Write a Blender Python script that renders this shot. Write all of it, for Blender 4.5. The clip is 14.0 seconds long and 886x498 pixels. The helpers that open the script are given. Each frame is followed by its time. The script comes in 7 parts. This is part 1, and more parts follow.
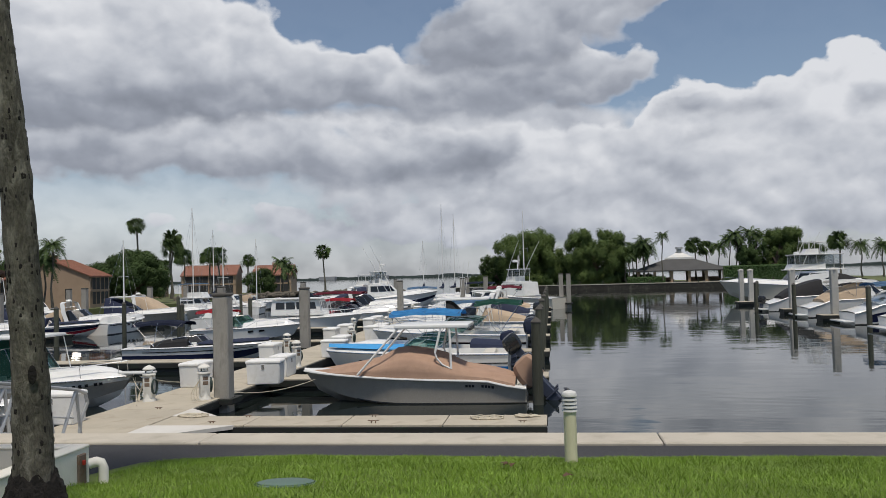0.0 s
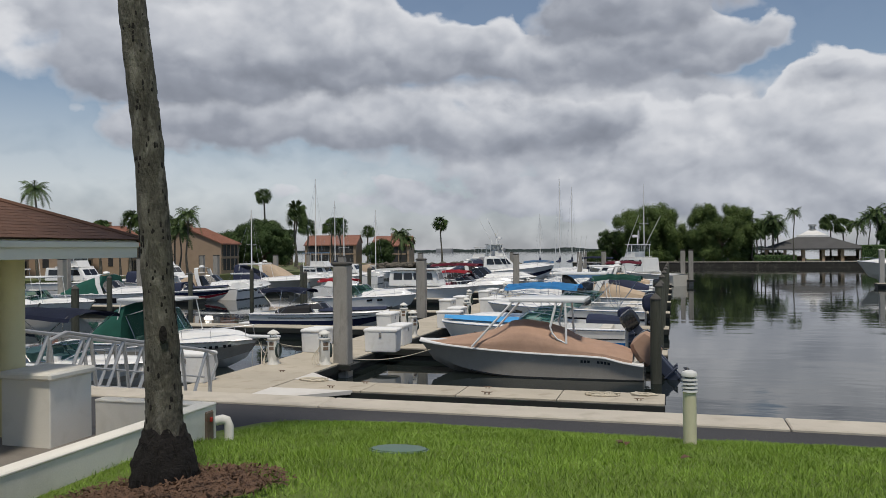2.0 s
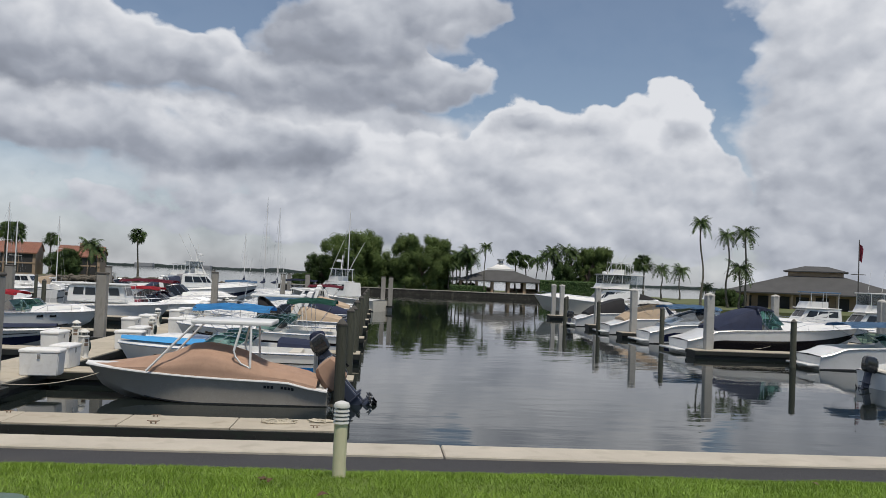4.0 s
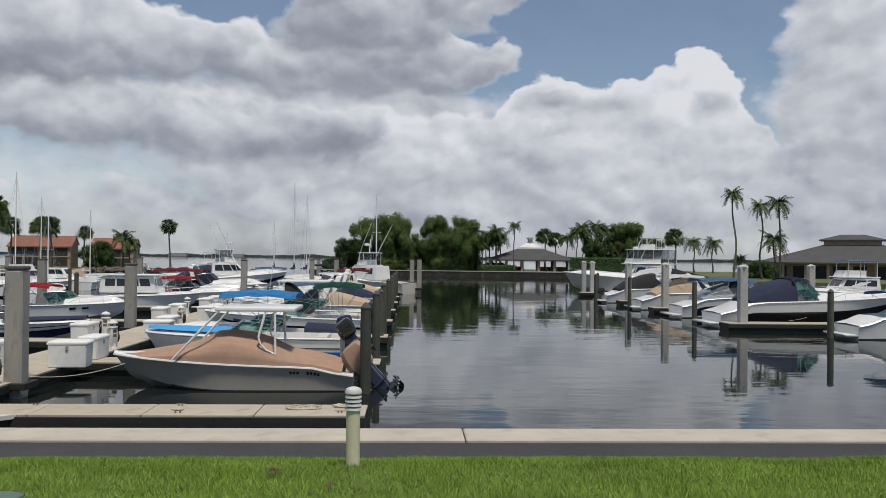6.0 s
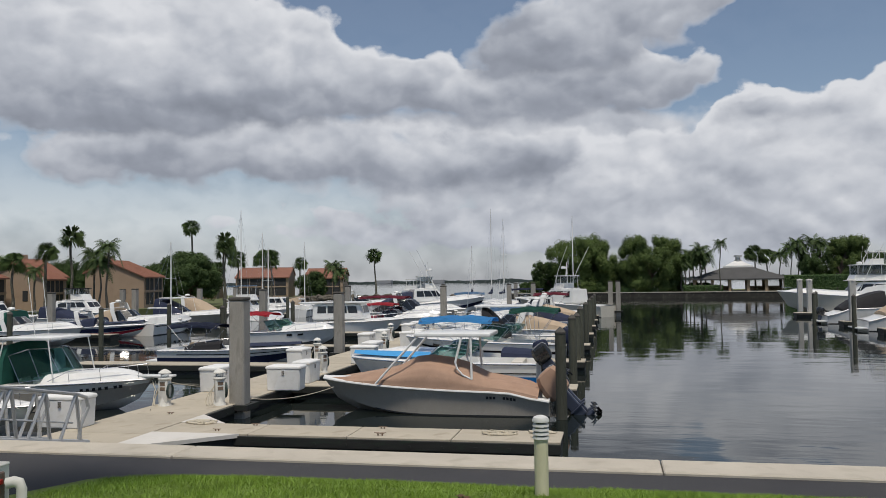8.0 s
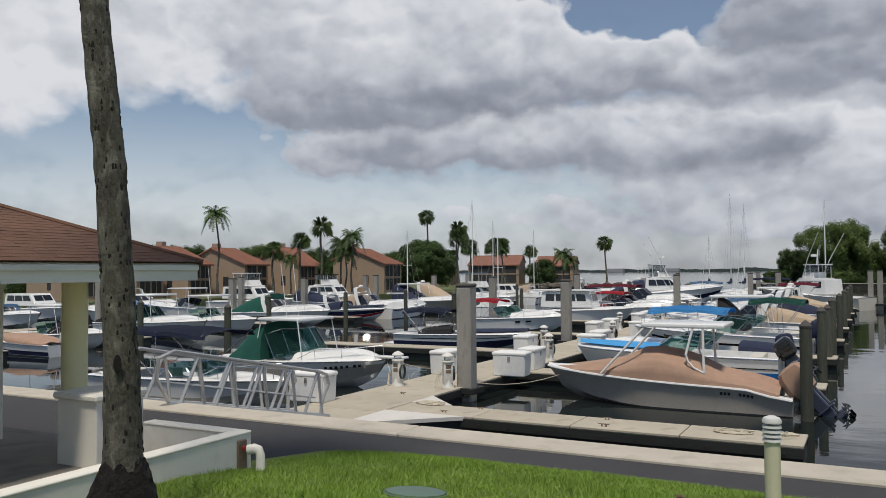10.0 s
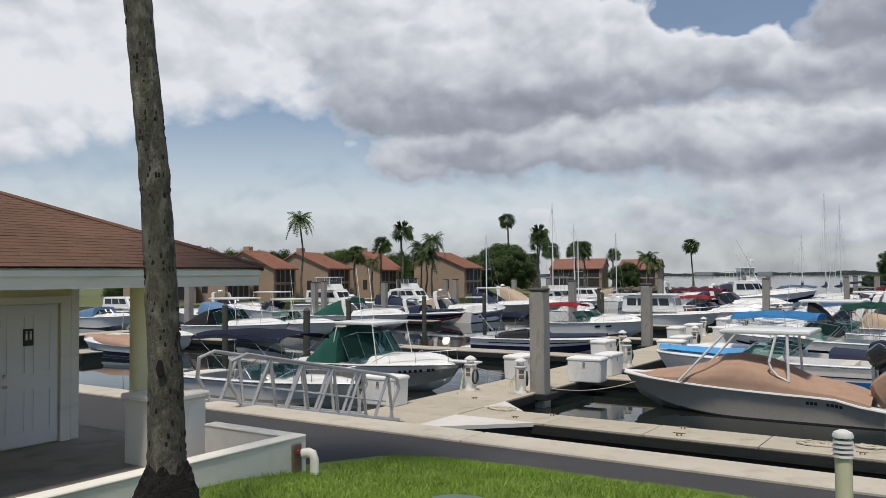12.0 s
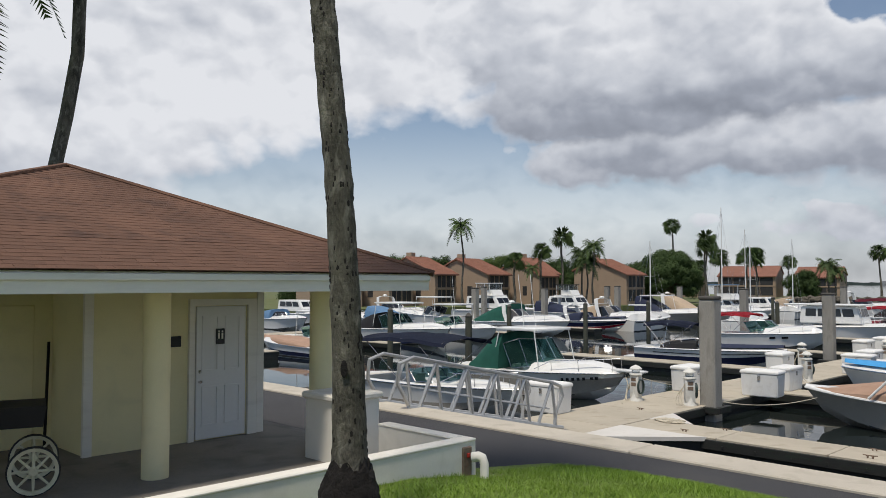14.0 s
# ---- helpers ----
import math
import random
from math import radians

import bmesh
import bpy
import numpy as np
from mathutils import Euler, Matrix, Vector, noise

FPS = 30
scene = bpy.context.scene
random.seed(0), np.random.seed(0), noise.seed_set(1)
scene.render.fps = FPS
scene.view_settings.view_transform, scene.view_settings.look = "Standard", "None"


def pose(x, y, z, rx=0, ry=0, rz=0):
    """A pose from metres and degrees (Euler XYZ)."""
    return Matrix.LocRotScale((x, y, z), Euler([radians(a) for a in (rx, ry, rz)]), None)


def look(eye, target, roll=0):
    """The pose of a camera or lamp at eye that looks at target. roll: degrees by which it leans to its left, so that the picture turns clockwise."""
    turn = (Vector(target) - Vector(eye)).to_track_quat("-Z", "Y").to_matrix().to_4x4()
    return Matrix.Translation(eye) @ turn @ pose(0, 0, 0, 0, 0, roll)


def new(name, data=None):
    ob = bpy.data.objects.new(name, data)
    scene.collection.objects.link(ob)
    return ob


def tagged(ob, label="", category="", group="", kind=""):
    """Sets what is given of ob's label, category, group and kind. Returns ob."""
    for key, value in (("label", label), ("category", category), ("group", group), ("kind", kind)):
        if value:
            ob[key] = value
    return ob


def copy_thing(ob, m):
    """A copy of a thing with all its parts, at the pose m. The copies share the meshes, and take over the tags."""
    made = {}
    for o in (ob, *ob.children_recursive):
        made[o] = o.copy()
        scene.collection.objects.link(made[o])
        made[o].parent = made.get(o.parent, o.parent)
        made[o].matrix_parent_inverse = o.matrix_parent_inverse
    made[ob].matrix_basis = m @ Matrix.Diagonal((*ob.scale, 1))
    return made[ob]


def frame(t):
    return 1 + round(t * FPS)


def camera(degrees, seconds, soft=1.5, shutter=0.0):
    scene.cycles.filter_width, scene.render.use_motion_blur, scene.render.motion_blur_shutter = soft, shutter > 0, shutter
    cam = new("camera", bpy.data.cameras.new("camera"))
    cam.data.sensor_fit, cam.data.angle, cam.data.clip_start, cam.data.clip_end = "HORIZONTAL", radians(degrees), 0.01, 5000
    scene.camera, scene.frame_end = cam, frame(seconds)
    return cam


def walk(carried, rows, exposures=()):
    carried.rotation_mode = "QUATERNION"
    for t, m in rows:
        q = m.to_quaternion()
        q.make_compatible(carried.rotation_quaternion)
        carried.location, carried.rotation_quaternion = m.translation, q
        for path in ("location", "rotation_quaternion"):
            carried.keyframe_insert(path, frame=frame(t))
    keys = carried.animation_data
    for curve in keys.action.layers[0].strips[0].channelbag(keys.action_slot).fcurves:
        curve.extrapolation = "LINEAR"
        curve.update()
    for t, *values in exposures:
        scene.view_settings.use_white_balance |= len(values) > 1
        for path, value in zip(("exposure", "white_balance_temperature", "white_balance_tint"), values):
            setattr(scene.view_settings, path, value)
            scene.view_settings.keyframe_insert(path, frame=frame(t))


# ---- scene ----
cam = camera(57.8, 14.0, soft=0.45)

PATH = [
    (0, (-0.698, -0.247, 2.88), (-0.966, 1.734, 2.945), -1.6),
    (0.5, (-0.714, -0.269, 2.879), (-1.081, 1.695, 2.965), -1.8),
    (1, (-0.735, -0.253, 2.875), (-1.209, 1.689, 2.932), -0.9),
    (1.5, (-0.726, -0.232, 2.87), (-1.26, 1.695, 2.897), -0.7),
    (2, (-0.704, -0.151, 2.866), (-1.257, 1.771, 2.869), -0.5),
    (2.5, (-0.624, 0.003, 2.886), (-1.076, 1.951, 2.936), 1.4),
    (3, (-0.478, 0.143, 2.9), (-0.639, 2.135, 2.98), 2.4),
    (3.5, (-0.253, 0.285, 2.907), (-0.161, 2.282, 2.976), 3.0),
    (3.7, (-0.194, 0.337, 2.909), (-0.067, 2.332, 2.98), 2.9),
    (5.8, (0.097, 0.809, 2.869), (0.314, 2.797, 2.897), 1.1),
    (6, (0.135, 0.846, 2.875), (0.215, 2.844, 2.896), 0.6),
    (6.5, (0.225, 0.894, 2.897), (0.136, 2.891, 2.948), -0.4),
    (7, (0.29, 0.914, 2.911), (0.089, 2.902, 2.979), -1.1),
    (7.5, (0.313, 0.911, 2.912), (0.001, 2.885, 2.985), -1.3),
    (8, (0.309, 0.904, 2.917), (-0.097, 2.86, 2.997), -0.8),
    (8.5, (0.295, 0.911, 2.917), (-0.261, 2.83, 2.997), -0.2),
    (9, (0.298, 0.953, 2.914), (-0.474, 2.797, 2.971), -0.9),
    (9.2, (0.316, 0.98, 2.91), (-0.528, 2.793, 2.965), -1.6),
    (11.3, (0.674, 1.423, 2.894), (-0.354, 3.137, 2.949), 0.4),
    (11.5, (0.692, 1.435, 2.896), (-0.364, 3.133, 2.946), -0.1),
    (12, (0.702, 1.43, 2.914), (-0.415, 3.087, 2.981), -0.5),
    (12.5, (0.699, 1.419, 2.918), (-0.461, 3.046, 3.009), -0.4),
    (13, (0.686, 1.391, 2.917), (-0.541, 2.967, 3.019), -0.1),
    (13.5, (0.659, 1.371, 2.915), (-0.673, 2.86, 3.018), 0.1),
    (14, (0.61, 1.337, 2.914), (-0.81, 2.743, 2.998), 0.0),
]
EXPO = [(0, -0.3), (0.5, -0.38), (1, -0.42), (2, -0.38), (2.5, -0.24), (3.5, -0.25), (6, -0.3), (6.5, -0.25), (7, -0.34), (9, -0.34), (11.5, -0.26), (12, -0.2), (14, -0.2)]
walk(cam, [(t, look(eye, target, roll)) for t, eye, target, roll in PATH], exposures=EXPO)

# ---- world, sun, exposure ----
SUN_EL, SUN_AZ = 69.0, 160.0      # degrees: height, and turn from the view's far side (positive: towards the channel)
world = bpy.data.worlds.new("world")
scene.world = world
world.use_nodes = True
wn, wl = world.node_tree.nodes, world.node_tree.links
wn.clear()


def wnode(kind, **kw):
    n = wn.new(kind)
    for k, v in kw.items():
        if k == "op":
            n.operation = v
        else:
            n.inputs[int(k[1:])].default_value = v
    return n


def wmath(op, a, b=None, c=None):
    n = wn.new("ShaderNodeMath")
    n.operation = op
    for i, v in enumerate((a, b, c)):
        if v is None:
            continue
        if isinstance(v, (int, float)):
            n.inputs[i].default_value = v
        else:
            wl.new(v, n.inputs[i])
    return n.outputs[0]


def wvec(op, a, b):
    n = wn.new("ShaderNodeVectorMath")
    n.operation = op
    for i, v in enumerate((a, b)):
        if isinstance(v, tuple):
            n.inputs[i].default_value = v
        else:
            wl.new(v, n.inputs[i])
    return n


def wnoise(vec, scale, detail, rough, dist=0.0):
    n = wn.new("ShaderNodeTexNoise")
    n.inputs["Scale"].default_value, n.inputs["Detail"].default_value = scale, detail
    n.inputs["Roughness"].default_value, n.inputs["Distortion"].default_value = rough, dist
    wl.new(vec, n.inputs["Vector"])
    return n.outputs[0]


def wstep(v, lo, hi, a=0.0, b=1.0):
    n = wn.new("ShaderNodeMapRange")
    n.interpolation_type = "SMOOTHSTEP"
    n.inputs[1].default_value, n.inputs[2].default_value = lo, hi
    n.inputs[3].default_value, n.inputs[4].default_value = a, b
    wl.new(v, n.inputs[0])
    return n.outputs[0]


coord = wn.new("ShaderNodeTexCoord").outputs["Generated"]
sep = wn.new("ShaderNodeSeparateXYZ")
wl.new(coord, sep.inputs[0])
sky_az = wmath("MULTIPLY", wmath("ARCTAN2", sep.outputs[0], sep.outputs[1]), 57.2958)
sky_el = wmath("MULTIPLY", wmath("ARCSINE", sep.outputs[2]), 57.2958)
flat = wvec("MULTIPLY", coord, (1.0, 1.0, 1.35)).outputs[0]
warp = wnoise(flat, 5.5, 5.0, 0.55)
warp2 = wnoise(wvec("ADD", flat, (4.1, 2.3, 7.7)).outputs[0], 5.5, 5.0, 0.55)
comb = wn.new("ShaderNodeCombineXYZ")
wl.new(wmath("ADD", sky_az, wmath("MULTIPLY", wmath("SUBTRACT", warp, 0.5), 13.0)), comb.inputs[0])
wl.new(wmath("ADD", sky_el, wmath("MULTIPLY", wmath("SUBTRACT", warp2, 0.5), 5.0)), comb.inputs[1])
azel = comb.outputs[0]


def blobs(rows, start):
    """Sum of soft ellipses over the sky: azimuth, elevation, half sizes in degrees, weight."""
    total = start
    for a, e, sa, se, w in rows:
        d = wvec("MULTIPLY", wvec("SUBTRACT", azel, (a, e, 0.0)).outputs[0], (1 / sa, 1 / se, 0.0)).outputs[0]
        g = wmath("POWER", 0.3679, wvec("DOT_PRODUCT", d, d).outputs["Value"])
        total = wmath("MULTIPLY_ADD", g, w, total)
    return total


billow = wnoise(flat, 7.0, 9.0, 0.52, 0.0)
billow_up = wnoise(wvec("ADD", flat, (0.03, 0.0, 0.055)).outputs[0], 7.0, 9.0, 0.52, 0.0)
fine = wnoise(flat, 26.0, 6.0, 0.55)


def wpuffs(vec, scale):
    """Rounded lobes, one to a cell, with smaller lobes on them."""
    n = wn.new("ShaderNodeTexVoronoi")
    n.feature = "SMOOTH_F1"
    n.inputs["Scale"].default_value, n.inputs["Detail"].default_value = scale, 2.0
    n.inputs["Roughness"].default_value, n.inputs["Smoothness"].default_value = 0.45, 0.35
    wl.new(vec, n.inputs["Vector"])
    return n.outputs["Distance"]


curl = wn.new("ShaderNodeCombineXYZ")
wl.new(warp, curl.inputs[0]), wl.new(warp2, curl.inputs[1]), wl.new(fine, curl.inputs[2])
bent = wvec("ADD", flat, wvec("MULTIPLY", curl.outputs[0], (0.09, 0.09, 0.03)).outputs[0]).outputs[0]
lobes = wmath("SUBTRACT", 0.42, wpuffs(bent, 17.0))
lobes_up = wmath("SUBTRACT", 0.42, wpuffs(wvec("ADD", bent, (0.008, 0.0, 0.018)).outputs[0], 17.0))
ragged = wmath("ADD", wmath("MULTIPLY", wmath("SUBTRACT", billow, 0.40), 1.5), wmath("ADD", wmath("MULTIPLY", lobes, 0.6), wmath("MULTIPLY", wmath("SUBTRACT", fine, 0.5), 0.4)))
relief = wmath("ADD", wmath("MULTIPLY", wmath("SUBTRACT", billow_up, billow), 0.75), wmath("ADD", wmath("MULTIPLY", wmath("SUBTRACT", lobes_up, lobes), 0.30), wmath("MULTIPLY", wmath("SUBTRACT", fine, 0.5), 0.10)))
el_warp = wmath("ADD", sky_el, wmath("MULTIPLY", wmath("SUBTRACT", warp2, 0.5), 5.0))
RAMP = ((0.0, (0.97, 0.99, 1.04)), (0.3, (0.68, 0.715, 0.79)), (0.6, (0.43, 0.465, 0.545)), (1.0, (0.25, 0.275, 0.335)))
# cloud banks, far to near: soft ellipses, softness of the outline, then elevation and tone of top and base (0 white, 1 dark)
BANKS = [
    ([(-16, 3.6, 19, 2.0, 0.9), (0, 4.0, 13, 2.4, 0.9), (-58, 3.0, 9, 2.0, 0.6), (-42, 3.0, 7, 2.2, -0.6)], 0.35, 5.5, 0.20, 0.5, 0.50),
    ([(-12, 8, 15, 5.5, 1.4), (-30, 12, 9, 4.5, 1.2), (0, 8, 9, 5, 1.1), (-43, 6, 9, 4, -1.4)], 0.6, 13.0, 0.22, 3.0, 0.42),
    ([(-66, 15, 17, 9, 1.5), (-74, 6, 10, 7, 1.0), (-46, 19, 11, 7.0, 2.4), (-45, 6, 10, 4, -0.9)], 0.7, 15, 0.0, 1.0, 0.25),
    ([(34, 10, 8.5, 19, 1.9), (26.5, 17, 2.6, 6, 0.6), (29, 3, 5, 5, 0.6)], 0.5, 19, 0.14, 1.0, 0.44),
    ([(4, 6, 8, 3.8, 1.2), (8.2, 10.6, 2.4, 1.7, 0.85), (13.2, 11.0, 2.3, 1.9, 0.95), (16.9, 11.2, 1.5, 2.0, 0.85), (20.3, 12.2, 1.9, 2.8, 1.15), (14, 6.8, 9, 3.0, 1.1), (12, 3.0, 15, 3.4, 1.3), (21, 7.5, 4.0, 4.0, 1.0), (-1, 7.0, 4, 2.6, 0.8), (25, 5.0, 4, 3.0, 0.6)], 0.16, 13.2, 0.0, 2.0, 0.36),
    ([(8.0, 10.6, 3.2, 1.0, 0.95), (12.6, 10.5, 2.2, 1.2, 0.8), (20.0, 10.6, 3.0, 1.2, 0.9), (11, 8.8, 1.8, 0.7, 0.7)], 0.5, 12.2, 0.2, 9.4, 0.56),
    ([(-12, 7.8, 8, 1.7, 1.2), (-24, 7.8, 9, 2.0, 1.25), (-35, 8.6, 7, 2.2, 1.2), (-5.5, 8.0, 3.5, 1.5, 0.9), (-18, 10.5, 10, 1.8, 0.9)], 0.35, 10.6, 0.14, 5.8, 0.68),
    ([(-15, 13.4, 8, 2.4, 1.2), (-25, 14.6, 8, 3.6, 1.3), (-36, 16.5, 9, 6, 1.8), (-5, 13.2, 7, 2.8, 1.3), (2.3, 13.6, 3.6, 3.0, 1.4), (-31, 12, 8, 2.4, 1.0)], 0.22, 16.8, 0.10, 10.2, 0.70),
    ([(-1.5, 17.0, 6.0, 3.0, 1.4), (4.5, 18.3, 4.0, 1.5, 1.1), (-6.5, 16.0, 3.5, 2.2, 0.9), (-31, 21.5, 5, 4, 1.2), (-12, 22.3, 7, 1.3, 0.8), (-34, 27, 26, 4, 1.0), (-50, 31, 25, 6, 1.0), (8, 30, 26, 6, 1.0)], 0.2, 21.0, 0.12, 15.6, 0.60)]
cloud_col, mask = None, None
for shape, soft_edge, e_top, t_top, e_base, t_base in BANKS:
    dens = wmath("ADD", blobs(shape, -0.38), ragged)
    high = wstep(el_warp, e_base, e_top)
    edge = wmath("MULTIPLY_ADD", wmath("SUBTRACT", 1.0, high), 0.45, soft_edge)
    m_i = wmath("DIVIDE", dens, edge)
    m_i = wstep(m_i, 0.0, 1.0)
    t_i = wmath("MULTIPLY_ADD", high, t_top - t_base, t_base)
    t_i = wmath("ADD", t_i, relief)
    t_i = wmath("ADD", t_i, wmath("MULTIPLY", wstep(dens, 0.0, 0.5, -0.2, 0.05), wmath("MULTIPLY_ADD", high, 0.8, 0.2)))
    ramp = wn.new("ShaderNodeValToRGB")
    ramp.color_ramp.elements[0].color, ramp.color_ramp.elements[1].color = (*RAMP[0][1], 1), (*RAMP[-1][1], 1)
    for pos_, c_ in RAMP[1:-1]:
        ramp.color_ramp.elements.new(pos_).color = (*c_, 1)
    wl.new(t_i, ramp.inputs[0])
    if mask is None:
        mask, cloud_col = m_i, ramp.outputs[0]
    else:
        mx = wn.new("ShaderNodeMix")
        mx.data_type = "RGBA"
        wl.new(m_i, mx.inputs[0]), wl.new(cloud_col, mx.inputs[6]), wl.new(ramp.outputs[0], mx.inputs[7])
        cloud_col = mx.outputs[2]
        mask = wmath("MAXIMUM", mask, m_i)
# pale haze low over the water
mask = wmath("MAXIMUM", mask, wstep(sky_el, 0.0, 13.0, 0.8, 0.08))
sky = wn.new("ShaderNodeTexSky")
sky.sky_type, sky.sun_disc = "NISHITA", False
sky.sun_elevation, sky.sun_rotation = radians(SUN_EL), radians(SUN_AZ)
sky.altitude, sky.air_density, sky.dust_density, sky.ozone_density = 0, 1.0, 0.3, 1.5
clear, cloudy = wn.new("ShaderNodeBackground"), wn.new("ShaderNodeBackground")
wl.new(sky.outputs[0], clear.inputs[0])
clear.inputs[1].default_value = 0.10
wl.new(cloud_col, cloudy.inputs[0])
cloudy.inputs[1].default_value = 0.90
mix = wn.new("ShaderNodeMixShader")
wl.new(mask, mix.inputs[0]), wl.new(clear.outputs[0], mix.inputs[1]), wl.new(cloudy.outputs[0], mix.inputs[2])
wl.new(mix.outputs[0], wn.new("ShaderNodeOutputWorld").inputs[0])

sun_data = bpy.data.lights.new("sun", "SUN")
sun_data.energy, sun_data.angle, sun_data.color = 3.9, radians(6.0), (1.0, 0.915, 0.79)
sun = new("sun", sun_data)
sun_dir = Vector((math.sin(radians(SUN_AZ)) * math.cos(radians(SUN_EL)), math.cos(radians(SUN_AZ)) * math.cos(radians(SUN_EL)), math.sin(radians(SUN_EL))))
sun.matrix_world = look((0, 0, 60), Vector((0, 0, 60)) - sun_dir)


# ---- materials ----
MATS = {}


def mat(name, col, rough=0.5, metal=0.0, var=0.18, scale=1.2, fine=25.0, bump=0.15, dist=0.01, spec=0.5, per=0.0, stain=None, stain_amt=0.5, stretch=(1, 1, 1), coat=0.0):
    """A surface with grain at two scales, fine relief, and stains with a shape of their own."""
    if name in MATS:
        return MATS[name]
    m = bpy.data.materials.new(name)
    m.use_nodes = True
    n, l = m.node_tree.nodes, m.node_tree.links
    b = n["Principled BSDF"]
    b.inputs["Roughness"].default_value, b.inputs["Metallic"].default_value = rough, metal
    b.inputs["Specular IOR Level"].default_value = spec
    b.inputs["Coat Weight"].default_value, b.inputs["Coat Roughness"].default_value = coat, 0.08
    tc = n.new("ShaderNodeTexCoord")
    mp = n.new("ShaderNodeMapping")
    mp.inputs["Scale"].default_value = stretch
    l.new(tc.outputs["Object"], mp.inputs[0])
    big, small = n.new("ShaderNodeTexNoise"), n.new("ShaderNodeTexNoise")
    big.inputs["Scale"].default_value, big.inputs["Detail"].default_value = scale, 5
    small.inputs["Scale"].default_value, small.inputs["Detail"].default_value, small.inputs["Roughness"].default_value = fine, 6, 0.65
    l.new(mp.outputs[0], big.inputs["Vector"]), l.new(mp.outputs[0], small.inputs["Vector"])
    s = n.new("ShaderNodeMath")
    s.operation = "MULTIPLY_ADD"
    s.inputs[1].default_value, s.inputs[2].default_value = 0.45, 0.0
    l.new(small.outputs[0], s.inputs[0])
    s2 = n.new("ShaderNodeMath")
    s2.operation = "MULTIPLY_ADD"
    s2.inputs[1].default_value = 0.55
    l.new(big.outputs[0], s2.inputs[0]), l.new(s.outputs[0], s2.inputs[2])
    r = n.new("ShaderNodeMapRange")
    r.inputs[1].default_value, r.inputs[2].default_value = 0.3, 0.7
    r.inputs[3].default_value, r.inputs[4].default_value = 1 - var, 1 + var
    l.new(s2.outputs[0], r.inputs[0])
    mul = n.new("ShaderNodeVectorMath")
    mul.operation = "SCALE"
    mul.inputs[0].default_value = col
    l.new(r.outputs[0], mul.inputs["Scale"])
    out = mul.outputs[0]
    if per:
        info = n.new("ShaderNodeObjectInfo")
        rr = n.new("ShaderNodeMapRange")
        rr.inputs[3].default_value, rr.inputs[4].default_value = 1 - per, 1 + per
        l.new(info.outputs["Random"], rr.inputs[0])
        mul2 = n.new("ShaderNodeVectorMath")
        mul2.operation = "SCALE"
        l.new(out, mul2.inputs[0]), l.new(rr.outputs[0], mul2.inputs["Scale"])
        out = mul2.outputs[0]
    if stain:
        blot = n.new("ShaderNodeTexNoise")
        blot.inputs["Scale"].default_value, blot.inputs["Detail"].default_value, blot.inputs["Distortion"].default_value = scale * 2.3, 7, 0.6
        l.new(mp.outputs[0], blot.inputs["Vector"])
        st = n.new("ShaderNodeMapRange")
        st.inputs[1].default_value, st.inputs[2].default_value, st.inputs[4].default_value = 0.52, 0.72, stain_amt
        l.new(blot.outputs[0], st.inputs[0])
        mx = n.new("ShaderNodeMix")
        mx.data_type = "RGBA"
        mx.inputs[7].default_value = (*stain, 1)
        l.new(st.outputs[0], mx.inputs[0]), l.new(out, mx.inputs[6])
        out = mx.outputs[2]
    l.new(out, b.inputs["Base Color"])
    rv = n.new("ShaderNodeMapRange")
    rv.inputs[3].default_value, rv.inputs[4].default_value = max(rough - 0.08, 0.02), min(rough + 0.1, 1)
    l.new(small.outputs[0], rv.inputs[0]), l.new(rv.outputs[0], b.inputs["Roughness"])
    if bump:
        bp = n.new("ShaderNodeBump")
        bp.inputs["Strength"].default_value, bp.inputs["Distance"].default_value = bump, dist
        l.new(small.outputs[0], bp.inputs["Height"]), l.new(bp.outputs[0], b.inputs["Normal"])
    MATS[name] = m
    return m


def glass_mat(name, col, rough=0.03, trans=0.85):
    if name in MATS:
        return MATS[name]
    m = bpy.data.materials.new(name)
    m.use_nodes = True
    b = m.node_tree.nodes["Principled BSDF"]
    b.inputs["Base Color"].default_value = (*col, 1)
    b.inputs["Roughness"].default_value, b.inputs["Transmission Weight"].default_value, b.inputs["IOR"].default_value = rough, trans, 1.08
    MATS[name] = m
    return m


GEL = mat("white_gelcoat", (0.78, 0.78, 0.76), 0.22, var=0.05, scale=0.8, bump=0.02, coat=0.3, stain=(0.6, 0.57, 0.5), stain_amt=0.25)
CREAM = mat("cream_gelcoat", (0.66, 0.62, 0.53), 0.25, var=0.06, bump=0.02, coat=0.3)
GREYHULL = mat("pale_grey_gelcoat", (0.40, 0.37, 0.32), 0.25, var=0.06, bump=0.02, coat=0.4, stain=(0.3, 0.28, 0.24), stain_amt=0.3)
NAVYHULL = mat("navy_gelcoat", (0.012, 0.016, 0.05), 0.15, var=0.1, bump=0.02, coat=0.6)
BLACKHULL = mat("black_gelcoat", (0.012, 0.011, 0.013), 0.15, var=0.1, bump=0.02, coat=0.6)
BLUEHULL = mat("bright_blue_gelcoat", (0.02, 0.16, 0.44), 0.2, var=0.08, bump=0.02, coat=0.5)
TEALHULL = mat("teal_gelcoat", (0.06, 0.22, 0.30), 0.2, var=0.08, bump=0.02, coat=0.5)
REDHULL = mat("red_gelcoat", (0.32, 0.015, 0.03), 0.2, var=0.08, bump=0.02, coat=0.5)
TANCLOTH = mat("tan_canvas", (0.37, 0.24, 0.17), 0.85, var=0.14, scale=2.5, fine=90, bump=0.35, stain=(0.28, 0.17, 0.11), stain_amt=0.35)
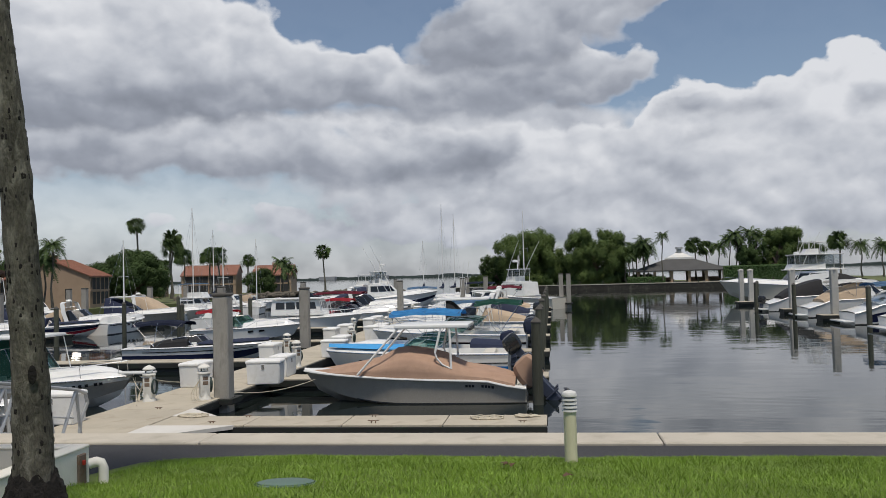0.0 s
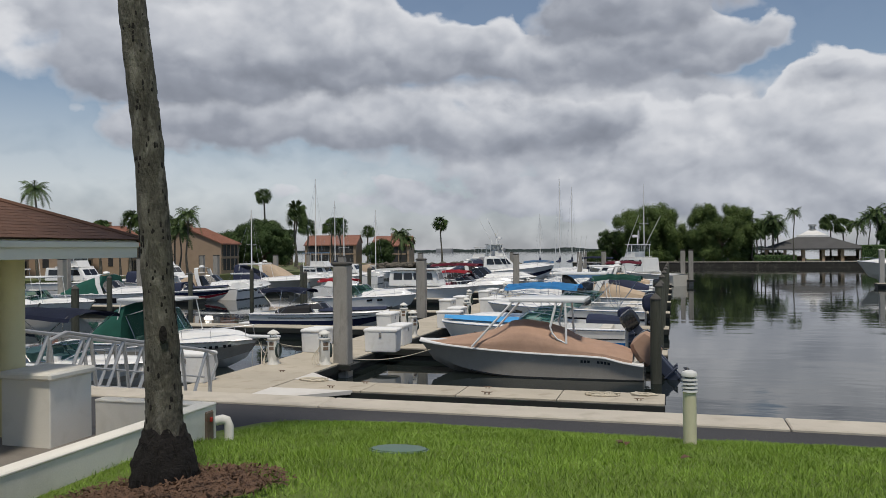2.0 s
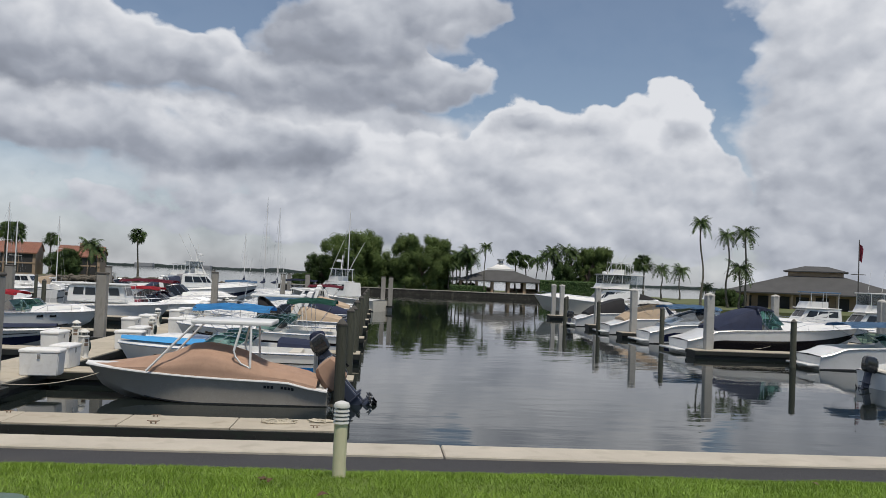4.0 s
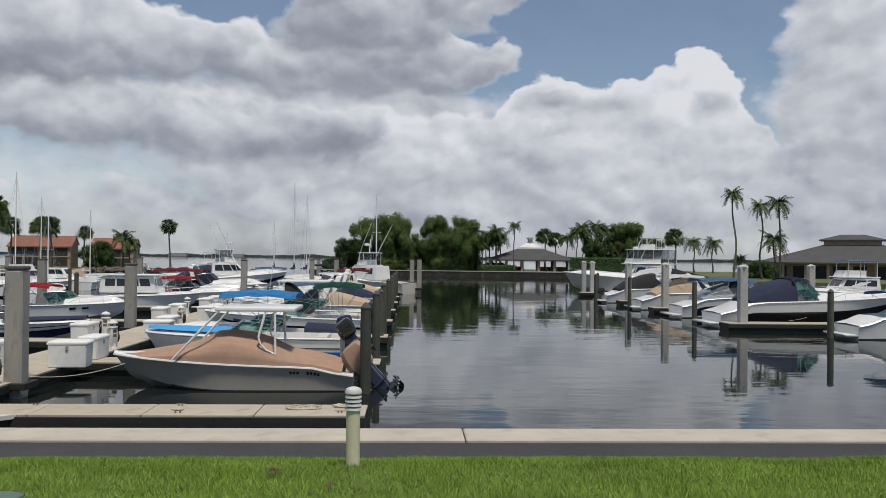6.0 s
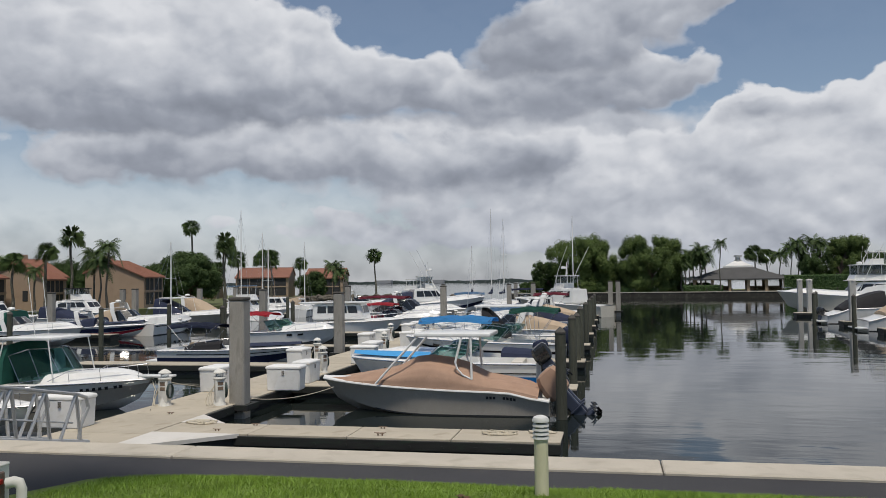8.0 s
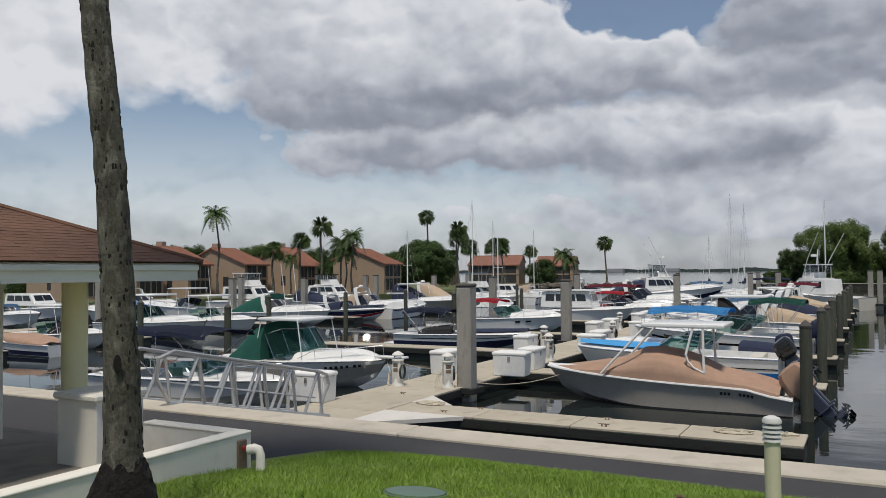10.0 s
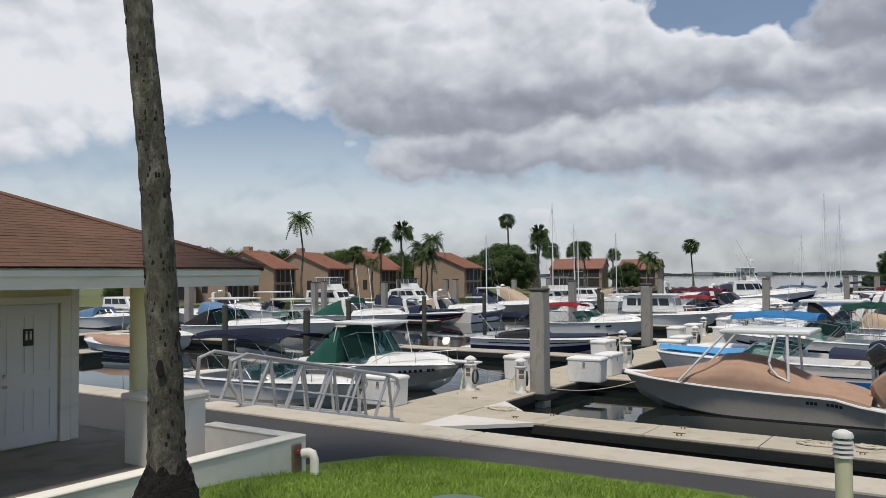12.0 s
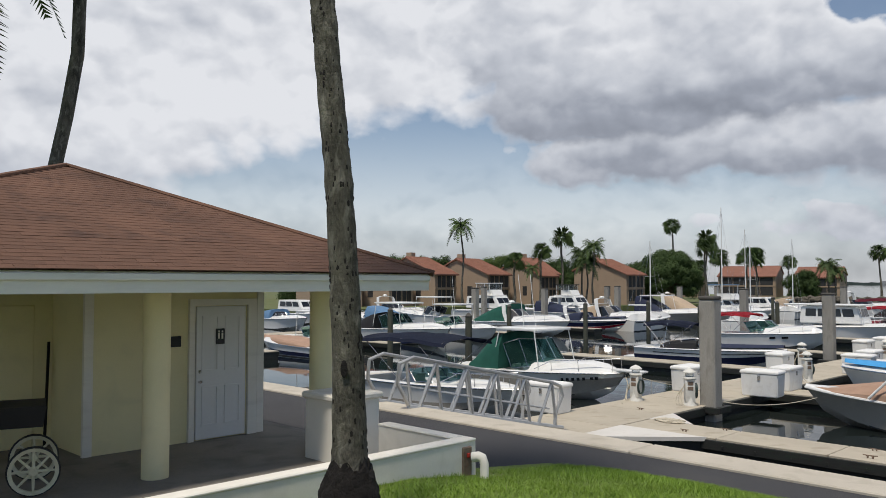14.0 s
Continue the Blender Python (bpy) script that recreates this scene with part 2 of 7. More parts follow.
NAVYCLOTH = mat("navy_canvas", (0.012, 0.019, 0.050), 0.8, var=0.25, scale=3, fine=90, bump=0.35)
BLUECLOTH = mat("sky_blue_canvas", (0.055, 0.30, 0.62), 0.8, var=0.15, scale=3, fine=90, bump=0.35)
MIDBLUE = mat("faded_blue_canvas", (0.10, 0.20, 0.34), 0.8, var=0.15, scale=3, fine=90, bump=0.35)
GREENCLOTH = mat("dark_green_canvas", (0.008, 0.085, 0.06), 0.8, var=0.2, scale=3, fine=90, bump=0.35)
REDCLOTH = mat("red_canvas", (0.42, 0.02, 0.035), 0.8, var=0.15, scale=3, fine=90, bump=0.35)
WINECLOTH = mat("burgundy_canvas", (0.16, 0.012, 0.03), 0.8, var=0.15, scale=3, fine=90, bump=0.35)
BLACKCLOTH = mat("black_canvas", (0.012, 0.012, 0.014), 0.8, var=0.2, scale=3, fine=90, bump=0.35)
SANDCLOTH = mat("sand_canvas", (0.44, 0.34, 0.24), 0.85, var=0.12, scale=3, fine=90, bump=0.35)
STEEL = mat("stainless_tube", (0.62, 0.62, 0.63), 0.25, 1.0, var=0.08, bump=0.02)
ALU = mat("weathered_aluminium", (0.50, 0.50, 0.49), 0.45, 0.6, var=0.15, scale=3, bump=0.05)
WHITETUBE = mat("white_powder_coat", (0.76, 0.76, 0.74), 0.35, var=0.05, bump=0.02)
ENGINE = mat("charcoal_engine_paint", (0.020, 0.021, 0.023), 0.22, var=0.15, bump=0.02, coat=0.5)
ENGINEW = mat("white_engine_paint", (0.74, 0.74, 0.73), 0.25, var=0.05, bump=0.02, coat=0.4)
ENGLEG = mat("blue_grey_engine_leg", (0.05, 0.06, 0.09), 0.35, 0.3, var=0.2, bump=0.05)
VINYL = mat("cream_seat_vinyl", (0.62, 0.58, 0.50), 0.5, var=0.08, bump=0.1)
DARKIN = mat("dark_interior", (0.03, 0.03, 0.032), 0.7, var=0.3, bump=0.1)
TINT = mat("tinted_acrylic", (0.012, 0.014, 0.017), 0.06, var=0.2, bump=0.0, spec=0.6)
SCREEN = glass_mat("green_tinted_glass", (0.10, 0.24, 0.215), 0.02, 0.9)
CLEARV = glass_mat("clear_vinyl_window", (0.62, 0.66, 0.68), 0.06, 0.9)
BOOT = mat("black_bottom_paint", (0.02, 0.022, 0.025), 0.6, var=0.3, bump=0.2)
BLACKLET = mat("black_lettering", (0.015, 0.015, 0.017), 0.4, var=0.1, bump=0)
RUB = mat("black_rubber", (0.018, 0.018, 0.018), 0.7, var=0.2, bump=0.1)
CONC = mat("dock_concrete", (0.43, 0.385, 0.305), 0.9, var=0.16, scale=0.7, fine=40, bump=0.35, per=0.07, stain=(0.25, 0.21, 0.155), stain_amt=0.5)
CONCW = mat("white_painted_corner", (0.60, 0.58, 0.54), 0.8, var=0.08, fine=40, bump=0.2, stain=(0.5, 0.47, 0.4), stain_amt=0.4)
CAPM = mat("seawall_cap_concrete", (0.47, 0.43, 0.36), 0.9, var=0.15, scale=0.8, fine=45, bump=0.35, per=0.06, stain=(0.3, 0.27, 0.21), stain_amt=0.45)
PILE = mat("grey_concrete_pile", (0.30, 0.285, 0.255), 0.9, var=0.2, scale=1.5, fine=40, bump=0.4, per=0.1, stain=(0.14, 0.13, 0.11), stain_amt=0.6, stretch=(1, 1, 0.3))
PILECAP = mat("dark_pile_cap", (0.085, 0.08, 0.072), 0.9, var=0.3, fine=40, bump=0.3)
WOODPILE = mat("dark_timber_pile", (0.075, 0.078, 0.058), 0.85, var=0.35, scale=2, fine=30, bump=0.6, dist=0.02, per=0.2, stain=(0.03, 0.035, 0.022), stain_amt=0.7, stretch=(3, 3, 0.4))
DOCKSIDE = mat("wet_dock_side", (0.02, 0.021, 0.019), 0.65, var=0.4, scale=2, fine=30, bump=0.5, stain=(0.018, 0.034, 0.02), stain_amt=0.7, stretch=(0.5, 0.5, 2))
WALLM = mat("seawall_face", (0.10, 0.095, 0.08), 0.85, var=0.3, scale=1, fine=25, bump=0.5, stain=(0.04, 0.05, 0.03), stain_amt=0.7)
ASPH = mat("asphalt", (0.042, 0.042, 0.046), 0.9, var=0.22, scale=0.5, fine=130, bump=0.6, stain=(0.062, 0.06, 0.058), stain_amt=0.5)
BOXW = mat("white_fibreglass_box", (0.78, 0.78, 0.76), 0.45, var=0.05, scale=2, bump=0.06, stain=(0.55, 0.53, 0.47), stain_amt=0.3)
PEDM = mat("off_white_plastic", (0.66, 0.65, 0.60), 0.5, var=0.08, scale=3, bump=0.06, stain=(0.4, 0.38, 0.33), stain_amt=0.4)
ROPE = mat("pale_rope", (0.52, 0.47, 0.37), 0.9, var=0.2, fine=120, bump=0.5)
HOSE = mat("green_hose", (0.03, 0.05, 0.045), 0.5, var=0.2, bump=0.1)
SHORE = mat("yellow_cable", (0.42, 0.33, 0.10), 0.5, var=0.15, bump=0.1)
BOLLM = mat("yellowed_white_paint", (0.63, 0.60, 0.42), 0.5, var=0.08, scale=3, bump=0.1, stain=(0.42, 0.40, 0.20), stain_amt=0.55, stretch=(1, 1, 0.35))
LOUVRE = mat("grey_white_louvre", (0.62, 0.62, 0.60), 0.45, var=0.1, bump=0.08, stain=(0.2, 0.19, 0.17), stain_amt=0.4)
STUCCO_Y = mat("pale_yellow_stucco", (0.78, 0.71, 0.43), 0.9, var=0.06, scale=0.9, fine=70, bump=0.3, stain=(0.56, 0.53, 0.33), stain_amt=0.3)
WHITEP = mat("white_masonry_paint", (0.78, 0.75, 0.67), 0.8, var=0.06, scale=1.0, fine=60, bump=0.25, stain=(0.52, 0.49, 0.42), stain_amt=0.4)
TRIMW = mat("white_trim_paint", (0.80, 0.77, 0.69), 0.55, var=0.05, scale=1.2, bump=0.06, stain=(0.5, 0.48, 0.42), stain_amt=0.3, stretch=(0.4, 0.4, 2))
DOORM = mat("white_door_paint", (0.74, 0.74, 0.73), 0.4, var=0.04, bump=0.05)
SHINGLE = mat("brown_asphalt_shingle", (0.128, 0.066, 0.042), 0.95, var=0.4, scale=0.9, fine=70, bump=0.6, per=0.10, stain=(0.06, 0.033, 0.024), stain_amt=0.75)
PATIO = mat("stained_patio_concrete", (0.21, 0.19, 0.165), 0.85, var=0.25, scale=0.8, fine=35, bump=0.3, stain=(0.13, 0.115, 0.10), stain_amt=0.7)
STUCCO_T = mat("tan_stucco", (0.36, 0.265, 0.19), 0.9, var=0.1, scale=0.4, fine=12, bump=0.2, stain=(0.25, 0.18, 0.13), stain_amt=0.3)
CLAY = mat("terracotta_roof", (0.25, 0.115, 0.078), 0.85, var=0.25, scale=0.7, fine=10, bump=0.5, stain=(0.18, 0.075, 0.05), stain_amt=0.5)
GREYROOF = mat("grey_shingle_roof", (0.075, 0.075, 0.075), 0.9, var=0.2, scale=0.5, fine=12, bump=0.4)
BARK = mat("palm_bark", (0.10, 0.093, 0.072), 0.95, var=0.95, scale=5.0, fine=48, bump=1.0, dist=0.04, stain=(0.30, 0.285, 0.235), stain_amt=0.75, stretch=(1, 1, 0.42))
BARKD = mat("dark_root_boss", (0.009, 0.007, 0.006), 0.95, var=0.5, scale=4, fine=40, bump=1.0, dist=0.03)
FROND = mat("palm_frond_green", (0.068, 0.108, 0.034), 0.65, spec=0.25, var=0.35, scale=0.6, fine=6, bump=0.1, per=0.2)
LEAF = mat("broadleaf_green", (0.085, 0.125, 0.036), 0.75, spec=0.2, var=0.4, scale=0.5, fine=5, bump=0.1, per=0.12)
LEAFD = mat("dark_foliage", (0.058, 0.092, 0.032), 0.8, spec=0.15, var=0.4, scale=0.5, fine=5, bump=0.1, per=0.12)
HEDGE = mat("clipped_hedge_green", (0.05, 0.10, 0.022), 0.65, var=0.4, scale=1.0, fine=9, bump=0.3)
WOODT = mat("tree_bark_brown", (0.10, 0.075, 0.055), 0.9, var=0.3, bump=0.4)
LAWN = mat("lawn_green", (0.12, 0.18, 0.022), 0.9, var=0.28, scale=0.5, fine=45, bump=0.9, dist=0.04, stain=(0.12, 0.15, 0.035), stain_amt=0.6)
BLADE = mat("grass_blade", (0.18, 0.29, 0.03), 0.6, var=0.4, scale=0.8, fine=18, bump=0)
MULCH = mat("brown_mulch", (0.17, 0.098, 0.06), 0.95, var=0.5, scale=6, fine=60, bump=1.0, dist=0.04)
ROCK = mat("dark_riprap", (0.13, 0.115, 0.09), 0.9, var=0.35, scale=1.2, fine=12, bump=0.6, per=0.3)
MANHOLE = mat("green_plastic_cover", (0.10, 0.16, 0.13), 0.6, var=0.15, fine=50, bump=0.2)
FARLAND = mat("far_shore_green", (0.055, 0.075, 0.07), 0.95, var=0.35, scale=0.01, fine=0.08, bump=0)
# the haze of the distance is mixed into this wall colour
FARHOUSE = mat("far_hazed_wall", (0.30, 0.31, 0.32), 0.9, var=0.1, bump=0)
HOSER = mat("red_plastic", (0.45, 0.03, 0.02), 0.5, var=0.1, bump=0)
GALV = mat("rusty_box", (0.20, 0.15, 0.11), 0.7, 0.2, var=0.3, scale=6, bump=0.2, stain=(0.2, 0.07, 0.03), stain_amt=0.7)

WATER = bpy.data.materials.new("harbour_water")
WATER.use_nodes = True
n, l = WATER.node_tree.nodes, WATER.node_tree.links
b = n["Principled BSDF"]
b.inputs["Base Color"].default_value = (0.010, 0.014, 0.013, 1)
b.inputs["Roughness"].default_value, b.inputs["IOR"].default_value = 0.035, 1.333
tc, mp = n.new("ShaderNodeTexCoord"), n.new("ShaderNodeMapping")
mp.inputs["Scale"].default_value = (0.35, 1.0, 1.0)
l.new(tc.outputs["Object"], mp.inputs[0])
w1, w2, calm = n.new("ShaderNodeTexNoise"), n.new("ShaderNodeTexNoise"), n.new("ShaderNodeTexNoise")
w1.inputs["Scale"].default_value, w1.inputs["Detail"].default_value = 0.55, 3
w2.inputs["Scale"].default_value, w2.inputs["Detail"].default_value = 2.4, 3
calm.inputs["Scale"].default_value, calm.inputs["Detail"].default_value = 0.06, 3
for w in (w1, w2, calm):
    l.new(mp.outputs[0], w.inputs["Vector"])
cr = n.new("ShaderNodeMapRange")
cr.inputs[1].default_value, cr.inputs[2].default_value, cr.inputs[3].default_value = 0.4, 0.65, 0.25
l.new(calm.outputs[0], cr.inputs[0])
hm = n.new("ShaderNodeMath")
hm.operation, hm.inputs[1].default_value = "MULTIPLY_ADD", 0.12
l.new(w2.outputs[0], hm.inputs[0]), l.new(w1.outputs[0], hm.inputs[2])
wb = n.new("ShaderNodeBump")
wb.inputs["Distance"].default_value = 0.024
l.new(cr.outputs[0], wb.inputs["Strength"]), l.new(hm.outputs[0], wb.inputs["Height"]), l.new(wb.outputs[0], b.inputs["Normal"])


# ---- mesh helpers ----
def mesh_of(name, bm, material, smooth=True):
    me = bpy.data.meshes.new(name)
    bm.normal_update()
    if smooth:
        for f in bm.faces:
            f.smooth = True
        for e in bm.edges:
            if len(e.link_faces) == 2 and e.calc_face_angle(0) > 0.6:
                e.smooth = False
    bm.to_mesh(me)
    bm.free()
    me.materials.append(material)
    return me


def part(name, bm, material, parent, label="", smooth=True):
    ob = new(name, mesh_of(name, bm, material, smooth))
    ob.parent = parent
    if label:
        ob["label"] = label
    return ob


def piece(name, me, parent, m):
    ob = new(name, me)
    ob.parent = parent
    ob.matrix_basis = m
    return ob


def thing(name, label, category, m=None, group="", kind=""):
    ob = new(name)
    ob.empty_display_size = 0.2
    if m is not None:
        ob.matrix_basis = m
    return tagged(ob, label, category, group, kind)


def solid(name, bm, material, label, category="", kind="", m=None, group="", smooth=True):
    ob = new(name, mesh_of(name, bm, material, smooth))
    if m is not None:
        ob.matrix_basis = m
    return tagged(ob, label, category, group, kind)


def bx(bm, x0, x1, y0, y1, z0, z1, bevel=0.0, seg=1):
    g = bmesh.ops.create_cube(bm, size=1.0, matrix=Matrix.Translation(((x0 + x1) / 2, (y0 + y1) / 2, (z0 + z1) / 2)) @ Matrix.Diagonal((x1 - x0, y1 - y0, z1 - z0, 1)))
    if bevel:
        es = list({e for v in g["verts"] for e in v.link_edges})
        bmesh.ops.bevel(bm, geom=es, offset=bevel, segments=seg, affect="EDGES", profile=0.6)
    return bm


def box(x0, x1, y0, y1, z0, z1, bevel=0.0, seg=1):
    return bx(bmesh.new(), x0, x1, y0, y1, z0, z1, bevel, seg)


def loft(bm, rings, closed=True, caps=True):
    vs = [[bm.verts.new(p) for p in r] for r in rings]
    k = len(rings[0])
    for a, c in zip(vs, vs[1:]):
        for i in range(k if closed else k - 1):
            j = (i + 1) % k
            try:
                bm.faces.new((a[i], a[j], c[j], c[i]))
            except ValueError:
                pass
    if caps and closed:
        for r in (vs[0][::-1], vs[-1]):
            try:
                bm.faces.new(r)
            except ValueError:
                pass
    return bm


def ring(c, ax, r, n=8, up=None):
    ax = Vector(ax).normalized()
    a = ax.orthogonal().normalized() if up is None else (Vector(up) - ax * Vector(up).dot(ax)).normalized()
    d = ax.cross(a)
    return [Vector(c) + r * (math.cos(2 * math.pi * i / n) * a + math.sin(2 * math.pi * i / n) * d) for i in range(n)]


def tube(bm, pts, r, n=6):
    """A pipe along a line of points; r may be a list."""
    pts = [Vector(p) for p in pts]
    up = None
    rings = []
    for i, p in enumerate(pts):
        d = (pts[min(i + 1, len(pts) - 1)] - pts[max(i - 1, 0)]).normalized()
        if up is None:
            up = d.orthogonal().normalized()
        up = (up - d * up.dot(d))
        up = up.normalized() if up.length > 1e-4 else d.orthogonal().normalized()
        rings.append(ring(p, d, r[i] if isinstance(r, (list, tuple)) else r, n, up))
    return loft(bm, rings)


def bend(p0, p1, p2, k=6):
    p0, p1, p2 = Vector(p0), Vector(p1), Vector(p2)
    return [p0 * (1 - t) ** 2 + p1 * 2 * t * (1 - t) + p2 * t * t for t in [i / k for i in range(k + 1)]]


def lathe(prof, n=16, caps=True):
    bm = bmesh.new()
    return loft(bm, caps=caps, rings=[[(r * math.cos(2 * math.pi * i / n), r * math.sin(2 * math.pi * i / n), z) for i in range(n)] for r, z in prof])


def prism(poly, z0, z1):
    bm = bmesh.new()
    return loft(bm, [[(x, y, z0) for x, y in poly], [(x, y, z1) for x, y in poly]])


WZ = -1.55      # water level
DZ = -1.05      # top of the floating docks


# ---- water and land ----
bm = bmesh.new()
for quad in (((-2500, 14.0), (2500, 14.0), (2500, 3800), (-2500, 3800)),):
    bm.faces.new([bm.verts.new((x, y, WZ)) for x, y in quad])
solid("water", bm, WATER, "dark calm harbour water with faint ripples", kind="structure")


def lawn_z(x, y):
    """Height of the grass: a bank that falls to the path along the seawall."""
    if y > 12.2:
        return 0.03
    z = 0.40 + (10.5 - y) * 0.118 if y < 10.5 else 0.40 - (y - 10.5) * 0.215
    z -= 0.04 * min(1.0, max(0.0, (-4.3 - x) / 1.6)) + 0.28 * min(1.0, max(0.0, (-4.3 - x) / 1.5)) * min(1.0, max(0.0, (7.4 - y) / 2.2))
    return z + 0.015 * math.sin(x * 0.9 + y * 0.5) if y < 11.5 else z


bm = bmesh.new()
xs = [-60, -40, -27, -17, -6.55] + [-6 + 0.5 * i for i in range(0, 61)] + [28, 40, 60, 90]
ys = [-60, -30, -12, -6, -3] + [i * 0.5 - 2 for i in range(0, 25)] + [10.5, 10.9, 11.3, 11.7, 12.1, 12.3, 13.0]
grid = [[bm.verts.new((x, y, lawn_z(x, y) if y < 12.15 else -0.06)) for x in xs] for y in ys]
for r0, r1 in zip(grid, grid[1:]):
    for i in range(len(xs) - 1):
        if not (xs[i] < -6.6 and r0[i].co.y > -3.5 and xs[i] > -30):
            bm.faces.new((r0[i], r0[i + 1], r1[i + 1], r1[i]))
solid("ground", bm, LAWN, "bright green mown lawn sloping to the seawall path", kind="structure")
solid("path", bx(box(-60, 90, 11.2, 13.36, -0.3, 0.0), -60, -6.5, -4, 11.2, -0.3, 0.0), ASPH, "dark grey asphalt path along the seawall", kind="structure")
solid("seawall", box(-60, 90, 13.45, 14.07, -4.5, -0.11), WALLM, "stained dark concrete seawall face", kind="structure")
cap = thing("seawall_cap", "pale weathered concrete cap slabs on the seawall", "seawall cap", kind="structure")
cap_me = mesh_of("cap_slab", box(-3.99, 3.99, -0.42, 0.42, -0.14, 0.02, 0.02), CAPM)
for i in range(-6, 10):
    piece("cap_slab", cap_me, cap, Matrix.Translation((1.02 + 8.0 * i + 4.0, 13.72, 0.03)))


# ---- floating docks ----
def dock(name, label, x0, x1, y0, y1, slab=3.0, along="x", m=None):
    """A concrete floating dock: slabs on a dark float with a timber waler and bolts."""
    d = thing(name, label, "dock", kind="structure")
    bm = box(x0 + 0.04, x1 - 0.04, y0 + 0.04, y1 - 0.04, WZ - 0.35, DZ - 0.07)
    part("float", bm, DOCKSIDE, d)
    bm = bmesh.new()
    for side in ((x0 - 0.0, x1, y0 - 0.05, y0 + 0.02), (x0, x1, y1 - 0.02, y1 + 0.05)) if along == "x" else ((x0 - 0.05, x0 + 0.02, y0, y1), (x1 - 0.02, x1 + 0.05, y0, y1)):
        bx(bm, *side, DZ - 0.30, DZ - 0.05, 0.01)
        lo, hi = (side[0], side[1]) if along == "x" else (side[2], side[3])
        k = int((hi - lo) / 0.8)
        for i in range(k):
            p = lo + (i + 0.5) * (hi - lo) / k
            if along == "x":
                bx(bm, p - 0.03, p + 0.03, side[2] - 0.012, side[3] + 0.012, DZ - 0.23, DZ - 0.17)
            else:
                bx(bm, side[0] - 0.012, side[1] + 0.012, p - 0.03, p + 0.03, DZ - 0.23, DZ - 0.17)
    part("waler", bm, DOCKSIDE, d)
    lo, hi = (x0, x1) if along == "x" else (y0, y1)
    k = max(1, round((hi - lo) / slab))
    w = (hi - lo) / k
    half = (y1 - y0) / 2 if along == "x" else (x1 - x0) / 2
    me = mesh_of("slab", box(-w / 2 + 0.012, w / 2 - 0.012, -half, half, -0.065, 0, 0.012) if along == "x" else box(-half, half, -w / 2 + 0.012, w / 2 - 0.012, -0.065, 0, 0.012), CONC)
    for i in range(k):
        c = lo + (i + 0.5) * w
        piece("slab", me, d, Matrix.Translation((c, (y0 + y1) / 2, DZ)) if along == "x" else Matrix.Translation(((x0 + x1) / 2, c, DZ)))
    return d


dock("dock_1", "long concrete floating walkway between the slips", -14.6, -11.95, 17.4, 96, 3.0, "y")
FINGERS = (21.5, 31.2, 41.1, 51.0, 61.0, 71.0, 81.0, 91.0)
for k, y in enumerate(FINGERS):
    dock("dock_%d" % (k + 2), "concrete finger pier with dark wet sides", -11.9, -0.95, y - 0.72, y + 0.72, 2.7)
for k, y in enumerate((17.2, 38.2, 49.5, 62.5, 73.0, 84.0)):
    dock("dock_%d" % (k + 20), "concrete finger pier on the far side of the walkway", -27.0, -14.66, y - 0.7, y + 0.7, 2.7)
dock("dock_30", "concrete floating walkway of the next row", -54.5, -52.3, 15.5, 112, 4.0, "y")
for k, y in enumerate((27.0, 36.5, 50.5, 60.0, 75.5, 90.0, 101.0)):
    dock("dock_%d" % (k + 31), "finger pier of the next row", -52.25, -39.5, y - 0.6, y + 0.6, 3.0)
for k, y in enumerate((51.0, 66.5, 77.0, 95.0)):
    dock("dock_%d" % (k + 40), "finger pier across the channel with weathered planks", 20.0, 36.0, y - 0.75, y + 0.75, 2.8)
dock("dock_45", "walkway of the dock across the channel", 36.1, 38.4, 30, 104, 3.5, "y")
# white corner plates where the first finger meets the walkway
for k, tri in enumerate((((-11.93, 22.24), (-10.55, 22.24), (-11.93, 23.6)), ((-11.93, 20.76), (-11.93, 18.4), (-9.4, 20.76)))):
    g = thing("corner_plate", "white triangular corner plate of the floating dock", "dock plate", kind="structure")
    part("top", prism(tri, DZ - 0.1, DZ + 0.006), CONCW, g)
    part("side", prism([((p[0] + 10.9) * 0.94 - 10.9, (p[1] - 21.5) * 0.94 + 21.5) for p in tri], WZ - 0.1, DZ - 0.1), DOCKSIDE, g)


# ---- piles and posts ----
def square_pile(top=2.45, w=0.25, cap_dark=True):
    p = thing("concrete_pile", "square weathered concrete mooring pile with dark cap", "pile", group="concrete piles")
    part("shaft", box(-w, w, -w, w, WZ - 2.0, top - (0.12 if cap_dark else 0), 0.05), PILE, p)
    if cap_dark:
        part("cap", box(-w - 0.015, w + 0.015, -w - 0.015, w + 0.015, top - 0.12, top, 0.04), PILECAP, p, "dark stained cap")
    part("guide", bx(bx(bx(box(-w - 0.2, w + 0.2, -w - 0.2, -w - 0.05, DZ - 0.22, DZ - 0.02, 0.01), -w - 0.2, w + 0.2, w + 0.05, w + 0.2, DZ - 0.22, DZ - 0.02, 0.01),
                       -w - 0.2, -w - 0.05, -w - 0.05, w + 0.05, DZ - 0.22, DZ - 0.02, 0.01), w + 0.05, w + 0.2, -w - 0.05, w + 0.05, DZ - 0.22, DZ - 0.02, 0.01), DOCKSIDE, p, "dark steel pile guide")
    return p


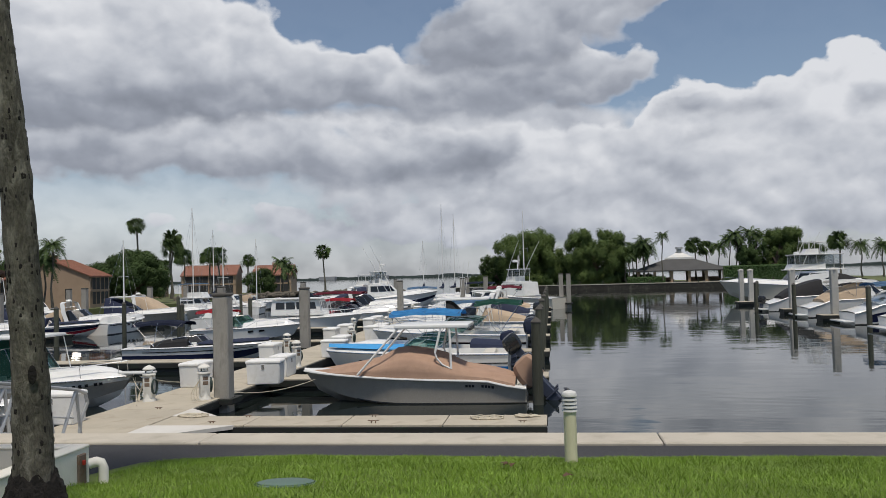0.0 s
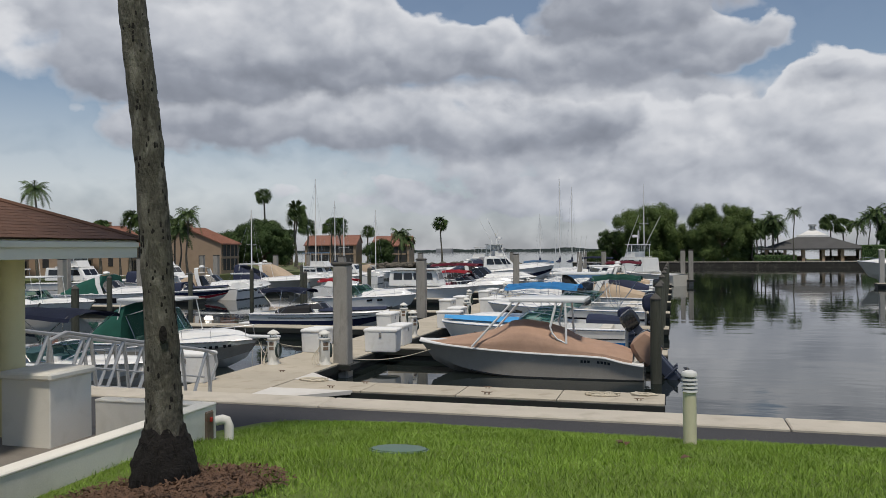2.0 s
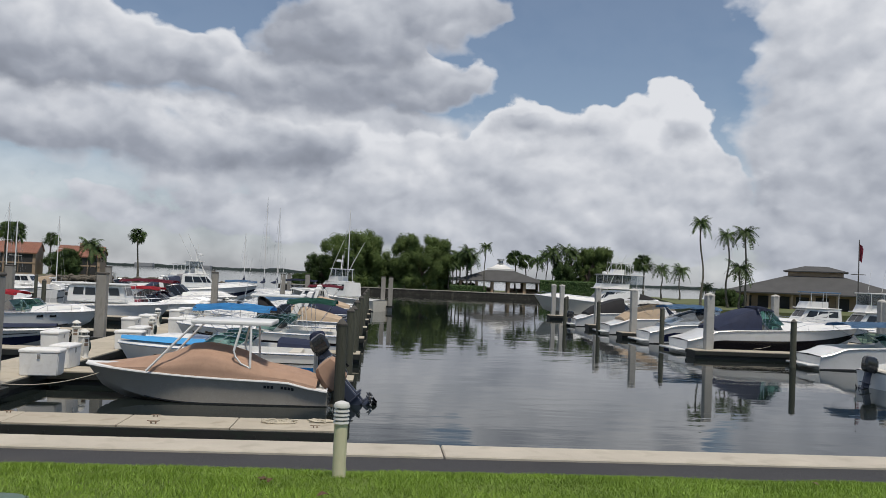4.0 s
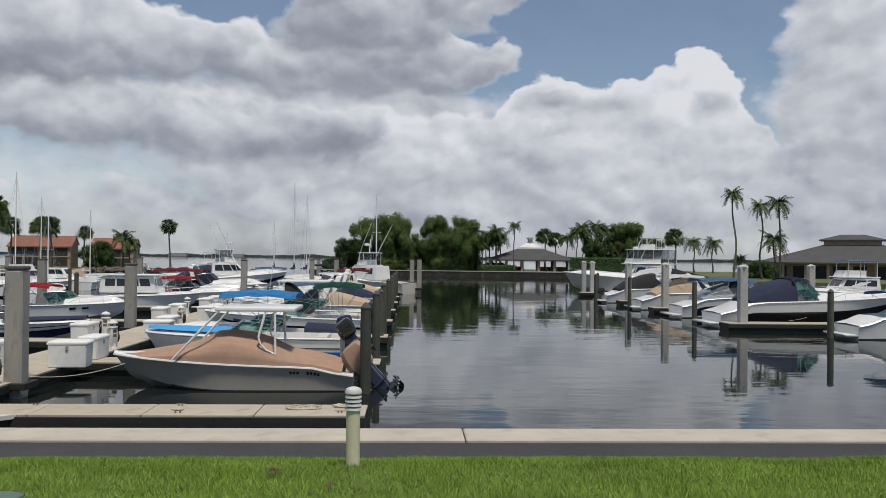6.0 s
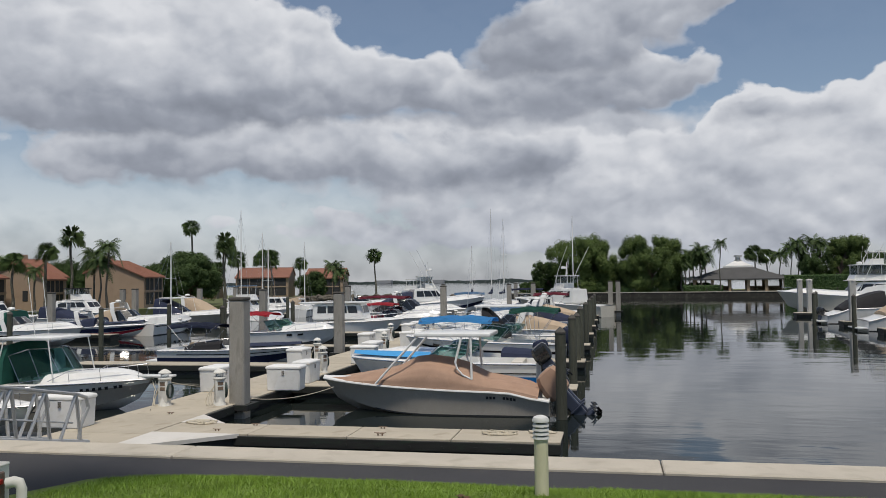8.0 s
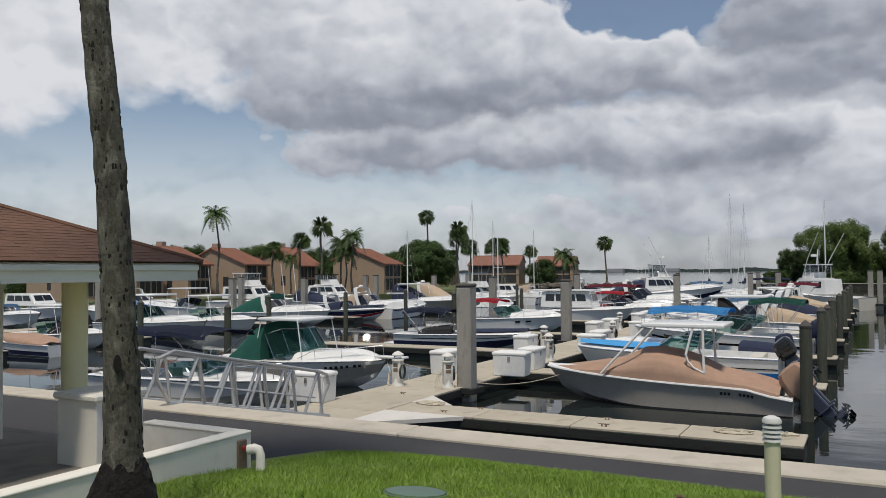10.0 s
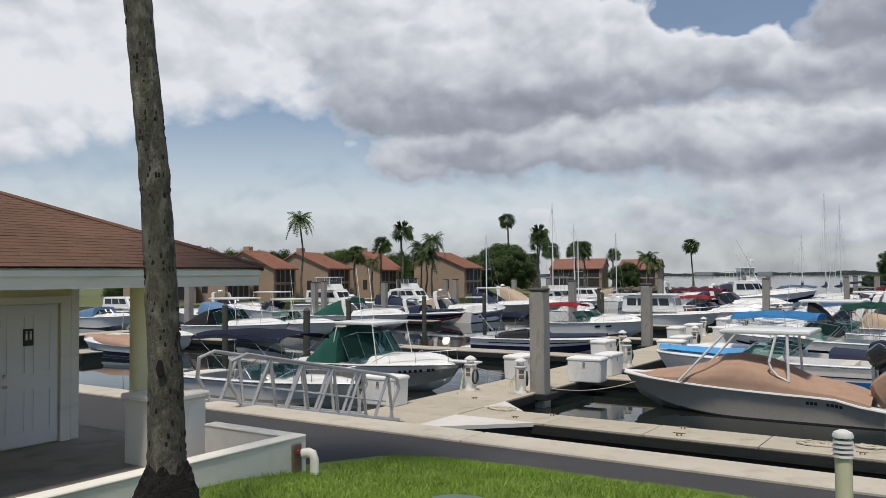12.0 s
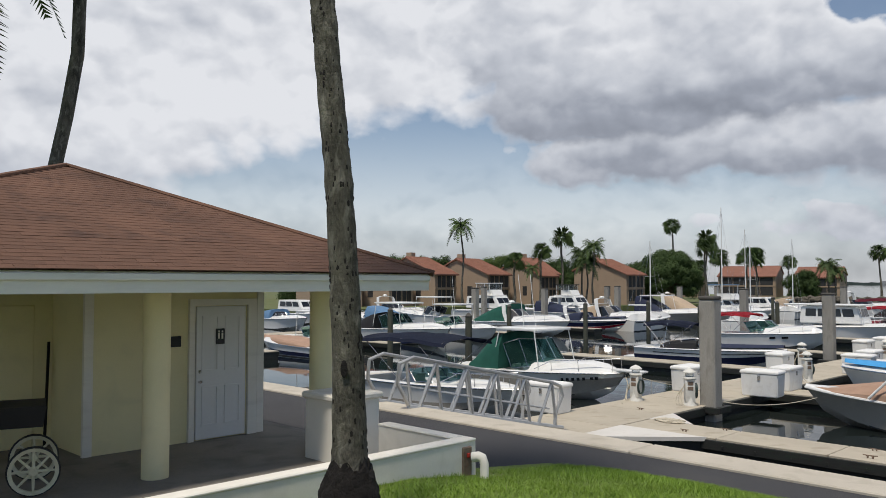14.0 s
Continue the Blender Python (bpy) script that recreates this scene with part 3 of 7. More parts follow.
pile = square_pile(2.48, 0.27)
pile.matrix_basis = Matrix.Translation((-11.92, 26.0, 0))
for x, y, dz in ((-15.35, 46.0, -0.1), (-15.3, 76.0, 0.0), (-11.6, 97.0, 0.0), (-9.0, 100.0, 0.1), (-49.6, 55.2, 0.0), (-49.6, 65.4, -0.1), (-48.6, 77.0, 0.1), (-48.9, 91.1, 0), (-50.4, 42.0, 0), (-50.0, 103, 0),
                 (-27.6, 62.5, 0), (-27.5, 84.0, 0.1), (-54.9, 34.0, 0), (1.2, 98.6, 0.2), (0.3, 98.9, 0.2), (-62, 70, 0), (-60, 92, 0), (-24, 118, 0), (-13, 116, 0)):
    copy_thing(pile, Matrix.Translation((x, y, dz)))
pale = mat("pale_concrete_pile", (0.46, 0.45, 0.42), 0.85, var=0.12, scale=1.5, fine=40, bump=0.3, per=0.08, stain=(0.25, 0.24, 0.21), stain_amt=0.5)
pile_r = thing("concrete_pile", "pale square concrete pile at the end of a finger pier", "pile", group="concrete piles")
part("shaft", box(-0.26, 0.26, -0.26, 0.26, WZ - 2.0, 2.45, 0.04), pale, pile_r)
part("cap", lathe([(0.4, 2.45), (0.38, 2.5), (0.05, 2.62)], 4), pale, pile_r)
pile_r.matrix_basis = Matrix.Translation((21.2, 51.0, 0))
for x, y in ((21.2, 66.5), (21.0, 77.0), (21.6, 95.0), (21.6, 99.6), (33.5, 51.3), (33.5, 66.5), (37.5, 58), (37, 44)):
    copy_thing(pile_r, Matrix.Translation((x, y, 0)))


def timber_post(r=0.17, top=1.2):
    p = thing("timber_post", "dark round timber mooring post with pointed top", "post", group="timber posts")
    rnd = random.Random(7)
    part("shaft", lathe([(r * (1.12 - 0.1 * i / 8) * rnd.uniform(0.96, 1.04), WZ - 1.5 + i * (top - WZ + 1.5) / 8) for i in range(9)], 12), WOODPILE, p)
    part("cap", lathe([(r * 1.06, top - 0.02), (r * 1.08, top + 0.03), (r * 0.5, top + 0.14), (0.01, top + 0.2)], 12), PILECAP, p, "black pointed cap")
    return p


post = timber_post()
post.matrix_basis = Matrix.Translation((-1.3, 27.0, 0))
for x, y, dz in ((-1.35, 36.3, 0), (-1.35, 41.0, -0.1), (-1.35, 46.0, 0.05), (-1.35, 56.0, 0), (-1.35, 66.0, 0), (-1.35, 76.0, 0), (-1.35, 86.0, 0), (-36.8, 45.0, 0), (-36.6, 54.0, 0), (-36.4, 63.0, 0), (-39.4, 79.0, 0.1), (-37, 90, 0), (-37, 34, 0),
                 (-27.5, 31.0, 0), (-27.4, 55.0, 0), (-27.3, 68, 0), (24.4, 46.3, -0.1), (20.8, 58.5, 0), (19.6, 71.5, 0), (19.0, 82.0, 0), (20.6, 88.0, 0)):
    copy_thing(post, Matrix.Translation((x, y, dz)))


# ---- dock furniture ----
def dock_box(w=1.33, d=0.78, h=0.93):
    b = thing("dock_box", "white fibreglass dock box with overhanging lid", "dock box", group="dock boxes")
    bm = bmesh.new()
    loft(bm, [[(-w / 2 * k, -d / 2 * k, z), (w / 2 * k, -d / 2 * k, z), (w / 2 * k, d / 2 * k, z), (-w / 2 * k, d / 2 * k, z)] for k, z in ((0.92, 0.0), (0.97, h * 0.86))])
    bmesh.ops.bevel(bm, geom=[e for e in bm.edges], offset=0.03, segments=2, affect="EDGES")
    part("body", bm, BOXW, b)
    bm = bmesh.new()
    loft(bm, [[(-w / 2 * k, -d / 2 * k, z), (w / 2 * k, -d / 2 * k, z), (w / 2 * k, d / 2 * k, z), (-w / 2 * k, d / 2 * k, z)] for k, z in ((1.0, h * 0.84), (1.02, h * 0.90), (0.98, h * 0.965), (0.7, h))])
    bmesh.ops.bevel(bm, geom=[e for e in bm.edges], offset=0.015, segments=1, affect="EDGES")
    part("lid", bm, BOXW, b)
    part("latch", box(-0.05, 0.05, -d / 2 - 0.012, -d / 2 + 0.02, h * 0.62, h * 0.8, 0.005), STEEL, b, "steel latch")
    return b


dbox = dock_box()
dbox.matrix_basis = pose(-11.65, 29.3, DZ, 0, 0, 4)
for x, y, rz, s in ((-14.25, 28.9, 88, 1.0), (-11.75, 31.6, 90, 0.95), (-14.85, 21.2, 3, 1.0), (-11.6, 38.9, 2, 0.95), (-11.8, 41.0, 90, 1), (-14.2, 36.9, 90, 1), (-11.7, 48.8, 0, 1), (-11.8, 51.0, 90, 1), (-14.2, 47.7, 90, 1), (-14.2, 51, 90, 1),
                    (-11.7, 58.9, 0, 1), (-11.8, 61.0, 90, 1), (-14.2, 58, 90, 1), (-14.3, 61, 90, 1), (-11.7, 68.9, 0, 1), (-14.3, 68, 90, 1), (-11.8, 71, 90, 1), (-11.8, 79, 0, 1), (-14.2, 79, 90, 1), (-12, 81, 90, 1)):
    copy_thing(dbox, pose(x, y, DZ, 0, 0, rz) @ Matrix.Diagonal((s, s, s, 1)))


def pedestal():
    p = thing("power_pedestal", "off-white power pedestal with hose and cable", "power pedestal", group="power pedestals")
    part("base", lathe([(0.22, 0.0), (0.21, 0.05), (0.17, 0.12), (0.15, 0.3)], 16), PEDM, p)
    part("column", box(-0.16, 0.16, -0.15, 0.15, 0.1, 0.84, 0.04, 2), PEDM, p)
    part("collar", lathe([(0.2, 0.84), (0.22, 0.88), (0.2, 0.93)], 16), PEDM, p)
    part("lantern", lathe([(0.13, 0.93), (0.13, 1.06)], 16), CLEARV, p, "clear lantern ring")
    part("cap", lathe([(0.21, 1.05), (0.21, 1.08), (0.13, 1.15), (0.02, 1.2)], 16), PEDM, p)
    bm = bmesh.new()
    for j in range(4):
        tube(bm, [(0.16 + 0.02 * j, 0.17 * math.cos(a), 0.48 + 0.24 * math.sin(a)) for a in [2 * math.pi * i / 14 + j for i in range(15)]], 0.014, 5)
    part("hose", bm, HOSE, p, "coiled dark hose")
    bm = bmesh.new()
    for j in range(3):
        tube(bm, bend((-0.13, 0.05 * j - 0.05, 0.75 - 0.06 * j), (-0.42 - 0.05 * j, 0.1 * j, 0.2), (-0.2 - 0.1 * j, -0.25 + 0.1 * j, 0.02), 8), 0.014, 5)
    part("cable", bm, ROPE, p, "pale shore cable")
    part("socket_cover", bx(box(-0.09, 0.09, -0.16, -0.12, 0.5, 0.62, 0.01), -0.09, 0.09, -0.16, -0.12, 0.66, 0.78, 0.01), GALV, p, "grey socket covers")
    return p


ped = pedestal()
ped.matrix_basis = pose(-14.15, 25.1, DZ, 0, 0, 0)
for x, y, rz in ((-12.35, 25.4, 40), (-14.3, 39.6, 10), (-12.2, 34.7, 60), (-14.3, 53.5, 0), (-12.2, 44.6, 0), (-12.2, 54.5, 30), (-12.2, 64.5, 0), (-14.3, 66, 0), (-12.2, 74.5, 0), (-14.3, 77, 0), (-52.6, 48, 0), (-52.6, 62, 0), (36.3, 56, 0), (36.3, 70, 0)):
    copy_thing(ped, pose(x, y, DZ, 0, 0, rz))


def cleat():
    c = thing("dock_cleat", "small galvanised mooring cleat on the dock", "cleat", group="cleats")
    bm = tube(bmesh.new(), [(-0.2, 0, 0.1), (-0.1, 0, 0.085), (0.1, 0, 0.085), (0.2, 0, 0.1)], [0.014, 0.022, 0.022, 0.014], 6)
    part("horn", bm, GALV, c)
    for fx in (-0.07, 0.07):
        part("foot", box(fx - 0.02, fx + 0.02, -0.03, 0.03, 0, 0.08, 0.008), GALV, c)
    return c


clt = cleat()
clt.matrix_basis = pose(-5.6, 21.05, DZ + 0.002) @ Matrix.Diagonal((0.8, 0.8, 0.75, 1))
for x, y in ((-10.2, 21.1), (-1.6, 21.1), (-5.8, 22.0), (-9.5, 22.0), (-2.2, 30.6), (-7, 30.6), (-13.0, 23.5), (-16.5, 17.7), (-20.5, 17.7)):
    copy_thing(clt, pose(x, y, DZ + 0.002) @ Matrix.Diagonal((0.8, 0.8, 0.75, 1)))


def rope_coil(m, r=0.28, seed=1):
    rnd = random.Random(seed)
    pts = []
    for i in range(70):
        a = i * 0.55
        q = r * (0.35 + 0.65 * rnd.random())
        pts.append((q * 1.7 * math.cos(a), q * math.sin(a), 0.02 + 0.02 * rnd.random() + 0.03 * (i % 9 == 0)))
    solid("mooring_rope", tube(bmesh.new(), pts, 0.018, 5), ROPE, "loose coil of pale mooring rope on the dock", "rope", m=m)


rope_coil(pose(-2.6, 21.7, DZ), 0.3, 2)
rope_coil(pose(-11.2, 22.2, DZ), 0.32, 3)
rope_coil(pose(-1.5, 21.9, DZ), 0.22, 4)


def line_rope(p0, p1, sag, r=0.013, name="mooring_line"):
    mid = (Vector(p0) + Vector(p1)) / 2 - Vector((0, 0, sag * 2))
    solid(name, tube(bmesh.new(), bend(p0, mid, p1, 10), r, 5), ROPE, "thin pale mooring line between boat and dock", "rope", group="mooring lines")


line_rope((-9.3, 28.0, -0.75), (-12.0, 26.4, DZ + 0.1), 0.2)
line_rope((-15.9, 27.2, -0.5), (-14.2, 25.1, DZ + 0.4), 0.25)
line_rope((-15.9, 27.4, -0.55), (-14.0, 24.0, DZ + 0.05), 0.3)
line_rope((-15.8, 27.5, -0.5), (-14.4, 29.5, DZ + 0.05), 0.1)
line_rope((21.5, 56.5, -0.7), (21.2, 51.4, DZ + 0.1), 0.1)
line_rope((28.0, 54.5, -0.6), (24.4, 51.4, DZ + 0.1), 0.1)


# ---- path light ----
bol = thing("path_light_bollard", "yellowed white bollard light with louvred top", "bollard light", Matrix.Translation((-0.53, 10.47, 0.385)))
part("tube", lathe([(0.083, -0.1), (0.083, 0.66)], 20), BOLLM, bol)
for i in range(4):
    part("louvre_ring", lathe([(0.062, 0.665 + 0.048 * i), (0.1, 0.665 + 0.048 * i), (0.094, 0.69 + 0.048 * i), (0.06, 0.70 + 0.048 * i)], 20), LOUVRE, bol)
part("core", lathe([(0.06, 0.65), (0.06, 0.87)], 16), DARKIN, bol)
part("cap", lathe([(0.1, 0.86), (0.102, 0.885), (0.085, 0.915), (0.04, 0.935), (0.005, 0.94)], 20), LOUVRE, bol)

mh = thing("utility_cover", "round grey-green plastic cover set in the grass", "utility cover", Matrix.Translation((-3.6, 8.12, lawn_z(-3.6, 8.12))) @ pose(0, 0, 0, -6.7))
part("lid", lathe([(0.0, 0.028), (0.28, 0.028), (0.30, 0.022), (0.305, -0.05)], 28), MANHOLE, mh)
part("rim", lathe([(0.312, -0.05), (0.312, 0.014), (0.33, 0.012), (0.335, -0.05)], 28), MANHOLE, mh)


# ---- gangway ----
gw = thing("gangway", "aluminium gangway with trussed handrails down to the dock", "gangway", Matrix.Identity(4))
G0, G1 = Vector((-13.05, 13.75, 0.03)), Vector((-12.45, 18.75, DZ + 0.06))
gd = (G1 - G0)
gside = Vector((-1.0, 0.12, 0)).normalized() * 1.25
bm = bmesh.new()
loft(bm, [[G0 + gside * u + Vector((0, 0, z)) for u, z in ((0, 0.0), (1, 0.0), (1, -0.06), (0, -0.06))], [G1 + gside * u + Vector((0, 0, z)) for u, z in ((0, 0.0), (1, 0.0), (1, -0.06), (0, -0.06))]])
part("deck", bm, ALU, gw)
for u in (0.0, 1.0):
    o = gside * u
    a0, a1 = G0 + o, G1 + o
    top = lambda s: a0.lerp(a1, s) + Vector((0, 0, 1.2))
    bm = tube(bmesh.new(), [a0 + Vector((0, 0, 0.1)), a0 - gd * 0.06 + Vector((0, 0, 0.55)), a0 - gd * 0.05 + Vector((0, 0, 1.0)), top(0.03), top(0.5), top(0.92), top(0.985) - Vector((0, 0, 0.06)), top(1.0) - Vector((0, 0, 0.3)), top(0.95) - Vector((0, 0, 0.75)), a1 - gd * 0.06 + Vector((0, 0, 0.1))], 0.047, 8)
    part("handrail", bm, ALU, gw)
    part("stringer", tube(bmesh.new(), [a0 + Vector((0, 0, 0.05)), a1 + Vector((0, 0, 0.05))], 0.06, 6), ALU, gw)
    for i in range(5):
        s = 0.06 + i * 0.19
        part("brace", tube(bmesh.new(), [a0.lerp(a1, s) + Vector((0, 0, 0.06)), top(s + 0.1)], 0.042, 6), ALU, gw)
        part("brace", tube(bmesh.new(), [top(s + 0.1), a0.lerp(a1, s + 0.13) + Vector((0, 0, 0.06))], 0.042, 6), ALU, gw)
    part("mid_rail", tube(bmesh.new(), [a0.lerp(a1, 0.1) + Vector((0, 0, 0.5)), a0.lerp(a1, 0.9) + Vector((0, 0, 0.5))], 0.022, 6), ALU, gw)


# ---- restroom pavilion ----
FZ = 0.5
bld = thing("restroom_building", "pale yellow stucco restroom building with brown shingle hip roof", "building", Matrix.Translation((0.12, 0.17, 0)))
RX, RY, RH, RZ = -12.65, 4.93, 4.5, 3.04     # roof centre, half size, eave height
APEX = Vector((RX, 5.80, 4.74))
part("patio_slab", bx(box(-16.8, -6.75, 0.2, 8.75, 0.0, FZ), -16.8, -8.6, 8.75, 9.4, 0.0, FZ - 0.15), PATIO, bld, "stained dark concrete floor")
bm = box(-16.0, -10.95, 5.52, 8.33, FZ, 2.87)
part("wall", bm, STUCCO_Y, bld)
part("wall", box(-16.0, -12.25, 1.4, 5.52, FZ, 2.87), STUCCO_Y, bld)
part("corner_trim", bx(box(-10.96, -10.925, 5.51, 5.61, FZ, 2.87), -10.99, -10.925, 5.485, 5.51, FZ, 2.87), TRIMW, bld)
part("corner_trim", box(-10.96, -10.925, 8.225, 8.35, FZ, 2.87), TRIMW, bld)
door = part("door", box(-10.95, -10.905, 7.150, 8.000, FZ + 0.02, FZ + 2.05, 0.006), DOORM, bld, "white panelled door")
for y0, y1, z0, z1 in ((7.240, 7.520, 1.55, 2.4), (7.630, 7.900, 1.55, 2.4), (7.240, 7.520, 0.72, 1.32), (7.630, 7.900, 0.72, 1.32)):
    bm = bmesh.new()
    for a in ((y0, y1, z0, z0 + 0.025), (y0, y1, z1 - 0.025, z1), (y0, y0 + 0.025, z0 + 0.025, z1 - 0.025), (y1 - 0.025, y1, z0 + 0.025, z1 - 0.025)):
        bx(bm, -10.906, -10.893, *a)
    part("door_panel", bm, DOORM, door)
part("door_sign", box(-10.9, -10.885, 7.470, 7.620, 1.96, 2.2, 0.004), BLACKLET, door, "small black restroom sign")
for y in (7.515, 7.575):
    part("sign_bar", bx(box(-10.886, -10.881, y - 0.014, y + 0.014, 2.04, 2.135), -10.886, -10.881, y - 0.011, y + 0.011, 2.145, 2.17), TRIMW, door)
part("lock", bx(box(-10.906, -10.84, 7.180, 7.230, 1.38, 1.42, 0.01), -10.906, -10.86, 7.180, 7.230, 1.53, 1.58, 0.01), STEEL, door, "steel lever and deadbolt")
for y0, y1 in ((7.030, 7.120), (8.040, 8.200)):
    part("door_frame", box(-10.95, -10.89, y0, y1, FZ, FZ + 2.16), TRIMW, bld)
part("door_frame", box(-10.95, -10.89, 7.120, 8.040, FZ + 2.06, FZ + 2.16), TRIMW, bld)
part("wall_plaque", box(-10.95, -10.92, 6.71, 6.91, 1.95, 2.11, 0.004), DARKIN, bld, "small dark plaque")
part("storage_door", box(-12.25, -12.22, 3.9, 5.25, FZ, FZ + 2.08, 0.008), STUCCO_Y, bld)
bm = tube(bmesh.new(), [(-11.95, 5.33, FZ), (-12.23, 5.46, 2.03)], 0.024, 6)
part("pole", bm, BARKD, bld, "dark leaning pole")
for y in (5.71, 8.22, 3.2, 0.8):
    part("column", lathe([(0.166, FZ), (0.166, 2.86)], 28), STUCCO_Y, bld).location = (-9.18, y, 0)
part("ceiling_panel", box(RX - RH + 0.06, RX + RH - 0.06, RY - RH + 0.06, RY + RH - 0.06, 2.86, 2.92), TRIMW, bld)
for a in ((RX + RH - 0.06, RX + RH, RY - RH, RY + RH), (RX - RH, RX - RH + 0.06, RY - RH, RY + RH), (RX - RH + 0.06, RX + RH - 0.06, RY - RH, RY - RH + 0.06), (RX - RH + 0.06, RX + RH - 0.06, RY + RH - 0.06, RY + RH)):
    part("fascia", box(*a, 2.80, RZ), TRIMW, bld, "white painted fascia board")
part("gutter_drip", box(RX + RH, RX + RH + 0.035, RY - RH, RY + RH, RZ - 0.1, RZ - 0.02, 0.008), TRIMW, bld)
corners = [Vector((RX + sx * (RH + 0.05), RY + sy * (RH + 0.05), RZ)) for sx, sy in ((1, -1), (1, 1), (-1, 1), (-1, -1))]
bm = bmesh.new()
va = bm.verts.new(APEX)
vc = [bm.verts.new(c) for c in corners]
for i in range(4):
    bm.faces.new((vc[i], vc[(i + 1) % 4], va))
bm.faces.new(vc[::-1])
roof = part("roof", bm, SHINGLE, bld, "weathered brown shingle hip roof", smooth=False)
bm = bmesh.new()
for c in corners[:2]:
    tube(bm, [c + Vector((0, 0, 0.01)), APEX + Vector((0, 0, 0.02))], 0.05, 6)
part("hip_cap", bm, SHINGLE, roof)
# low walls, pier and pipe
lw = thing("low_wall", "low white painted wall round the patio", "wall", Matrix.Translation((0.2, -0.1, 0.05)))
part("wall_run", box(-6.55, -6.36, -1.5, 8.7, 0.2, 0.93), WHITEP, lw)
part("wall_run", box(-7.98, -6.55, 8.52, 8.7, -0.05, 0.93), WHITEP, lw)
part("coping", bx(box(-6.56, -6.35, -1.5, 8.71, 0.93, 0.965, 0.012), -7.99, -6.56, 8.51, 8.71, 0.93, 0.965, 0.012), WHITEP, lw)
pr = thing("masonry_pier", "white painted block pier with flat cap", "pier", Matrix.Translation((-8.36, 8.25, 0)))
part("block", box(-0.365, 0.365, -0.365, 0.365, 0.4, 1.32, 0.01), WHITEP, pr)
part("cap", box(-0.41, 0.41, -0.41, 0.41, 1.32, 1.41, 0.025), WHITEP, pr)
pp = thing("standpipe", "capped white pipe and rusty box by the wall end", "pipe", Matrix.Translation((-6.12, 8.5, 0.62)) @ Matrix.Diagonal((0.7, 0.7, 0.78, 1)))
part("pipe", tube(bmesh.new(), [(0.10, -0.1, 0.26), (0.2, -0.06, 0.28), (0.27, -0.03, 0.26), (0.3, -0.02, 0.18), (0.3, -0.02, -0.12)], 0.078, 12), WHITEP, pp)
part("meter_box", box(-0.15, -0.02, -0.2, 0.02, -0.05, 0.4, 0.015), GALV, pp, "rusty grey box")
part("valve", box(-0.02, 0.02, -0.12, -0.06, 0.24, 0.31, 0.01), HOSER, pp, "red valve tag")


# ---- dock cart ----
ct = thing("dock_cart", "dark dock cart with cream spoked wheels on the patio", "cart", pose(-9.57, 4.63, FZ, 0, 0, -18))
for x in (0.42, -0.42):
    w = part("wheel", lathe([(0.245, -0.03), (0.272, -0.03), (0.282, 0.0), (0.272, 0.03), (0.245, 0.03), (0.245, -0.03)], 28, False), RUB, ct)
    w.matrix_basis = pose(x, 0, 0.282, 0, 90, 0)
    rim = part("rim", lathe([(0.222, -0.022), (0.262, -0.036), (0.262, 0.036), (0.222, 0.022), (0.222, -0.022)], 28, False), BOLLM, w, "cream plastic rim")
    for k in range(8):
        a = 2 * math.pi * k / 8
        part("spoke", tube(bmesh.new(), [(0.03 * math.cos(a), 0.03 * math.sin(a), 0.01), (0.235 * math.cos(a), 0.235 * math.sin(a), 0.01)], [0.020, 0.013], 6), BOLLM, w)
    part("hub", lathe([(0.05, -0.05), (0.06, 0.0), (0.04, 0.06)], 12), BOLLM, w)
bm = bmesh.new()
loft(bm, [[(-0.36 * k, -1.2 * k, z), (0.36 * k, -1.2 * k, z), (0.36 * k, 0.12 * k, z), (-0.36 * k, 0.12 * k, z)] for k, z in ((0.75, 0.75), (1.0, 1.0))])
part("tub", bm, RUB, ct, "dark plastic tub")
part("handle", tube(bmesh.new(), [(-0.3, -0.8, 0.95), (-0.28, -1.3, 1.1), (0.28, -1.3, 1.1), (0.3, -0.8, 0.95)], 0.02, 6), ALU, ct)


# ---- boats ----
def clamp01(v):
    return 0.0 if v < 0 else 1.0 if v > 1 else v


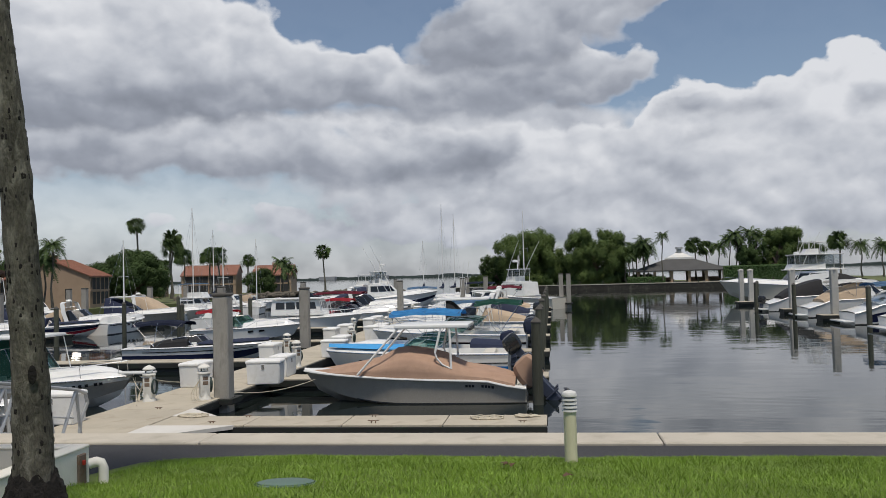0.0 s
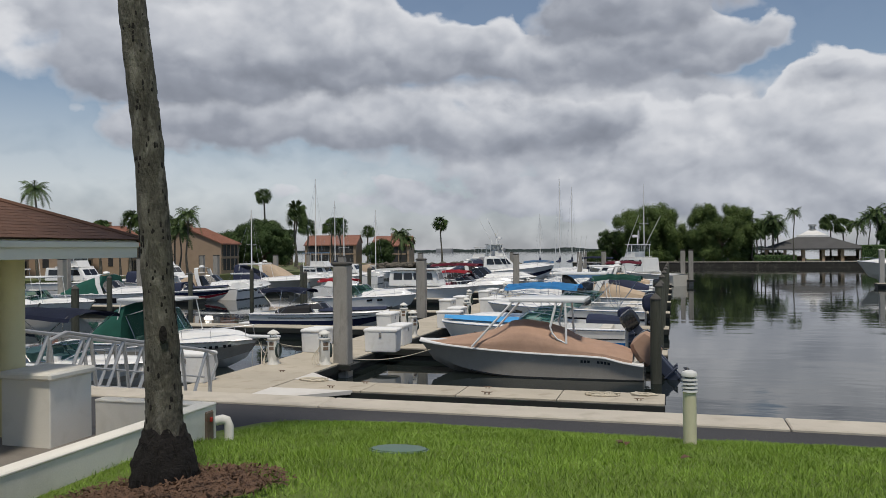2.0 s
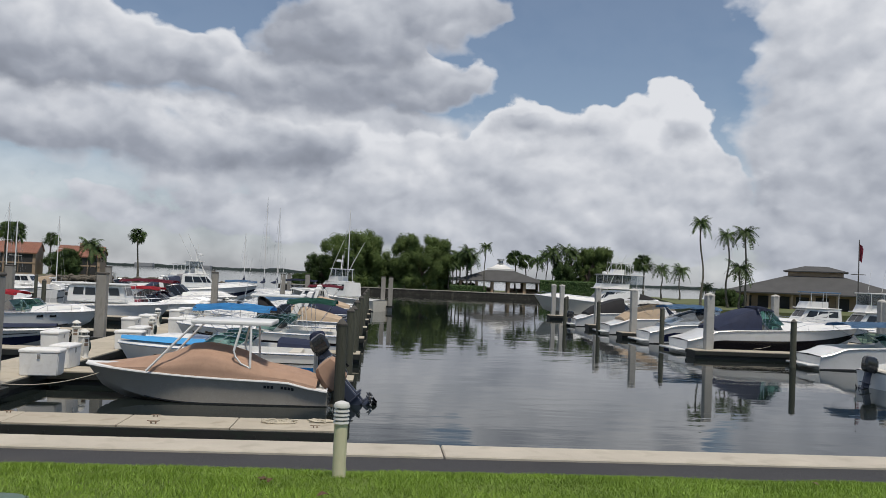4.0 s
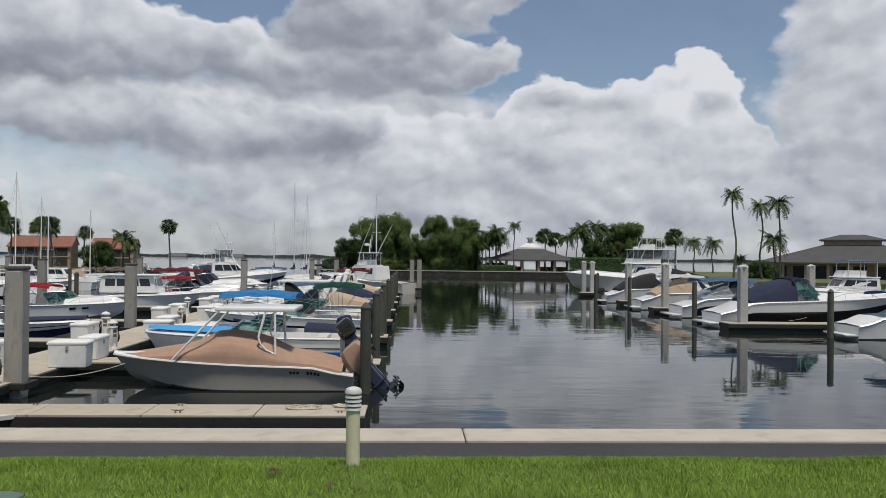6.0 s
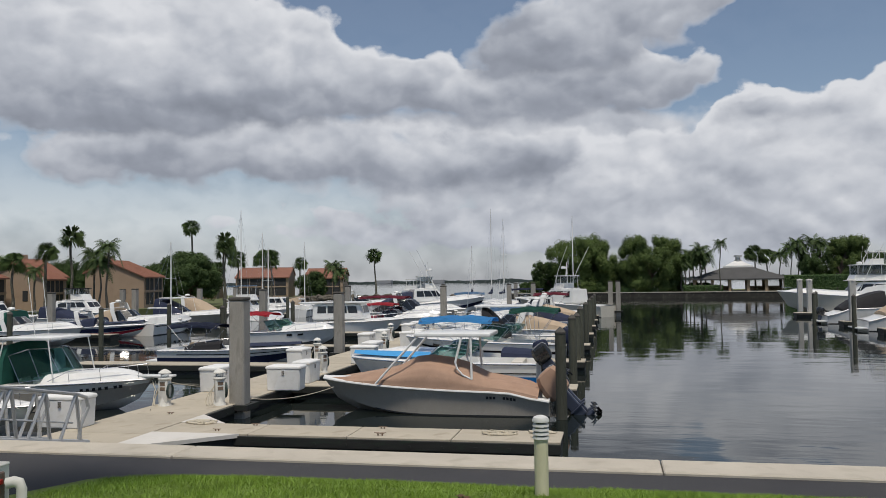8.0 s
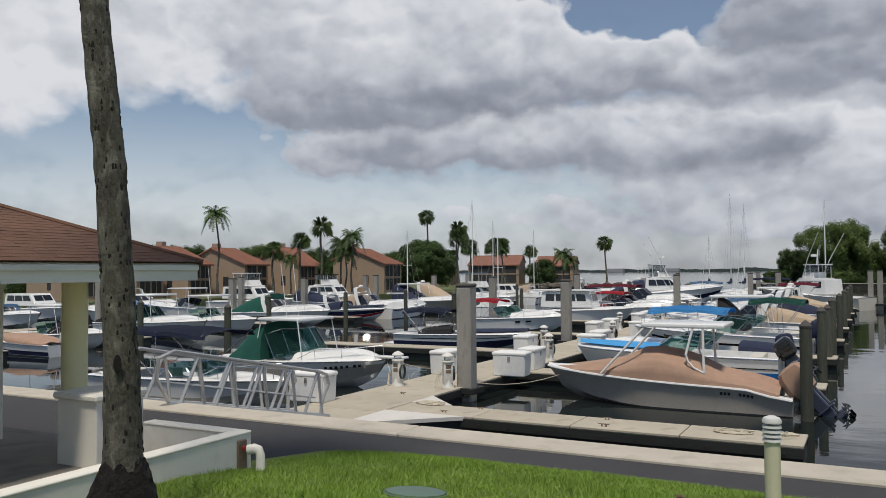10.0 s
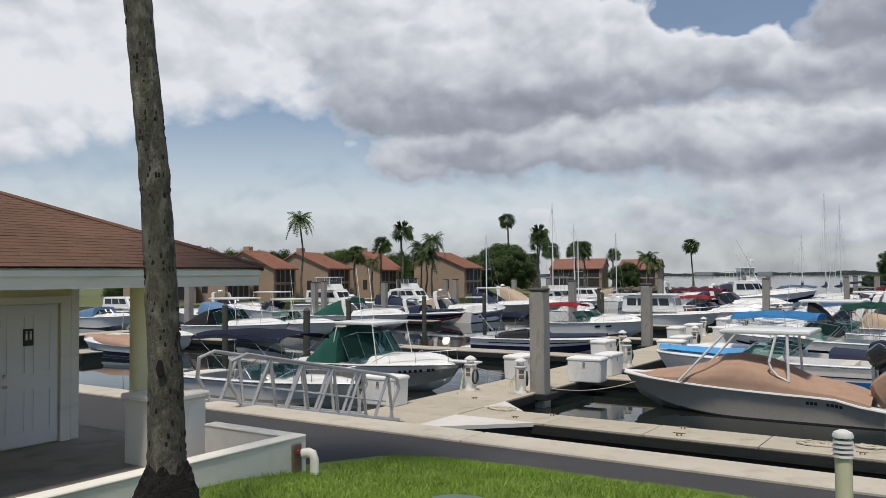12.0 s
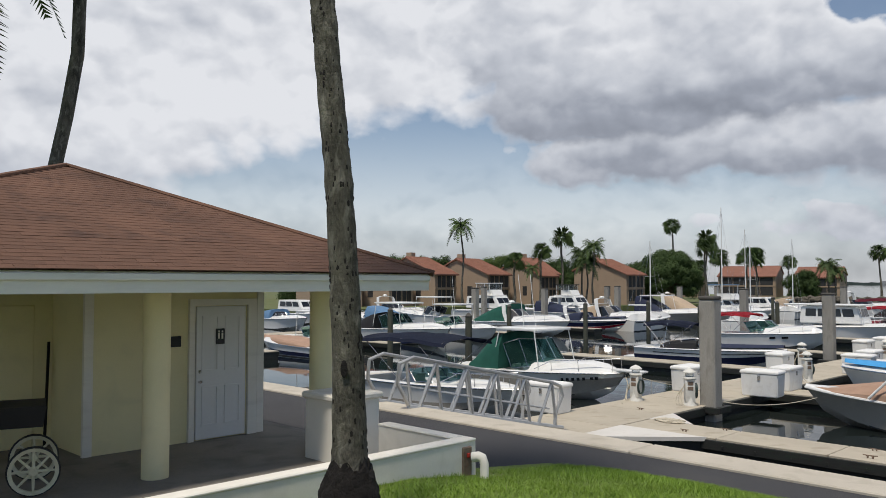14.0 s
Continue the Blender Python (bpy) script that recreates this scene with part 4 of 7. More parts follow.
class Hull:
    """Shape of a planing hull: length, beam, freeboard at bow and stern; bow towards +x, waterline at z 0."""

    def __init__(self, L, B, fb, fs, full=2.3, rake=0.10, dip=0.0):
        self.L, self.B, self.fb, self.fs, self.full, self.rake, self.dip = L, B, fb, fs, full, rake, dip

    def beam(self, s):
        return self.B / 2 * (0.93 + 0.07 * min(1, s * 3)) * max(0.015, 1 - clamp01((s - 0.38) / 0.62) ** self.full) ** 0.75

    def sheer(self, s):
        return self.fs + (self.fb - self.fs) * s ** 1.6 - self.dip * (0.5 - 0.5 * math.cos(math.pi * clamp01(1 - s / 0.2)))

    def at(self, s, f):
        """Point of the side: f 0 at the chine, 1 at the sheer."""
        b = self.beam(s)
        zc = 0.02 + 0.55 * self.fb * clamp01((s - 0.5) / 0.5) ** 2.2
        bc = b * (0.90 - 0.42 * clamp01((s - 0.5) / 0.5) ** 1.5)
        zs = self.sheer(s)
        z = zc + (zs - zc) * f
        y = bc + (b - bc) * max(f, 0.0) ** 1.35
        x = self.L * (s - 0.5) - self.rake * self.L * s ** 7 * (1 - z / self.fb)
        return Vector((x, y, z))

    def section(self, s, up=1.0):
        zk = -0.4 * (1 - clamp01((s - 0.5) / 0.5) ** 2.0) + (0.35 * self.fb) * clamp01((s - 0.6) / 0.4) ** 2
        k = self.at(s, 0)
        keel = Vector((k.x - 0.02 * self.L * s ** 6, 0, min(zk, k.z - 0.02)))
        side = [self.at(s, f * up) for f in (0, 0.12, 0.25, 0.4, 0.55, 0.7, 0.85, 1)]
        return [Vector((p.x, p.y, p.z)) for p in side[::-1]] + [keel] + [Vector((p.x, -p.y, p.z)) for p in side]


SS = [0, 0.08, 0.16, 0.25, 0.34, 0.43, 0.52, 0.61, 0.69, 0.76, 0.82, 0.875, 0.92, 0.955, 0.98, 1.0]


def boat(label, m, L, B, fb, fs, hull=None, deck=None, cock=0.5, cabin=0.18, stripe=None, stripe2=None, boot=True, dip=0.0, full=2.3, windshield=None, top=None, camper=None, arch=None,
         outboard=None, rail=True, seats=True, cover=None, house=None, fly=None, platform=False, bowcover=None, reg=False, category="boat", name="motor_boat", ports=0, antenna=0, pulpit=0.0, group=""):
    hull, deck = hull or GEL, deck or GEL
    h = Hull(L, B, fb, fs, full, dip=dip)
    o = thing(name, label, category, m, group=group)
    bm = bmesh.new()
    loft(bm, [h.section(i / 34 if i < 24 else 24 / 34 + (1 - 24 / 34) * ((i - 24) / 16) ** 0.85) for i in range(41)], closed=False)
    tr = h.section(0)
    bm.faces.new([bm.verts.new(p) for p in tr])
    part("hull", bm, hull, o)
    # deck, coaming and cockpit well in one moulding
    rings = []
    ss = sorted(set(SS + [cock - 0.004, cock]))
    for s in ss:
        b, z = h.beam(s), h.sheer(s)
        x = h.at(s, 1).x
        inside = s < cock and s > (0.17 if platform else 0.05)
        if inside:
            half = [(b + 0.015, z), (b * 0.98, z + 0.04), (b * 0.84, z + 0.05), (b * 0.81, 0.22), (0, 0.22)]
        else:
            c = cabin * clamp01((0.97 - s) / 0.12) * clamp01((s - 0.02) / 0.05) if s >= cock else 0.0
            half = [(b + 0.015, z), (b * 0.97, z + 0.04), (b * 0.80, z + 0.05 + c * 0.15), (b * 0.62, z + 0.06 + c * 0.95), (0, z + 0.10 + c * 1.15)]
        rings.append([Vector((x, y, zz)) for y, zz in half] + [Vector((x, -y, zz)) for y, zz in half[-2::-1]])
    part("deck", loft(bmesh.new(), rings, closed=False), deck, o)
    for sy in (1, -1):
        part("rub_rail", tube(bmesh.new(), [Vector((p.x, p.y * sy + 0.012 * sy, p.z - 0.01)) for p in [h.at(s, 1) for s in SS]], 0.025 if hull is not GREYHULL else 0.045, 6), STEEL if hull is not GREYHULL else GEL, o)

    def band(f0, f1, s0, s1, material, pname, off=0.014, taper=False):
        for sy in (1, -1):
            bm = bmesh.new()
            rr = []
            for i in range(29):
                s = s0 + (s1 - s0) * i / 28
                g0, g1 = f0, f1
                row = []
                for f in [g0 + (g1 - g0) * k / 4 for k in range(5)]:
                    p = h.at(s, f)
                    row.append(Vector((p.x + 0.012 * (s > 0.85), (p.y + off) * sy, p.z)))
                rr.append(row if sy > 0 else row[::-1])
            loft(bm, rr, closed=False)
            part(pname, bm, material, o)

    if stripe:
        band(*stripe[1:5], stripe[0], "hull_stripe")
    if stripe2:
        band(*stripe2[1:5], stripe2[0], "pin_stripe", 0.012)
    if boot:
        band(-0.05, 0.06, 0.0, 0.8, BOOT, "boot_stripe", 0.01)
    if reg:
        for i, s in enumerate((0.74, 0.765, 0.79, 0.815, 0.84, 0.875, 0.895)):
            for sy in (1, -1):
                p, q = h.at(s, 0.72), h.at(s + 0.013, 0.72)
                bm = bmesh.new()
                loft(bm, [[Vector((a.x, (a.y + 0.012) * sy, a.z - 0.06)), Vector((a.x, (a.y + 0.03) * sy, a.z + 0.05))] for a in (p, q)], closed=False)
                part("registration_bar", bm, BLACKLET, o)
    for i in range(ports):
        s = cock + 0.06 + 0.1 * i
        for sy in (1, -1):
            p, q = h.at(s, 0.72), h.at(s + 0.05, 0.74)
            bm = bmesh.new()
            loft(bm, [[Vector((a.x, (a.y + 0.012) * sy, a.z - 0.07)), Vector((a.x, (a.y + 0.02) * sy, a.z + 0.07))] for a in (p, q)], closed=False)
            part("porthole", bm, TINT, o)
    if rail:
        for sy in (1, -1):
            pts = [h.at(s, 1) for s in (cock + 0.05, cock + 0.14, 0.72, 0.82, 0.9, 0.96, 0.99)]
            line = [Vector((p.x - 0.05, p.y * 0.9 * sy, p.z + (0.12 if i == 0 else 0.42 + 0.02 * i))) for i, p in enumerate(pts)]
            part("bow_rail", tube(bmesh.new(), line, 0.014, 5), STEEL, o)
            for i in (1, 3, 5):
                p = pts[i]
                part("stanchion", tube(bmesh.new(), [Vector((p.x, p.y * 0.9 * sy, p.z + 0.02)), line[i]], 0.011, 5), STEEL, o)
    zd = h.sheer(cock)
    xc = h.L * (cock - 0.5)
    if windshield:
        ht, back, material = windshield
        b = h.beam(cock) * 0.80
        base = [(xc - 0.9, b), (xc - 0.1, b * 0.93), (xc + 0.45, b * 0.6), (xc + 0.6, 0), (xc + 0.45, -b * 0.6), (xc - 0.1, -b * 0.93), (xc - 0.9, -b)]
        z0 = [zd + 0.06 + (cabin if 0 < i < 6 else 0.0) * (0.9 if 1 < i < 5 else 0.4) for i in range(7)]
        bot = [Vector((x, y, z)) for (x, y), z in zip(base, z0)]
        topp = [Vector((p.x - back, p.y * 0.86, zd + cabin + ht + (0.0 if 0 < i < 6 else -0.25 * ht))) for i, p in enumerate(bot)]
        for i in range(6):
            bm = bmesh.new()
            loft(bm, [[bot[i], topp[i]], [bot[i + 1], topp[i + 1]]], closed=False)
            g = part("windshield_pane", bm, material, o)
        bm = tube(bmesh.new(), topp, 0.015, 5)
        tube(bm, bot, 0.012, 5)
        for i in range(7):
            tube(bm, [bot[i], topp[i]], 0.012, 5)
        part("windshield_frame", bm, STEEL, o)
    if seats:
        part("helm_seat", bx(box(xc - 1.1, xc - 0.65, -0.75, -0.25, 0.22, 0.75, 0.06, 2), xc - 1.2, xc - 1.05, -0.75, -0.25, 0.6, 1.15, 0.05, 2), VINYL, o)
        part("helm_seat", bx(box(xc - 1.1, xc - 0.65, 0.25, 0.75, 0.22, 0.75, 0.06, 2), xc - 1.2, xc - 1.05, 0.25, 0.75, 0.6, 1.15, 0.05, 2), VINYL, o)
        part("console", box(xc - 0.5, xc + 0.1, -0.9, -0.2, 0.22, zd + 0.25, 0.06, 2), deck, o)
        part("stern_seat", box(-L * 0.43, -L * 0.37, -h.beam(0.1) * 0.75, h.beam(0.1) * 0.75, 0.22, fs + 0.08 - dip, 0.06, 2), VINYL, o)
    if platform:
        part("swim_platform", box(-L / 2 - 0.75, -L / 2 + 0.05, -B * 0.42, B * 0.42, 0.18, 0.30, 0.05, 2), GEL, o)
    if top:
        kind, x0, x1, w, z, material = top
        x0, x1 = x0 * L - L / 2, x1 * L - L / 2
        if kind == "hard":
            bm = box(x0, x1, -w / 2, w / 2, z - 0.06, z + 0.06, 0.05, 2)
            for v in bm.verts:
                v.co.z += 0.07 * (1 - (2 * v.co.y / w) ** 2) - 0.04 * ((v.co.x - (x0 + x1) / 2) / (x1 - x0) * 2) ** 2
                if v.co.x > (x0 + x1) / 2:
                    v.co.y *= 0.93
            part("hardtop", bm, material, o)
        else:
            nx, ny = 9, 8
            bm = bmesh.new()
            rows = []
            for i in range(nx):
                u = i / (nx - 1)
                x = x0 + (x1 - x0) * u
                sag = 0.05 * math.sin(u * math.pi * 3) ** 2
                rows.append([Vector((x, w / 2 * math.cos(math.pi * j / ny), z - 0.14 + 0.26 * math.sin(math.pi * j / ny) ** 0.8 - sag - 0.12 * (2 * u - 1) ** 2)) for j in range(ny + 1)])
            loft(bm, rows, closed=False)
            bmesh.ops.solidify(bm, geom=bm.faces[:], thickness=0.03)
            part("bimini_top", bm, material, o)
        for sy in (1, -1):
            for px, qx in (((x0 + 0.15, x0 - 0.1), (x1 - 0.15, x1 + 0.15)) if kind == "hard" else ((x0 + 0.05, (x0 + x1) / 2), (x1 - 0.05, (x0 + x1) / 2), ((x0 + x1) / 2, (x0 + x1) / 2 - 0.1))):
                s = clamp01(qx / L + 0.5)
                p = h.at(s, 1)
                part("top_support", tube(bmesh.new(), [(px, w / 2 * 0.93 * sy, z - 0.05), (qx, p.y * 0.88 * sy, p.z + 0.05)], 0.022 if kind == "hard" else 0.014, 6), WHITETUBE if kind == "hard" else STEEL, o)
    if camper:
        material, xa, xb, zt = camper[:4]
        xa, xb = xa * L - L / 2, xb * L - L / 2
        rr = []
        for u in (0, 0.25, 0.5, 0.75, 1.0):
            x = xa + (xb - xa) * u
            s = clamp01(x / L + 0.5)
            b, z = h.beam(s) * 0.9, h.sheer(s) + 0.05
            ztop = z + 0.25 + (zt - z - 0.25) * (1 - (1 - u) ** 1.45)
            rr.append([Vector((x + (z - zz) * 0.0, y, zz)) for y, zz in ((b, z), (b * 0.93, z + (ztop - z) * 0.6), (b * 0.75, ztop - 0.05), (b * 0.3, ztop + 0.03), (-b * 0.3, ztop + 0.03), (-b * 0.75, ztop - 0.05), (-b * 0.93, z + (ztop - z) * 0.6), (-b, z))])
        bm = loft(bmesh.new(), rr)
        part("camper_canvas", bm, material, o)
        if len(camper) > 4:
            for sy in (1, -1):
                bm = bmesh.new()
                a, c = rr[3], rr[2]
                i0, i1 = (0, 1) if sy > 0 else (7, 6)
                k = Vector((0, 0.02 * sy, 0))
                loft(bm, [[a[i0].lerp(a[i1], 0.2) + k, a[i0].lerp(a[i1], 0.95) + k], [c[i0].lerp(c[i1], 0.25) + k, c[i0].lerp(c[i1], 0.9) + k]], closed=False)
                part("vinyl_window", bm, camper[4], o)
    if arch:
        x, z, material = arch
        x = x * L - L / 2
        b = h.beam(clamp01(x / L + 0.5)) * 0.9
        zb = h.sheer(clamp01(x / L + 0.5))
        bm = bmesh.new()
        loft(bm, [[Vector((xx + dx, y, zz)) for dx in (-0.22, 0.22)] + [Vector((xx + dx * 0.8, y * 0.94, zz - 0.04)) for dx in (0.22, -0.22)] for xx, y, zz in ((x + 0.5, b, zb), (x + 0.1, b * 0.95, (z + zb) / 2), (x - 0.15, b * 0.8, z - 0.1), (x - 0.2, b * 0.5, z), (x - 0.2, -b * 0.5, z), (x - 0.15, -b * 0.8, z - 0.1), (x + 0.1, -b * 0.95, (z + zb) / 2), (x + 0.5, -b, zb))])
        part("radar_arch", bm, material, o)
        part("radar_dome", lathe([(0.0, z), (0.25, z + 0.02), (0.28, z + 0.1), (0.2, z + 0.2), (0.0, z + 0.23)], 16), GEL, o).location = (x - 0.2, 0, 0)
    if house:
        for (xa, xb, w, z0, z1, rf, rb, material, wins) in house:
            xa, xb = xa * L - L / 2, xb * L - L / 2
            bm = bmesh.new()
            loft(bm, [[Vector((xa, -w / 2, z0)), Vector((xb, -w / 2 * 0.82, z0)), Vector((xb, w / 2 * 0.82, z0)), Vector((xa, w / 2, z0))],
                      [Vector((xa + rb, -w / 2 * 0.92, z1)), Vector((xb - rf, -w / 2 * 0.74, z1)), Vector((xb - rf, w / 2 * 0.74, z1)), Vector((xa + rb, w / 2 * 0.92, z1))]])
            bmesh.ops.bevel(bm, geom=bm.edges[:], offset=0.07, segments=2, affect="EDGES")
            part("deckhouse", bm, material, o)
            if wins:
                def side_pt(u, v, sy):
                    lo = Vector((xa + (xb - xa) * u, w / 2 * (1 - 0.18 * u), z0))
                    hi = Vector((xa + rb + (xb - rf - xa - rb) * u, w / 2 * (0.92 - 0.18 * u), z1))
                    p = lo.lerp(hi, v)
                    return Vector((p.x, (p.y + 0.012) * sy, p.z))
                for sy in (1, -1):
                    for i in range(wins):
                        u0, u1 = 0.08 + 0.84 * i / wins + 0.015, 0.08 + 0.84 * (i + 1) / wins - 0.015
                        bm = bmesh.new()
                        loft(bm, [[side_pt(u0, 0.42, sy), side_pt(u0, 0.85, sy)], [side_pt(u1, 0.42, sy), side_pt(u1, 0.85, sy)]], closed=False)
                        part("side_window", bm, TINT, o)
                for i in range(2):
                    bm = bmesh.new()
                    y0, y1 = (-0.34 + 0.35 * i) * w, (-0.01 + 0.35 * i) * w
                    f = lambda v, y: Vector((xb - rf * v + 0.014, y * (1 - 0.1 * v), z0 + (z1 - z0) * v))
                    loft(bm, [[f(0.42, y0), f(0.86, y0)], [f(0.42, y1), f(0.86, y1)]], closed=False)
                    part("front_window", bm, TINT, o)
    if fly:
        for (xa, xb, w, z0, z1, material, enclosed) in fly:
            xa, xb = xa * L - L / 2, xb * L - L / 2
            bm = box(xa, xb, -w / 2, w / 2, z0 - 0.08, z0 + 0.02, 0.03, 1)
            part("bridge_deck", bm, GEL, o)
            bm = bmesh.new()
            loft(bm, [[Vector((xa + (xb - xa) * 0.35, -w * 0.42, z)), Vector((xb - 0.2 - k, -w * 0.36, z)), Vector((xb - 0.1 - k, 0, z)), Vector((xb - 0.2 - k, w * 0.36, z)), Vector((xa + (xb - xa) * 0.35, w * 0.42, z))] for z, k in ((z0, 0), (z0 + 0.65, 0.35))])
            part("bridge_coaming", bm, GEL, o)
            part("bridge_top", box(xa + 0.1, xb - 0.5, -w * 0.46, w * 0.46, z1 - 0.05, z1 + 0.05, 0.04, 2), material, o)
            for sy in (1, -1):
                for x in (xa + 0.25, (xa + xb) / 2, xb - 0.7):
                    part("top_support", tube(bmesh.new(), [(x, w * 0.42 * sy, z0), (x, w * 0.42 * sy, z1)], 0.03, 6), WHITETUBE, o)
            if enclosed:
                for sy in (1, -1):
                    part("vinyl_curtain", box(xa + 0.3, xb - 0.75, w * 0.415 * sy - 0.006, w * 0.415 * sy + 0.006, z0 + 0.6, z1 - 0.06), CLEARV, o)
                part("vinyl_curtain", box(xb - 0.76, xb - 0.74, -w * 0.4, w * 0.4, z0 + 0.6, z1 - 0.06), CLEARV, o)
    if cover:
        material, xs_h = cover
        rr = []
        rnd = random.Random(5)
        for x, zt in xs_h:
            s = clamp01(x)
            b, z = h.beam(s) + 0.02, h.sheer(s) + 0.02
            xx = h.at(s, 1).x
            row = []
            for j in range(13):
                a = math.pi * j / 12
                prof = math.sin(a) ** 0.75
                fold = 0.05 * math.sin(7 * a + 9 * s) * prof + rnd.uniform(-0.012, 0.012)
                row.append(Vector((xx, b * math.cos(a), z - 0.03 + (zt - z) * prof + fold)))
            rr.append(row)
        bm = loft(bmesh.new(), rr, closed=False)
        bmesh.ops.subdivide_edges(bm, edges=bm.edges[:], cuts=2, use_grid_fill=True, smooth=0.6)
        part("boat_cover", bm, material, o)
    if bowcover:
        rr = []
        for s in (cock + 0.02, cock + 0.12, 0.75, 0.85, 0.93, 0.985):
            b, z = h.beam(s) * 0.82, h.sheer(s) + 0.09 + cabin
            xx = h.at(s, 1).x
            rr.append([Vector((xx, b * y, z + 0.14 * (1 - y * y) - 0.02)) for y in (1, 0.6, 0.2, -0.2, -0.6, -1)])
        bm = loft(bmesh.new(), rr, closed=False)
        part("bow_cover", bm, bowcover, o)
    if outboard:
        n, material, tilt = outboard[:3]
        for i in range(n):
            y = (i - (n - 1) / 2) * 0.7
            mt = outboard[3][i] if len(outboard) > 3 else material
            size = outboard[4] if len(outboard) > 4 else 1.05
            mm = pose(-L / 2 - 0.22 - 0.003 * abs(tilt), y, fs - dip + (0.12 if size > 1.2 else 0.02), 0, -tilt, 0) @ Matrix.Diagonal((size, size, size, 1))
            bm = bmesh.new()
            loft(bm, [[Vector((x * k + ox, yy * k, z)) for x, yy in ((-0.34, -0.12), (-0.26, -0.21), (0.22, -0.21), (0.34, -0.1), (0.34, 0.1), (0.22, 0.21), (-0.26, 0.21), (-0.34, 0.12))] for z, k, ox in ((0.0, 0.72, 0.02), (0.08, 0.95, 0), (0.3, 1.05, -0.02), (0.55, 1.0, -0.05), (0.68, 0.8, -0.06), (0.73, 0.4, -0.06))])
            eng = part("outboard_motor", bm, mt, o)
            eng.matrix_basis = mm
            part("leg", bx(box(-0.18, 0.12, -0.09, 0.09, -0.75, 0.02, 0.03), -0.3, 0.14, -0.14, 0.14, -0.52, -0.48, 0.01), ENGLEG if mt is not ENGINEW else ENGINEW, eng)
            part("gearcase", tube(bmesh.new(), [(-0.32, 0, -0.82), (-0.2, 0, -0.82), (0.1, 0, -0.82), (0.25, 0, -0.82), (0.32, 0, -0.82)], [0.07, 0.085, 0.085, 0.06, 0.01], 8), ENGLEG if mt is not ENGINEW else ENGINEW, eng)
            part("skeg", box(-0.1, 0.1, -0.012, 0.012, -1.05, -0.84, 0.005), ENGLEG, eng)
            for k in range(3):
                a = 2 * math.pi * k / 3 + 0.4
                u, v = Vector((0, math.cos(a), math.sin(a))), Vector((0, -math.sin(a), math.cos(a)))
                c = Vector((-0.38, 0, -0.82))
                bm = bmesh.new()
                loft(bm, [[c + u * r - v * wd + Vector((0.04, 0, 0)), c + u * r + v * wd + Vector((-0.04, 0, 0)), c + u * r + v * wd + Vector((-0.05, 0, 0)), c + u * r - v * wd + Vector((0.03, 0, 0))] for r, wd in ((0.04, 0.04), (0.12, 0.1), (0.19, 0.06))])
                part("propeller_blade", bm, ENGINE, eng)
    if pulpit:
        part("bow_pulpit", box(L / 2 - 0.5, L / 2 + pulpit, -0.22, 0.22, fb + 0.05, fb + 0.13, 0.03, 2), GEL, o)
        part("anchor", tube(bmesh.new(), [(L / 2 + pulpit - 0.1, 0, fb + 0.04), (L / 2 + pulpit - 0.25, 0, fb - 0.12), (L / 2 + pulpit - 0.5, 0, fb - 0.1)], 0.03, 6), STEEL, o)
    for i in range(antenna):
        x = (0.42 + 0.05 * i) * L - L / 2
        part("antenna", tube(bmesh.new(), [(x, 0.6 * (-1) ** i, (top[4] if top else fly[0][4] if fly else fs + 1.2)), (x - 0.3, 0.62 * (-1) ** i, (top[4] if top else fly[0][4] if fly else fs + 1.2) + 2.2)], 0.013, 5), WHITETUBE, o)
    return o


def sailboat(label, m, L=9.5, B=3.0, mast=12.0, cover=None, hull=None):
    o = boat(label, m, L, B, 1.15, 0.95, hull=hull, cock=0.3, cabin=0.4, rail=False, seats=False, full=1.7, stripe=(NAVYHULL, 0.8, 0.9, 0.02, 0.95), name="sailboat", category="sailboat", ports=3)
    part("mast", tube(bmesh.new(), [(0.6, 0, 1.2), (0.6, 0, mast)], [0.07, 0.05], 8), WHITETUBE, o)
    part("boom", tube(bmesh.new(), [(0.6, 0, 2.3), (-L * 0.38, 0, 2.4)], 0.07, 8), WHITETUBE, o)
    if cover:
        part("sail_cover", tube(bmesh.new(), [(0.75, 0, 3.4), (0.55, 0, 2.6), (-L * 0.1, 0, 2.55), (-L * 0.36, 0, 2.5)], [0.1, 0.22, 0.2, 0.1], 8), cover, o, "folded sail under cover")
    for p in ((L * 0.49, 0, 1.2), (-L * 0.49, 0, 1.0), (0.4, B * 0.46, 1.0), (0.4, -B * 0.46, 1.0)):
        part("stay", tube(bmesh.new(), [p, (0.6, 0, mast - 0.3)], 0.008, 4), STEEL, o)
    part("spreader", tube(bmesh.new(), [(0.6, 0.55, mast * 0.6), (0.6, -0.55, mast * 0.6)], 0.018, 5), WHITETUBE, o)
    return o


def at(x, y, rz=0):
    return pose(x, y, WZ, 0, 0, rz)


E_, W_ = 0, 180
# covered dual console in the first slip
kw = boat("pale grey fishing boat under a tan canvas cover with white hardtop", at(-5.75, 28.35, 180), 8.1, 2.55, 1.08, 0.78, hull=GREYHULL, cock=0.62, cabin=0.05, dip=0.26, rail=False, seats=False, boot=False, name="fishing_boat",
          cover=(TANCLOTH, ((0.045, 0.86), (0.09, 1.0), (0.16, 1.12), (0.26, 1.3), (0.34, 1.62), (0.42, 1.82), (0.50, 1.95), (0.56, 1.9), (0.63, 1.62), (0.72, 1.42), (0.82, 1.26), (0.91, 1.16), (0.985, 1.1))),
          stripe=(BOOT, -0.02, 0.03, 0.0, 0.75), outboard=(2, ENGINE, -42, (ENGINE, TANCLOTH), 1.32))
